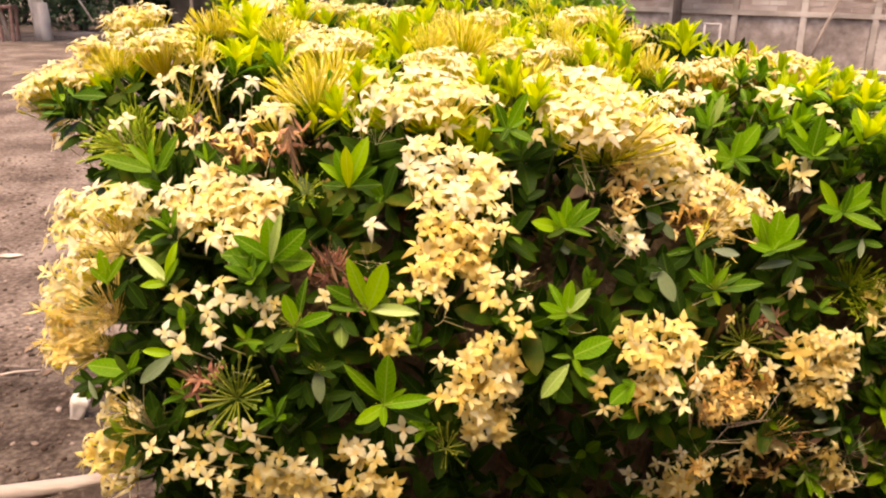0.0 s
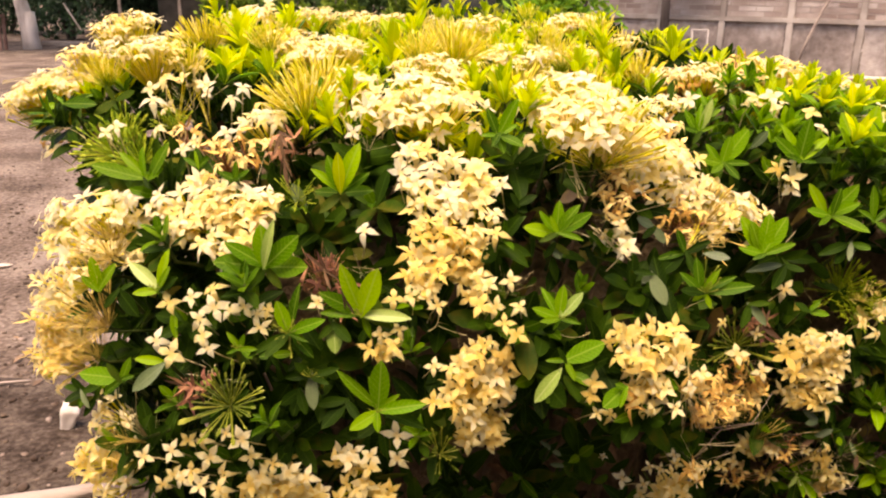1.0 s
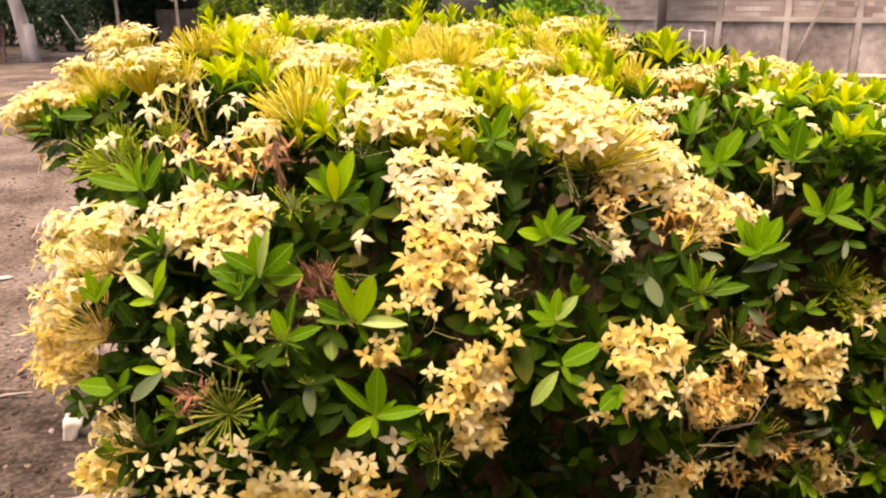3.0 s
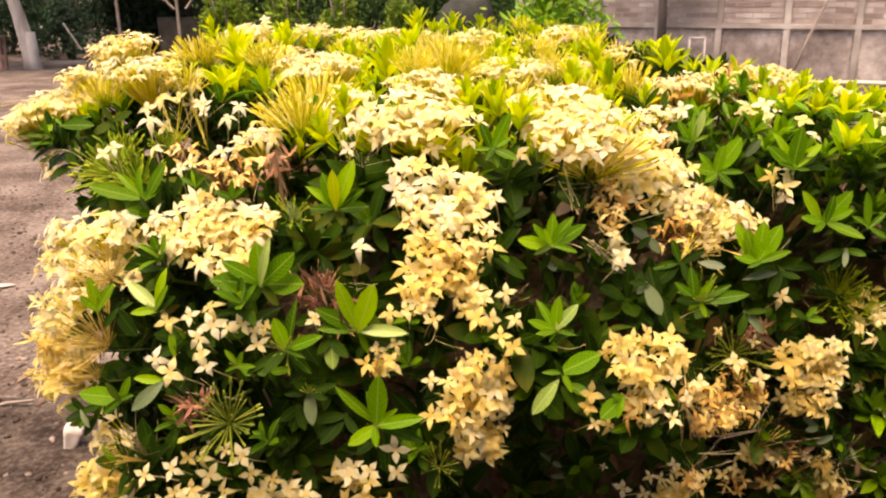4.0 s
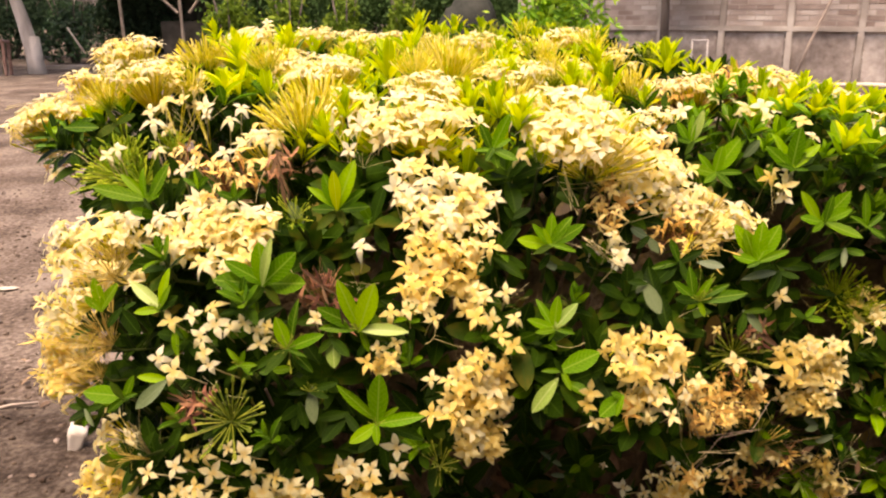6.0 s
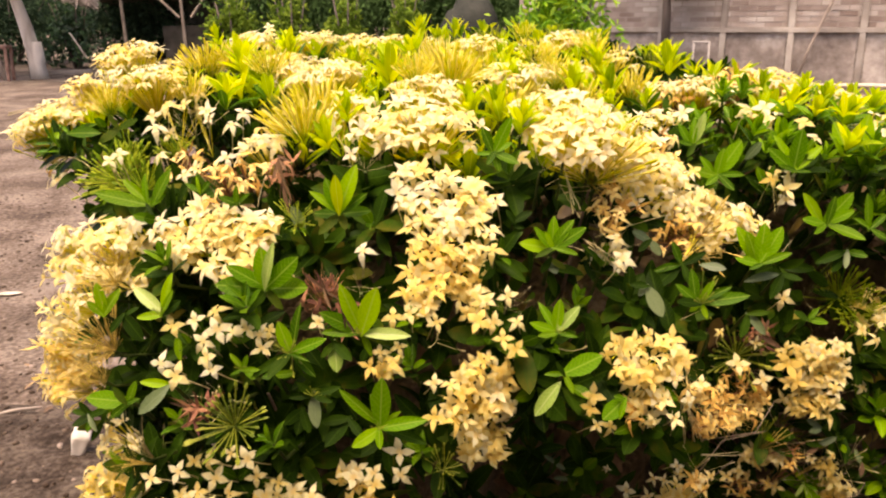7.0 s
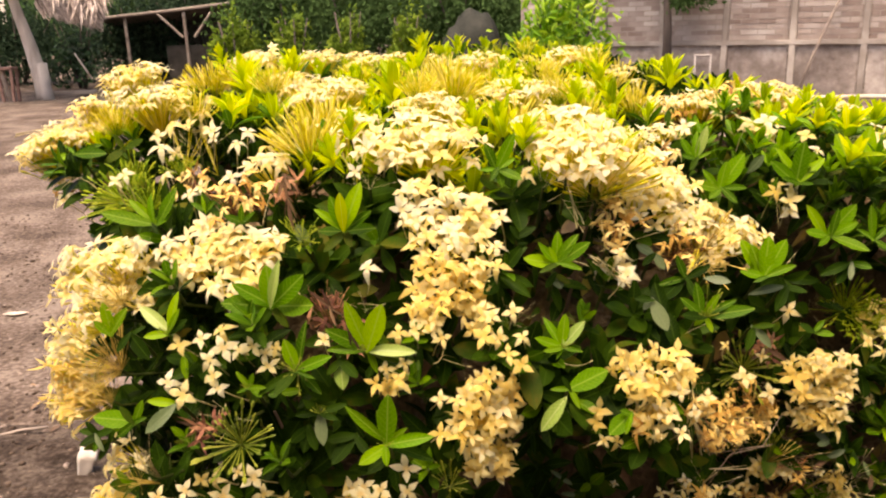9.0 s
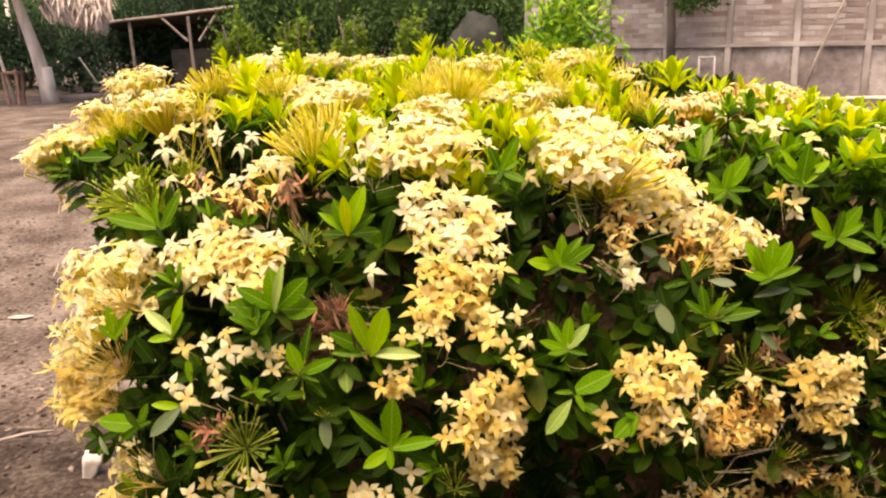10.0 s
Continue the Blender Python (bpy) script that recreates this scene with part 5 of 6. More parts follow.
    open_shoot((-0.065, 0.796, 0.896), [(137, 0.060, 0.50, LEAF_GREEN), (103, 0.036, 0.70, LEAF_GREEN), (39, 0.030, 0.60, LEAF_GREEN), (-16, 0.053, 0.70, LEAF_DARK), (85, 0.057, 0.85, LEAF_FRESH), (15, 0.049, 0.85, LEAF_FRESH), (-149, 0.035, 1.00, LEAF_FRESH), (-90, 0.021, 1.20, LEAF_FRESH)], 0.008)
    open_shoot((-0.137, 0.813, 0.926), [(-89, 0.036, 1.20, LEAF_SHEEN), (-178, 0.029, 0.90, LEAF_DARK), (18, 0.032, 0.70, LEAF_DARK), (138, 0.026, 0.80, LEAF_DARK), (-18, 0.024, 0.70, LEAF_DARK)], 0.009)
    open_shoot((-0.103, 0.827, 0.889), [(-131, 0.041, 0.95, LEAF_DARK), (-175, 0.034, 0.90, LEAF_DARK), (-51, 0.029, 0.80, LEAF_DARK)])
    open_shoot((-0.155, 0.832, 0.898), [(-103, 0.030, 1.10, LEAF_DARK), (-142, 0.029, 1.00, LEAF_DARK), (-69, 0.028, 1.00, LEAF_DARK)])
    open_shoot((-0.383, 0.880, 0.996), [(100, 0.040, 0.85, LEAF_FRESH), (62, 0.036, 1.10, LEAF_GREEN), (137, 0.027, 0.80, LEAF_GREEN)])
    open_shoot((-0.303, 0.849, 1.008), [(137, 0.049, 0.90, LEAF_PALE), (-176, 0.031, 0.80, LEAF_FRESH), (77, 0.048, 0.65, LEAF_FRESH), (32, 0.031, 0.80, LEAF_DARK), (59, 0.034, 0.60, LEAF_GREEN)], 0.009)
    open_shoot((-0.354, 0.867, 1.001), [(36, 0.019, 1.00, LEAF_DARK), (-72, 0.022, 1.10, LEAF_DARK), (-51, 0.038, 1.10, LEAF_DARK), (-124, 0.025, 0.90, LEAF_DARK)])
    open_shoot((-0.285, 0.835, 0.992), [(-88, 0.032, 0.90, LEAF_GREEN), (-48, 0.019, 0.70, LEAF_DARK)])
    open_shoot((-0.290, 0.806, 0.943), [(167, 0.033, 0.90, LEAF_FRESH), (-151, 0.024, 0.80, LEAF_GREEN), (-51, 0.023, 0.80, LEAF_DARK), (-138, 0.042, 0.90, LEAF_SHEEN)])
    open_shoot((-0.336, 0.804, 0.925), [(172, 0.047, 1.00, LEAF_FRESH), (-142, 0.027, 0.90, LEAF_GREEN), (66, 0.029, 0.80, LEAF_GREEN), (23, 0.017, 1.00, LEAF_GREEN), (118, 0.024, 0.80, LEAF_DARK)])
    open_shoot((-0.213, 0.819, 0.955), [(-45, 0.020, 0.90, LEAF_FRESH), (127, 0.024, 0.80, LEAF_GREEN), (70, 0.020, 0.70, LEAF_FRESH), (-162, 0.017, 0.80, LEAF_GREEN), (3, 0.023, 0.70, LEAF_GREEN)], 0.007)
    open_shoot((-0.182, 0.828, 0.942), [(-174, 0.018, 1.10, LEAF_GREEN), (10, 0.026, 0.90, LEAF_GREEN), (-108, 0.020, 0.90, LEAF_DARK), (-51, 0.020, 0.90, LEAF_DARK)])
    open_shoot((0.126, 0.883, 1.065), [(169, 0.039, 0.95, LEAF_FRESH), (129, 0.034, 0.60, LEAF_FRESH), (87, 0.037, 0.85, LEAF_FRESH), (59, 0.038, 1.00, LEAF_GREEN), (32, 0.043, 0.80, LEAF_GREEN), (117, 0.024, 0.60, LEAF_FRESH), (-157, 0.025, 0.70, LEAF_DARK), (-11, 0.028, 0.80, LEAF_GREEN)])
    open_shoot((0.128, 0.845, 0.981), [(116, 0.039, 0.75, LEAF_FRESH), (83, 0.039, 0.80, LEAF_FRESH), (48, 0.040, 0.80, LEAF_PALE), (159, 0.035, 0.70, LEAF_FRESH), (-127, 0.016, 0.80, LEAF_FRESH), (-173, 0.025, 0.70, LEAF_GREEN), (-8, 0.022, 0.70, LEAF_GREEN)], 0.007)
    open_shoot((0.133, 0.816, 0.944), [(25, 0.048, 1.10, LEAF_FRESH), (175, 0.023, 0.80, LEAF_GREEN), (-63, 0.024, 0.80, LEAF_GREEN), (120, 0.021, 0.60, LEAF_DARK)])
    open_shoot((0.128, 0.811, 0.935), [(-130, 0.045, 1.10, LEAF_PALE)])
    open_shoot((0.201, 0.818, 0.911), [(-139, 0.035, 1.30, LEAF_FRESH), (158, 0.017, 1.00, LEAF_GREEN), (-113, 0.024, 0.80, LEAF_FRESH)])
    open_shoot((0.300, 0.909, 0.987), [(96, 0.042, 0.80, LEAF_GREEN), (8, 0.059, 0.60, LEAF_GREEN), (28, 0.045, 0.60, LEAF_GREEN), (137, 0.036, 0.80, LEAF_GREEN), (61, 0.032, 0.70, LEAF_GREEN), (-147, 0.019, 0.90, LEAF_FRESH), (-68, 0.022, 0.80, LEAF_FRESH), (174, 0.033, 0.80, LEAF_DARK)], 0.014)
    open_shoot((0.300, 0.982, 1.010), [(-142, 0.045, 0.90, LEAF_DARK), (-171, 0.037, 0.80, LEAF_GREEN), (115, 0.034, 0.80, LEAF_GREEN), (29, 0.033, 0.80, LEAF_DARK), (-75, 0.029, 0.80, LEAF_DARK)])
    open_shoot((0.335, 1.005, 1.001), [(-11, 0.032, 0.90, LEAF_SHEEN)])
    open_shoot((0.261, 0.987, 1.041), [(151, 0.027, 1.10, LEAF_SHEEN), (-56, 0.026, 1.10, LEAF_SHEEN), (-139, 0.024, 0.90, LEAF_DARK)])
    open_shoot((0.242, 0.912, 1.008), [(-132, 0.018, 1.10, LEAF_SHEEN), (-66, 0.041, 1.00, LEAF_SHEEN), (172, 0.024, 0.90, LEAF_DARK)])
    open_shoot((0.421, 1.061, 0.909), [(-49, 0.038, 1.00, LEAF_SHEEN), (-114, 0.036, 0.90, LEAF_DARK), (8, 0.031, 0.90, LEAF_DARK)])
    open_shoot((0.126, 0.895, 1.049), [(-68, 0.021, 1.40, LEAF_SHEEN), (-34, 0.023, 0.80, LEAF_DARK), (-126, 0.022, 0.90, LEAF_DARK)])
    open_shoot((0.088, 0.940, 1.081), [(-37, 0.017, 1.40, LEAF_DARK), (30, 0.027, 1.00, LEAF_DARK), (121, 0.019, 1.00, LEAF_DARK)])
    open_shoot((0.436, 1.082, 0.974), [(117, 0.060, 0.90, LEAF_FRESH), (107, 0.049, 1.10, LEAF_GREEN), (82, 0.057, 1.00, LEAF_FRESH), (59, 0.060, 0.90, LEAF_FRESH), (166, 0.040, 0.80, LEAF_FRESH), (24, 0.045, 0.80, LEAF_GREEN), (-162, 0.022, 0.80, LEAF_GREEN)])
    open_shoot((0.536, 1.120, 1.019), [(123, 0.052, 0.75, LEAF_FRESH), (49, 0.056, 0.95, LEAF_FRESH), (169, 0.037, 0.90, LEAF_FRESH), (25, 0.041, 0.70, LEAF_FRESH), (-28, 0.052, 0.75, LEAF_GREEN), (-144, 0.027, 0.80, LEAF_GREEN), (83, 0.037, 0.70, LEAF_GREEN)])
    open_shoot((0.602, 1.119, 1.010), [(96, 0.052, 0.75, LEAF_FRESH), (44, 0.035, 0.80, LEAF_GREEN), (141, 0.031, 0.80, LEAF_GREEN), (-38, 0.026, 0.80, LEAF_GREEN)])
    open_shoot((0.504, 1.161, 1.085), [(111, 0.058, 0.80, LEAF_FRESH), (83, 0.060, 0.85, LEAF_FRESH), (46, 0.056, 0.80, LEAF_FRESH), (142, 0.054, 0.80, LEAF_FRESH), (0, 0.024, 0.70, LEAF_GREEN), (163, 0.030, 0.70, LEAF_GREEN)])
    open_shoot((0.593, 1.165, 1.089), [(111, 0.072, 0.90, LEAF_FRESH), (80, 0.074, 0.90, LEAF_FRESH), (40, 0.048, 0.80, LEAF_FRESH), (140, 0.048, 0.80, LEAF_FRESH), (-18, 0.029, 0.80, LEAF_FRESH), (-175, 0.030, 0.80, LEAF_GREEN)])
    open_shoot((0.393, 1.157, 1.082), [(127, 0.036, 0.90, LEAF_FRESH), (55, 0.060, 0.95, LEAF_FRESH), (75, 0.042, 0.90, LEAF_FRESH), (170, 0.047, 0.80, LEAF_GREEN), (5, 0.039, 0.80, LEAF_GREEN), (-145, 0.028, 0.80, LEAF_GREEN), (-52, 0.031, 0.80, LEAF_GREEN)])
    open_shoot((0.369, 1.198, 1.119), [(121, 0.040, 0.80, LEAF_FRESH), (70, 0.050, 0.70, LEAF_PALE), (90, 0.041, 0.80, LEAF_FRESH), (168, 0.028, 0.70, LEAF_GREEN), (25, 0.025, 0.70, LEAF_GREEN), (-126, 0.025, 0.80, LEAF_DARK)])
    open_shoot((0.445, 1.184, 1.102), [(48, 0.032, 1.00, LEAF_SHEEN)])
    open_shoot((-0.291, 0.987, 1.112), [(146, 0.026, 0.70, LEAF_GREEN), (50, 0.028, 0.80, LEAF_GREEN), (99, 0.022, 0.60, LEAF_FRESH)])
    open_shoot((0.566, 1.106, 0.983), [(-126, 0.038, 0.90, LEAF_DARK), (-163, 0.046, 0.90, LEAF_DARK), (-18, 0.028, 0.90, LEAF_GREEN), (-105, 0.027, 0.80, LEAF_SHEEN)])
    open_shoot((0.472, 1.090, 0.956), [(-175, 0.051, 0.70, LEAF_SHEEN), (-16, 0.031, 0.80, LEAF_DARK), (-117, 0.019, 0.90, LEAF_SHEEN), (-122, 0.040, 0.90, LEAF_DARK)])
    open_shoot((0.513, 1.084, 0.890), [(-143, 0.022, 0.90, LEAF_DARK), (-8, 0.031, 0.90, LEAF_GREEN), (45, 0.025, 0.80, LEAF_GREEN), (153, 0.029, 0.90, LEAF_DARK)])
    open_shoot((0.069, 1.022, 1.146), [(112, 0.038, 0.80, LEAF_GREEN), (36, 0.030, 0.90, LEAF_FRESH), (175, 0.025, 0.80, LEAF_FRESH), (-74, 0.026, 1.00, LEAF_GREEN), (-24, 0.035, 0.90, LEAF_GREEN), (63, 0.048, 0.70, LEAF_FRESH), (-121, 0.021, 0.90, LEAF_GREEN)])
    open_shoot((-0.162, 1.158, 1.167), [(100, 0.037, 0.80, LEAF_GREEN), (30, 0.016, 1.10, LEAF_FRESH), (-126, 0.025, 1.10, LEAF_GREEN)])
    open_shoot((-0.123, 1.212, 1.166), [(93, 0.044, 1.10, LEAF_YOUNG)])
    open_shoot((-0.236, 0.942, 1.108), [(156, 0.025, 0.90, LEAF_GREEN), (39, 0.022, 0.80, LEAF_GREEN), (82, 0.024, 0.80, LEAF_GREEN), (-141, 0.013, 0.70, LEAF_DARK)])
    open_shoot((0.570, 1.112, 0.700), [(150, 0.030, 0.90, LEAF_SHEEN), (-170, 0.026, 0.90, LEAF_SHEEN), (30, 0.022, 0.90, LEAF_DARK)])
    open_shoot((0.573, 1.120, 0.666), [(25, 0.032, 0.80, LEAF_SHEEN), (-150, 0.030, 0.70, LEAF_BROWN), (170, 0.026, 0.80, LEAF_DARK)])
    open_shoot((0.573, 1.154, 0.575), [(-70, 0.038, 0.90, LEAF_FRESH), (-120, 0.026, 0.90, LEAF_PALE), (-20, 0.024, 0.80, LEAF_GREEN)])
    open_shoot((0.147, 0.965, 0.740), [(140, 0.020, 0.90, LEAF_SHEEN), (-30, 0.018, 0.90, LEAF_SHEEN), (60, 0.016, 0.90, LEAF_DARK)])
    open_shoot((0.167, 0.971, 0.710), [(170, 0.022, 0.90, LEAF_SHEEN), (-60, 0.020, 0.90, LEAF_DARK)])
    open_shoot((0.645, 1.125, 0.629), [(110, 0.026, 0.80, LEAF_SHEEN), (-40, 0.024, 0.80, LEAF_DARK), (-110, 0.022, 0.80, LEAF_BROWN)])
    open_shoot((-0.407, 0.865, 0.878), [(170, 0.030, 0.80, LEAF_DARK), (-150, 0.027, 0.90, LEAF_DARK), (-105, 0.024, 0.90, LEAF_GREEN), (130, 0.024, 0.80, LEAF_DARK), (20, 0.024, 0.90, LEAF_DARK), (-60, 0.022, 0.80, LEAF_SHEEN)])
    open_shoot((-0.397, 0.865, 0.868), [(-165, 0.034, 0.70, LEAF_DARK), (-120, 0.026, 0.80, LEAF_DARK), (60, 0.020, 0.80, LEAF_DARK)])


def stem_fan(a, b, count, width, mat):
    """Bare flower stems that spread from one foot, each with a slightly swollen tip."""
    r = random.Random(int(abs(a[0]) * 9000 + abs(b[2]) * 5000))
    a, b = Vector(a), Vector(b)
    across = (b - a).cross(NEAR).normalized()
    bm = bmesh.new()
    for k in range(count):
        w = width * ((k + 0.5) / count - 0.5) * 2 + r.gauss(0, width * 0.15)
        tip = a.lerp(b, r.uniform(0.7, 1.1)) + across * w + NEAR * r.uniform(-0.006, 0.008)
        mid = a.lerp(tip, 0.55) + across * r.gauss(0, width * 0.12) - across * w * 0.12
        tube_between(bm, [a + across * w * 0.1, mid, a.lerp(tip, 0.88), tip], [0.0004, 0.0004, 0.0005, 0.0008], 4)
    part("stalk_fan", bm, mat, hedge, smooth=True)


def build_stem_fans():
    stem_fan((-0.125, 0.851, 1.013), (-0.142, 0.855, 1.043), 6, 0.010, TUBE_BROWN)
    stem_fan((-0.125, 0.851, 1.013), (-0.116, 0.856, 1.047), 6, 0.009, TUBE_BROWN)
    stem_fan((-0.128, 0.856, 1.016), (-0.105, 0.850, 1.036), 5, 0.006, TUBE_BROWN)
    stem_fan((-0.254, 0.810, 0.906), (-0.237, 0.803, 0.944), 5, 0.005, TUBE_PALE)
    stem_fan((-0.256, 0.808, 0.904), (-0.266, 0.796, 0.922), 4, 0.004, TUBE_BROWN)
    stem_fan((0.155, 1.004, 1.134), (0.206, 0.972, 1.113), 9, 0.018, TUBE_GOLD)
    stem_fan((0.155, 1.009, 1.135), (0.160, 0.917, 1.096), 5, 0.007, TUBE_PALE)
    stem_fan((0.155, 0.996, 1.134), (0.145, 1.153, 1.142), 9, 0.018, TUBE_GOLD)
    stem_fan((0.303, 0.989, 1.013), (0.386, 1.076, 1.005), 11, 0.019, TUBE_GOLD)
    stem_fan((0.198, 0.904, 1.040), (0.167, 0.888, 1.071), 4, 0.004, TUBE_PALE)
    stem_fan((0.198, 0.904, 1.042), (0.213, 0.892, 1.034), 3, 0.003, TUBE_PALE)
    stem_fan((0.304, 0.989, 1.011), (0.345, 1.057, 1.023), 7, 0.013, TUBE_YELLOW)
    stem_fan((-0.631, 1.400, 1.176), (-0.690, 1.380, 1.127), 7, 0.015, TUBE_PALE)
    stem_fan((-0.643, 1.400, 1.179), (-0.718, 1.380, 1.153), 6, 0.013, TUBE_PALE)
    stem_fan((-0.563, 1.400, 1.192), (-0.570, 1.380, 1.143), 6, 0.017, TUBE_GOLD)
    stem_fan((-0.423, 1.100, 1.087), (-0.435, 1.080, 1.134), 5, 0.008, TUBE_PALE)
    stem_fan((0.482, 1.119, 0.660), (0.514, 1.102, 0.701), 9, 0.013, TUBE_GOLD)
    stem_fan((0.482, 1.119, 0.660), (0.479, 1.093, 0.728), 9, 0.015, TUBE_GREEN)
    stem_fan((0.494, 1.125, 0.646), (0.545, 1.112, 0.667), 4, 0.008, TUBE_BROWN)
    stem_fan((0.558, 1.148, 0.592), (0.590, 1.118, 0.647), 7, 0.009, TUBE_GOLD)
    stem_fan((0.511, 1.162, 0.558), (0.542, 1.126, 0.630), 6, 0.012, TUBE_BROWN)
    stem_fan((0.334, 0.943, 0.762), (0.451, 1.113, 0.657), 3, 0.003, TUBE_PALE)
    stem_fan((0.328, 0.948, 0.736), (0.344, 0.938, 0.765), 2, 0.003, TUBE_PALE)
    stem_fan((-0.324, 0.813, 0.850), (-0.342, 0.802, 0.891), 8, 0.014, TUBE_PALE)
    stem_fan((-0.325, 0.813, 0.842), (-0.348, 0.798, 0.855), 8, 0.006, TUBE_GOLD)
    stem_fan((0.622, 1.118, 0.647), (0.625, 1.094, 0.707), 2, 0.005, TUBE_PALE)
    stem_fan((0.282, 0.850, 0.880), (0.327, 0.935, 0.789), 7, 0.010, TUBE_PALE)
    stem_fan((0.329, 0.912, 0.838), (0.357, 0.954, 0.783), 6, 0.009, TUBE_PALE)
    stem_fan((0.396, 1.030, 0.768), (0.430, 1.082, 0.715), 5, 0.008, TUBE_PALE)
    stem_fan((0.274, 0.845, 0.874), (0.312, 0.946, 0.783), 3, 0.004, TUBE_PALE)
    stem_fan((0.604, 1.159, 0.550), (0.597, 1.133, 0.604), 6, 0.017, TUBE_GREEN)
    stem_fan((0.466, 1.103, 0.713), (0.421, 1.063, 0.778), 7, 0.017, TUBE_GOLD)
    stem_fan((0.469, 1.158, 0.563), (0.508, 1.146, 0.582), 5, 0.012, TUBE_BROWN)


build_shoots()
build_open_shoots()
build_flowers()
build_top_buds()
build_strands()
build_lone()
build_loose_tubes()
build_stem_fans()


# ---- the yard beside the hedge ----
def patch_rise(x, y):
    """How far the darker soil stands over the yard."""
    rim = math.hypot((x + 0.75) / 1.55, (y - 1.6) / 1.35) + 0.22 * noise.noise((x * 1.6, y * 1.6, 2)) + 0.10 * noise.noise((x * 6, y * 6, 8))
    lump = 0.014 * noise.noise((x * 9, y * 9, 1)) + 0.007 * noise.noise((x * 24, y * 24, 5))
    return 0.020 * sstep(1.0, 0.6, rim) - 0.016 * sstep(0.75, 1.1, rim) + lump * sstep(1.15, 0.8, rim) - 0.03 * sstep(0.95, 1.15, rim)


def build_litter():
    r = random.Random(41)
    leaves = []
    for _ in range(420):
        x, y = r.uniform(-4.5, -0.8), r.uniform(1.4, 8.0)
        m = Matrix.Translation((x, y, ground_height(x, y) + 0.006)) @ Euler((r.uniform(-0.4, 0.4), r.uniform(-0.4, 0.4), r.uniform(0, 6.3))).to_matrix().to_4x4()
        s = r.uniform(0.015, 0.05)
        leaves.append((r.choice(LEAVES), m @ Matrix.Diagonal((s, s, s, 1))))
    v, f, s = gather(leaves)
    tagged(link_mesh("leaf_litter", v, f, LITTER), "small dry brown leaves strewn over the soil", "leaf litter", kind="stuff")
    clods = []
    for _ in range(5200):
        x, y = r.uniform(-3.6, -0.6), 1.2 + 4.6 * r.random() ** 1.9
        s = r.uniform(0.003, 0.011) * (1.5 if r.random() < 0.06 else 1)
        clods.append((PEBBLE, Matrix.Translation((x, y, ground_height(x, y) + max(0.0, patch_rise(x, y)) + s * 0.15)) @ Euler((0, 0, r.uniform(0, 6.3))).to_matrix().to_4x4() @ Matrix.Diagonal((s * r.uniform(0.8, 1.7), s, s * r.uniform(0.4, 0.8), 1))))
    v, f, s = gather(clods)
    tagged(link_mesh("soil_clods", v, f, CLOD, smooth=True), "dark crumbled soil clods and small stones", "soil clods", kind="stuff")


def dark_soil_patch():
    """Lumpy darker soil along the foot of the hedge; its ragged edge runs out under the yard."""
    n, m = 120, 110
    v = [(-3.1 + 4.6 * i / n, -0.5 + 4.2 * j / m) for j in range(m + 1) for i in range(n + 1)]
    v = [(x, y, ground_height(x, y) + patch_rise(x, y)) for x, y in v]
    f = [(a, a + 1, a + n + 2, a + n + 1) for a in (j * (n + 1) + i for j in range(m) for i in range(n))]
    tagged(link_mesh("soil_bed", v, f, DARK_SOIL, smooth=True), "lumpy darker soil along the foot of the hedge", "soil", kind="structure")


dark_soil_patch()


def pebble_template():
    bm = bmesh.new()
    bmesh.ops.create_icosphere(bm, subdivisions=1, radius=1)
    v = np.array([tuple(p.co * (1 + 0.25 * noise.noise(p.co * 2))) for p in bm.verts])
    f = [tuple(p.index for p in q.verts) for q in bm.faces]
    bm.free()
    return v, f, [0] * len(f)


PEBBLE = pebble_template()
build_litter()


def dry_leaf(x, y, size, turn):
    """A curled dead leaf lying on the soil."""
    v, f = [], []
    for i in range(7):
        t = i / 6
        w = 0.32 * math.sin(math.pi * min(1, t * 0.95 + 0.05)) ** 0.8
        for k in range(5):
            s = k / 4 - 0.5
            v.append((t - 0.5, s * w * 2 * 0.6, 0.02 + 0.8 * abs(s) ** 2 * w + 0.25 * (t - 0.5) ** 2))
    for i in range(6):
        for k in range(4):
            f.append((i * 5 + k, i * 5 + k + 1, i * 5 + k + 6, i * 5 + k + 5))
    ob = link_mesh("dry_leaf", v, f, BLEACHED, smooth=True)
    ob.matrix_basis = pose(x, y, ground_height(x, y) + 0.001, 0, 0, turn) @ Matrix.Diagonal((size, size, size, 1))
    mod = ob.modifiers.new("thick", "SOLIDIFY")
    mod.thickness = 0.02
    return tagged(ob, "pale curled dead leaf lying on the bare soil", "leaf")


dry_leaf(-2.09, 3.63, 0.12, 8)


def stick(pts, radius, mat, label, name="stick", category="stick"):
    bm = bmesh.new()
    n = len(pts)
    tube_between(bm, pts, [radius * (1 - 0.3 * i / n) for i in range(n)], 8)
    return tagged(part(name, bm, mat, smooth=True), label, category)


stick([(-1.56, 2.44, 0.012), (-1.48, 2.48, 0.016), (-1.40, 2.50, 0.014)], 0.006, LOG_WOOD, "thin pale dry twig lying on the soil", "twig", "twig")
stick([(-2.05, 1.60, 0.022), (-1.6, 1.70, 0.026), (-1.17, 1.80, 0.024), (-1.0, 1.85, 0.022), (-0.84, 1.91, 0.022)], 0.027, LOG_WOOD, "bleached pale log lying beside the hedge", "log", "log")


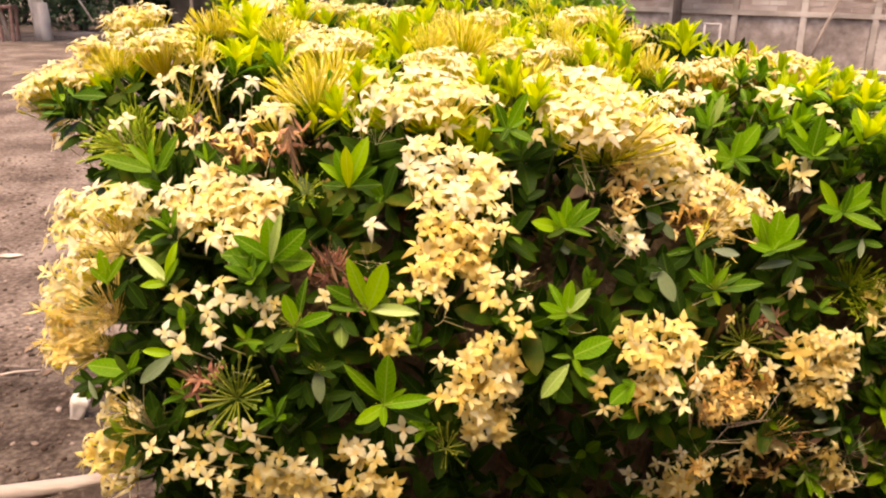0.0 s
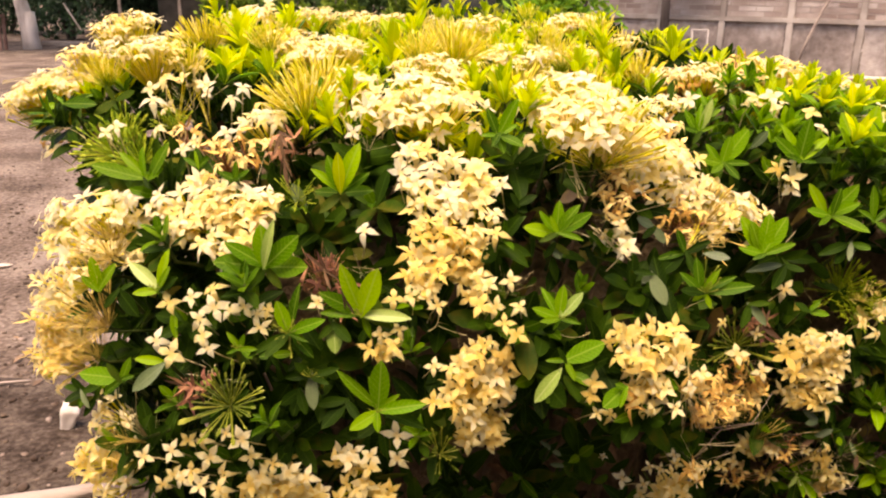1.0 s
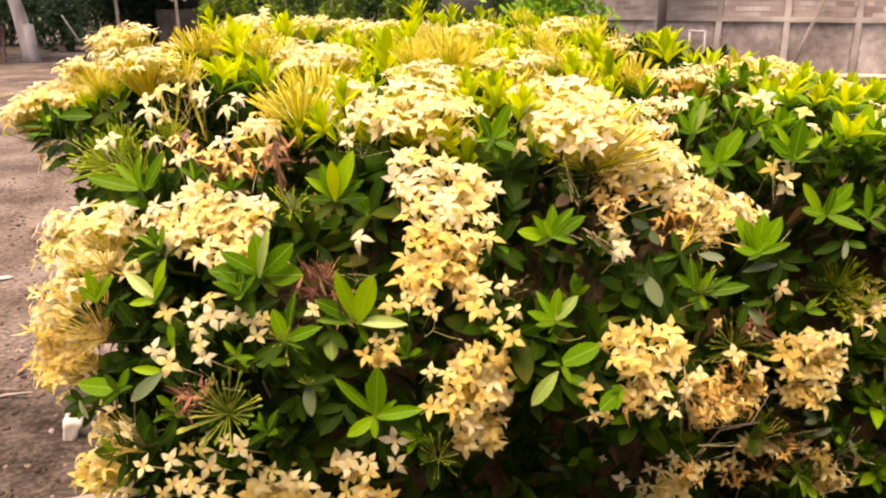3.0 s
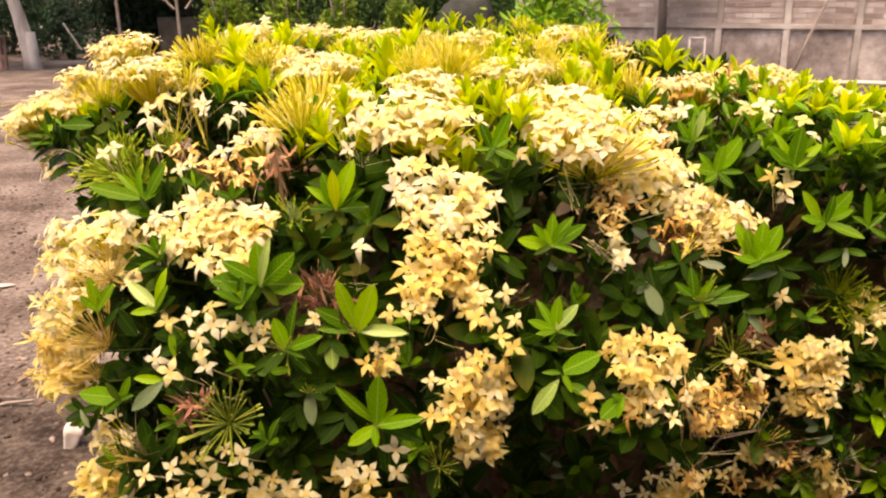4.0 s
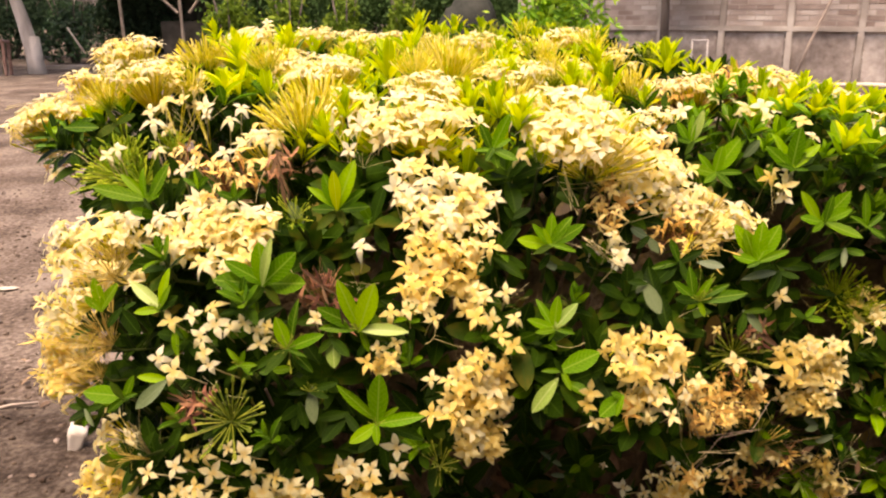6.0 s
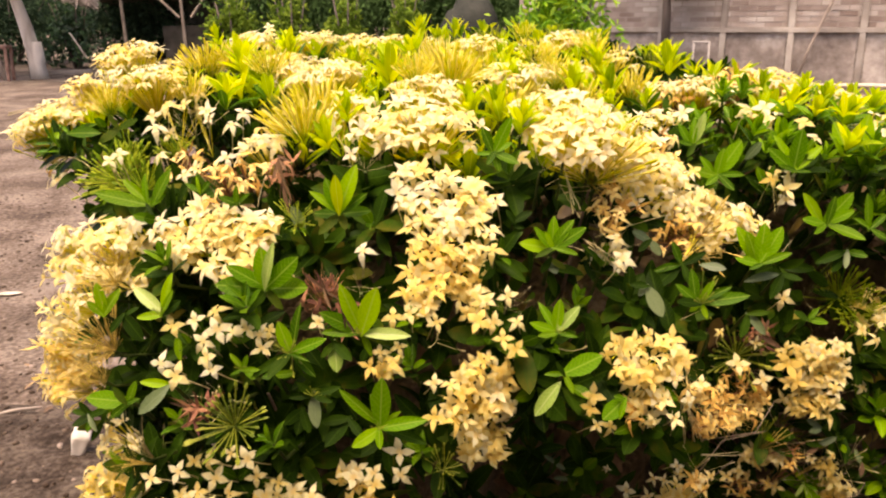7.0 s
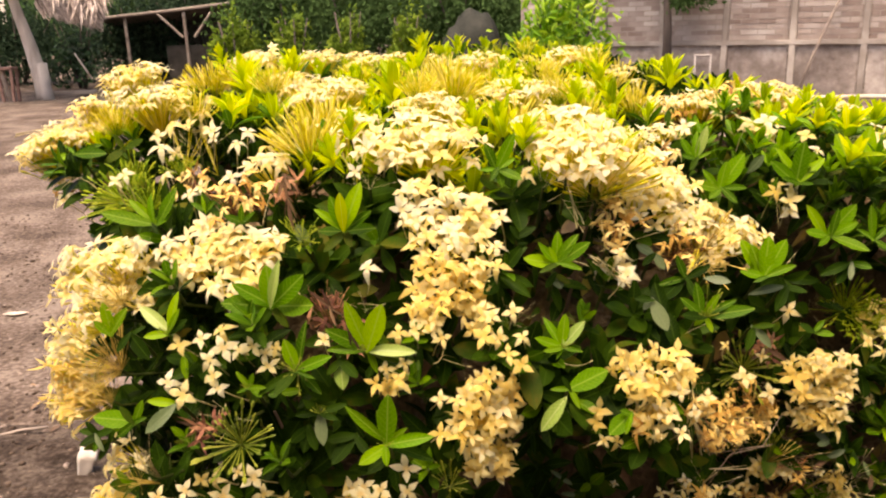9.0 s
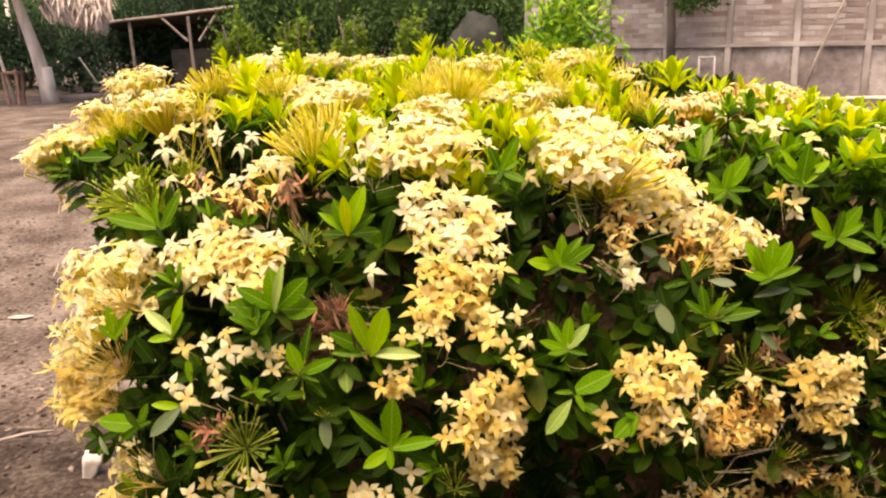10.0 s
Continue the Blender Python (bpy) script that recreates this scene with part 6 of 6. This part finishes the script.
def white_stone():
    bm = bmesh.new()
    bmesh.ops.create_cube(bm, size=1)
    bmesh.ops.subdivide_edges(bm, edges=bm.edges[:], cuts=5, use_grid_fill=True)
    for v in bm.verts:
        v.co = (v.co.lerp(v.co.normalized() * 0.62, 0.45)) * (1 + 0.3 * noise.noise(v.co * 2.6))
        narrow = 0.75 + 0.5 * v.co.z
        v.co.x, v.co.y, v.co.z = v.co.x * 0.054 * narrow + 0.012 * v.co.z, v.co.y * 0.05, v.co.z * 0.085 - 0.02 * v.co.x
    ob = part("edging_stone", bm, WHITE, smooth=True)
    ob.matrix_basis = pose(-1.134, 2.2, 0.045, 6, 12, 20)
    tagged(ob, "whitewashed edging stone at the foot of the hedge", "stone")


white_stone()

# ---- the wall behind ----
WALL_A, WALL_B = Vector((1.2, 13.97, 0)), Vector((9.5, 9.66, 0))
WALL_LONG = (WALL_B - WALL_A).length
WALL_TURN = math.atan2(WALL_B.y - WALL_A.y, WALL_B.x - WALL_A.x)
WALL_M = Matrix.Translation(WALL_A) @ Matrix.Rotation(WALL_TURN, 4, "Z")


def build_wall():
    """Block plinth, brick above, cement posts; x runs along the wall, its seen face is at -y."""
    bm = bmesh.new()
    block(bm, WALL_LONG, 0.14, 2.3, Matrix.Translation((WALL_LONG / 2, 0.1, 1.12)))
    wall = part("wall_back", bm, MORTAR)
    wall.matrix_basis = WALL_M
    tagged(wall, "weathered grey-brown boundary wall, stained cement plinth below, brick above", "wall", kind="structure")
    bm = bmesh.new()
    block(bm, WALL_LONG, 0.2, 0.07, Matrix.Translation((WALL_LONG / 2, 0.06, 0.735)), 0.008)
    part("ledge", bm, RENDERED, wall, "pale cement band")
    r = random.Random(51)
    for k in range(10):
        u = 0.5 + 0.925 * k
        bm = bmesh.new()
        block(bm, 0.09, 0.2, 2.25, pose(u, 0.062, 1.1, 0, r.uniform(-1.2, 1.2), 0), 0.014)
        part("post", bm, RENDERED, wall)
        if u + 0.9 < WALL_LONG:
            bm = bmesh.new()
            bmesh.ops.create_grid(bm, x_segments=24, y_segments=24, size=0.5)
            for v in bm.verts:
                x, z = u + 0.4625 + v.co.x * 0.85, 0.265 + v.co.y * 0.87
                v.co = (x, 0.012 + 0.012 * noise.noise((x * 3, 0, z * 3)) + 0.005 * noise.noise((x * 14, 5, z * 14)), z)
            bmesh.ops.solidify(bm, geom=bm.faces[:], thickness=-0.05)
            part("plinth_panel", bm, BLOCK, wall, smooth=True)
    bm = bmesh.new()
    block(bm, 0.225, 0.1, 0.062)
    v = np.array([tuple(p.co) for p in bm.verts])
    f = [tuple(p.index for p in q.verts) for q in bm.faces]
    bm.free()
    pieces = []
    for row in range(20):
        for k in range(int(WALL_LONG / 0.24)):
            pieces.append(((v, f, [0] * len(f)), pose(0.12 + 0.24 * k + (0.12 if row % 2 else 0), 0.0765 + r.uniform(-0.003, 0.003), 0.81 + 0.075 * row, r.uniform(-1, 1), 0, r.uniform(-1, 1))))
    v, f, s = gather(pieces)
    tagged(link_mesh("brickwork", v, f, BRICK, wall), "dusty red-grey brick courses", kind="stuff")


build_wall()


def pipe_frame():
    """A small goal-like frame of bent pipe in front of the wall."""
    a, b = Vector((3.57, 12.1, 0)), Vector((3.78, 12.05, 0))
    ob = thing("pipe_frame", "small white pipe frame standing before the wall", "pipe frame", at=a)
    for name, pts in (("upright", (a, a + Vector((0, 0, 0.60)))), ("upright", (b, b + Vector((0, 0, 0.60)))), ("crossbar", (a + Vector((-0.01, 0, 0.59)), b + Vector((0.01, 0, 0.59))))):
        bm = bmesh.new()
        tube_between(bm, [p - a for p in pts], [0.016, 0.016], 8)
        part(name, bm, PIPE, ob, smooth=True)


pipe_frame()
stick([(4.93, 11.75, 0.0), (5.1, 11.72, 0.55), (5.33, 11.7, 1.15), (5.56, 11.68, 1.75)], 0.024, SHED_WOOD, "pale thin pole leaning before the wall", "leaning_pole", "pole")
stick([(4.6, 11.2, 0.03), (5.6, 11.1, 0.04), (6.8, 10.6, 0.04)], 0.035, BLEACHED, "long pale pole lying along the wall", "fallen_pole", "pole")


def trunk_object(name, pts, radii, mat, parent=None, sides=12, seed=0):
    bm = bmesh.new()
    tube_between(bm, pts, radii, sides)
    for v in bm.verts:
        v.co += Vector((1, 1, 0)) * 0.25 * radii[0] * noise.noise(v.co * 3 + Vector((seed, 0, 0)))
    return part(name, bm, mat, parent, smooth=True)


SPRAY = (np.array([(0, 0, 0), (-0.22, 0.5, 0.05), (0.22, 0.5, 0.05), (0, 1, -0.1)], float), [(0, 2, 1), (1, 2, 3)], [0, 0])


def crown(name, centre, size, count, leaf, mat, parent, seed, hollow=0.4, blade=None):
    """Leaves in uneven clumps inside an ellipsoid."""
    r = random.Random(seed)
    pieces, clumps = [], []
    for _ in range(max(6, count // 60)):
        d = Vector((r.gauss(0, 1), r.gauss(0, 1), r.gauss(0, 1))).normalized() * r.uniform(hollow, 1.0)
        clumps.append(Vector((d.x * size[0], d.y * size[1], d.z * size[2])))
    for _ in range(count):
        c = r.choice(clumps)
        p = Vector(centre) + c + Vector((r.gauss(0, 0.16) * size[0], r.gauss(0, 0.16) * size[1], r.gauss(0, 0.16) * size[2]))
        axis = Vector((r.uniform(-1, 1), r.uniform(-1, 1), r.uniform(-0.8, 0.6)))
        pieces.append((blade or SPRAY, frame_on(p, axis, r.uniform(0, 6.3), leaf * r.uniform(0.6, 1.3))))
    v, f, s = gather(pieces)
    return link_mesh(name, v, f, mat, parent)


def tree(x, y, h, r_trunk, size, count, leaf, mat, bark, seed, label, lift=0.7, droop=None):
    ob = thing("tree", label, "tree", "trees behind the yard", (x, y, 0))
    r = random.Random(seed)
    lean = r.uniform(-0.15, 0.15)
    trunk_object("trunk", [(0, 0, -0.1), (0.2 * lean, 0, h * 0.3), (lean, 0.05, h * 0.65), (1.3 * lean, 0, h)], [r_trunk * 1.25, r_trunk, r_trunk * 0.8, r_trunk * 0.4], bark, ob, seed=seed)
    for k in range(4):
        a = k * 1.7 + r.uniform(0, 1)
        z0 = h * r.uniform(0.45, 0.8)
        trunk_object("limb", [(lean, 0, z0), (lean + 0.5 * math.cos(a), 0.5 * math.sin(a), z0 + 0.4), (lean + size[0] * 0.7 * math.cos(a), size[1] * 0.7 * math.sin(a), z0 + 0.8)], [r_trunk * 0.5, r_trunk * 0.3, r_trunk * 0.1], bark, ob, 6, seed + k)
    crown("crown", (lean, 0, h * lift + size[2] * 0.4), size, count, leaf, mat, ob, seed)
    if droop:
        crown("low_branch", droop, (0.42, 0.3, 0.26), 900, 0.09, mat, ob, seed + 1, 0.1)
    return ob


def shrub(x, y, size, count, leaf, mat, seed, label, name="shrub", blade=None):
    ob = thing(name, label, "shrub", "", (x, y, 0))
    r = random.Random(seed)
    for k in range(5):
        a = k * 1.256 + r.uniform(-0.3, 0.3)
        trunk_object("branch", [(0.05 * math.cos(a), 0.05 * math.sin(a), -0.05), (size[0] * 0.3 * math.cos(a), size[1] * 0.3 * math.sin(a), size[2] * 0.8), (size[0] * 0.6 * math.cos(a), size[1] * 0.6 * math.sin(a), size[2] * 1.6)], [0.03, 0.02, 0.008], BARK_DARK, ob, 6, seed + k)
    crown("foliage", (0, 0, size[2] * 0.86), size, count, leaf, mat, ob, seed, 0.1, blade)
    return ob


tree(3.26, 12.45, 3.4, 0.062, (1.6, 1.2, 1.2), 2600, 0.16, FAR_LEAF, BARK_DARK, 3, "slim dark-trunked tree standing before the boundary wall", 0.85, droop=(0.22, 0, 1.45))
shrub(1.30, 9.4, (0.62, 0.55, 0.90), 3400, 0.12, BUSH_LEAF, 7, "bright green leafy shrub beyond the hedge", blade=LEAVES[1])
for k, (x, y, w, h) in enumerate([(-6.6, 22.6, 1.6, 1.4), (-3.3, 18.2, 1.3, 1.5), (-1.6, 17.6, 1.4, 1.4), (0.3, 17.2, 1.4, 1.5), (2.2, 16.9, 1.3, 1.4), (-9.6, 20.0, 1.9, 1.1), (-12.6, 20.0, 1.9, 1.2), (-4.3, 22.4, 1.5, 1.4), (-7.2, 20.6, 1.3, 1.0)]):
    # Shrubs left of x = -4 take the darker far-leaf colour.
    shrub(x, y - 1.6, (w, 0.9, h), 7000, 0.12, FAR_LEAF_DARK if x < -4 else FAR_LEAF, 60 + k, "dark green overgrown shrub at the back of the yard")
for k, (x, y, h) in enumerate([(-4.3, 18.6, 5), (-2.2, 18.3, 5.5), (-0.4, 18.0, 5), (1.9, 17.6, 5.5)]):
    tree(x, y, h, 0.08, (2.0, 1.6, 1.6), 2600, 0.2, FAR_LEAF, BARK_DARK, 80 + k, "tall dark-leaved tree behind the yard", 0.8)


for k, (x, y, w, h) in enumerate([(-1.75, 14.6, 0.42, 0.85), (-2.75, 14.9, 0.45, 0.80), (-0.75, 14.9, 0.38, 0.78), (-3.9, 15.2, 0.5, 0.8)]):
    shrub(x, y, (w, 0.4, h), 1500, 0.13, MOSS_LEAF, 130 + k, "mossy green leafy shrub at the back of the yard")


def covered_heap(x, y):
    """A rounded heap under a sagging dark sheet."""
    bm = bmesh.new()
    bmesh.ops.create_icosphere(bm, subdivisions=4, radius=1)
    for v in bm.verts:
        c = v.co.copy()
        grow = 1 + 0.10 * noise.noise(c * 1.7) + 0.035 * noise.noise(c * 6)
        up = max(c.z, -0.05)
        v.co = Vector((c.x * 0.58 * grow * (1.12 - 0.18 * up), c.y * 0.5 * grow, up ** 0.8 * 1.32 * grow if up > 0 else -0.03))
    ob = part("tarpaulin", bm, TARPAULIN, smooth=True)
    ob.matrix_basis = pose(x, y, 0.0)
    tagged(ob, "dark grey tarpaulin draped over a rounded pile", "tarpaulin")


covered_heap(0.42, 14.4)


def old_trunk():
    ob = thing("old_tree", "leaning pale grey tree trunk with a broken stump", "tree", at=(-7.54, 15.3, 0))
    trunk_object("trunk", [(0.0, 0, -0.1), (-0.03, 0, 0.35), (-0.14, 0, 0.9), (-0.30, 0, 1.7), (-0.45, 0, 2.8), (-0.55, 0, 4.0)], [0.16, 0.13, 0.105, 0.095, 0.09, 0.08], BARK_PALE, ob, 14, 2)
    trunk_object("stump", [(0.02, -0.06, -0.1), (0.02, -0.06, 0.3), (0.05, -0.06, 0.64)], [0.13, 0.11, 0.08], BARK_PALE, ob, 12, 5)
    crown("crown", (-0.5, 0, 4.6), (2.0, 1.6, 1.0), 2400, 0.18, FAR_LEAF, ob, 19)


old_trunk()


def thatched_hut():
    """The eave of a thatched roof on two posts, straw hanging over its edge."""
    ob = thing("thatched_hut", "open hut with a ragged grey thatch roof", "hut", at=(-7.2, 14.6, 0))
    r = random.Random(71)
    for x, y in ((-2.6, -0.2), (-2.6, 2.2), (-2.6, 4.0)):
        trunk_object("post", [(x, y, -0.05), (x, y, 2.0)], [0.06, 0.05], BARK_PALE, ob, 8)
    bm = bmesh.new()
    tube_between(bm, [(-2.8, -0.25, 2.05), (-0.6, -0.3, 2.02), (0.5, -0.3, 1.75)], [0.05, 0.05, 0.04], 8)
    part("beam", bm, SHED_WOOD, ob)
    strips = []
    for _ in range(2600):
        t = r.random()
        x = -3.0 + 4.35 * t
        eave = 2.0 - 0.75 * sstep(0.66, 1.0, t)
        up = r.random()
        p = Vector((x, -0.55 + 2.6 * up, eave + 0.25 + 1.5 * up + r.uniform(-0.05, 0.05)))
        d = Vector((0.25 * sstep(0.5, 1, t) + r.uniform(-0.25, 0.25), -0.75, -0.62 + r.uniform(-0.2, 0.2)))
        long = r.uniform(0.3, 0.6)
        strips.append((STRAW, Matrix.Translation(p) @ d.to_track_quat("Y", "Z").to_matrix().to_4x4() @ Matrix.Diagonal((0.03, long, 0.03, 1))))
    for _ in range(2200):
        t, up = r.random(), r.random()
        p = Vector((0.45 + 0.97 * t - 0.12 * up * t, -0.55 + 0.7 * up, 1.42 - 0.25 * t + 0.62 * up * (1 - 0.45 * t) + r.uniform(-0.05, 0.05)))
        d = Vector((0.35 + 0.35 * t + r.uniform(-0.2, 0.2), -0.4, -0.55 + r.uniform(-0.15, 0.15))).normalized()
        long = r.uniform(0.25, 0.5)
        strips.append((STRAW, Matrix.Translation(p - d * long) @ d.to_track_quat("Y", "Z").to_matrix().to_4x4() @ Matrix.Diagonal((0.03, long, 0.03, 1))))
    v, f, s = gather(strips)
    tagged(link_mesh("thatch", v, f, THATCH, ob), "ragged dry straw thatch", kind="stuff")


STRAW = (np.array([(-0.5, 0, 0), (0.5, 0, 0), (0.35, 0.6, 0.2), (-0.35, 0.6, 0.2), (0, 1, 0), (0, 0.3, 0.5)], float), [(0, 1, 2, 3), (3, 2, 4), (0, 1, 5)], [0, 0, 0])
thatched_hut()


def shed():
    """A low open shed: long pale roof edge, posts and braces, dark boards behind."""
    ob = thing("open_shed", "low open wooden shed with a long pale roof edge", "shed", at=(-6.0, 18.0, 0))
    bm = bmesh.new()
    tube_between(bm, [(-1.5, 0, 1.39), (0.0, 0, 1.50), (1.5, 0, 1.63)], [0.034, 0.034, 0.034], 8)
    part("roof_edge", bm, SHED_WOOD, ob)
    bm = bmesh.new()
    block(bm, 3.0, 1.6, 0.05, pose(0, 0.83, 1.36, -10, -4.5, 0), 0.01)
    part("roof", bm, DARK_BOARD, ob)
    for x in (-0.93, 0.35, 1.35):
        bm = bmesh.new()
        block(bm, 0.06, 0.06, 1.5, pose(x, 0.05, 0.72), 0.008)
        part("post", bm, SHED_WOOD, ob)
    for x0, x1 in ((-0.2, 0.3), (0.95, 0.55)):
        bm = bmesh.new()
        tube_between(bm, [(x0, 0.0, 1.45), (x1, 0.0, 0.95)], [0.03, 0.03], 6)
        part("brace", bm, SHED_WOOD, ob)
    for k in range(12):
        bm = bmesh.new()
        block(bm, 0.24, 0.03, 1.25, pose(-1.4 + 0.255 * k, 1.6, 0.62), 0.006)
        part("board", bm, DARK_BOARD, ob)
    for x in (0.3, 1.5):
        bm = bmesh.new()
        block(bm, 1.1, 0.06, 0.7, pose(x, 0.5, 0.42), 0.01)
        part("side_panel", bm, DARK_BOARD, ob)


shed()


def low_board():
    bm = bmesh.new()
    block(bm, 0.85, 0.10, 0.07, None, 0.012)
    ob = part("plank", bm, SHED_WOOD)
    ob.matrix_basis = pose(-7.2, 15.75, 0.05, 0, 0, 6)
    tagged(ob, "long grey plank lying on the ground", "plank")


low_board()


def stool(x, y):
    ob = thing("wooden_stool", "small red-brown wooden stool beside the leaning trunk", "stool", at=(x, y, 0))
    bm = bmesh.new()
    block(bm, 0.30, 0.26, 0.05, pose(0, 0, 0.58), 0.012)
    part("seat", bm, RED_WOOD, ob)
    for dx in (-0.11, 0.11):
        for dy in (-0.09, 0.09):
            bm = bmesh.new()
            block(bm, 0.05, 0.05, 0.58, pose(dx, dy, 0.28, 0, 3 * (1 if dx > 0 else -1), 0), 0.006)
            part("leg", bm, RED_WOOD, ob)


stool(-7.95, 14.85)
stick([(-8.0, 14.9, 0.0), (-8.12, 14.9, 0.7), (-8.25, 14.9, 1.5)], 0.035, BLEACHED, "thin pale pole leaning by the trunk", "pole", "pole")
stick([(-6.5, 15.0, 0.35), (-6.75, 15.0, 0.8)], 0.02, BLEACHED, "thin slanting pole among the green shrubs", "pole", "pole")
shrub(-7.75, 17.4, (0.68, 0.4, 0.82), 1500, 0.13, MID_LEAF, 91, "dark green shrub beside the thatched hut")


def far_woods():
    """The tree line all round the yard."""
    r = random.Random(99)
    v, f = [], []
    n = 220
    for k in range(n):
        a = 2 * math.pi * k / n
        rad = 42 + 3 * noise.noise((math.cos(a) * 4, math.sin(a) * 4, 0))
        for z in (-0.5, 2.0, 4.0, 5.5 + 2.5 * noise.noise((math.cos(a) * 9, math.sin(a) * 9, 3)) + r.uniform(-0.5, 0.5)):
            j = 1.2 * r.uniform(-1, 1)
            v.append(((rad + j) * math.cos(a), (rad + j) * math.sin(a), z))
    for k in range(n):
        m = (k + 1) % n
        for i in range(3):
            f.append((k * 4 + i, m * 4 + i, m * 4 + i + 1, k * 4 + i + 1))
    tagged(link_mesh("backdrop", v, f, FAR_LEAF), "dark green line of distant trees", "woods", kind="structure")


far_woods()


def shade_wall():
    """A plain unseen wall behind the path, added to close the yard and shade the hedge front."""
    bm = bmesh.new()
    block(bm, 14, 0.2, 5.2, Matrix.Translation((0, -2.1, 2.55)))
    tagged(part("wall_rear", bm, RENDERED), "plain grey cement wall, unseen, added behind the path to shade the hedge front", "wall", kind="structure")


shade_wall()
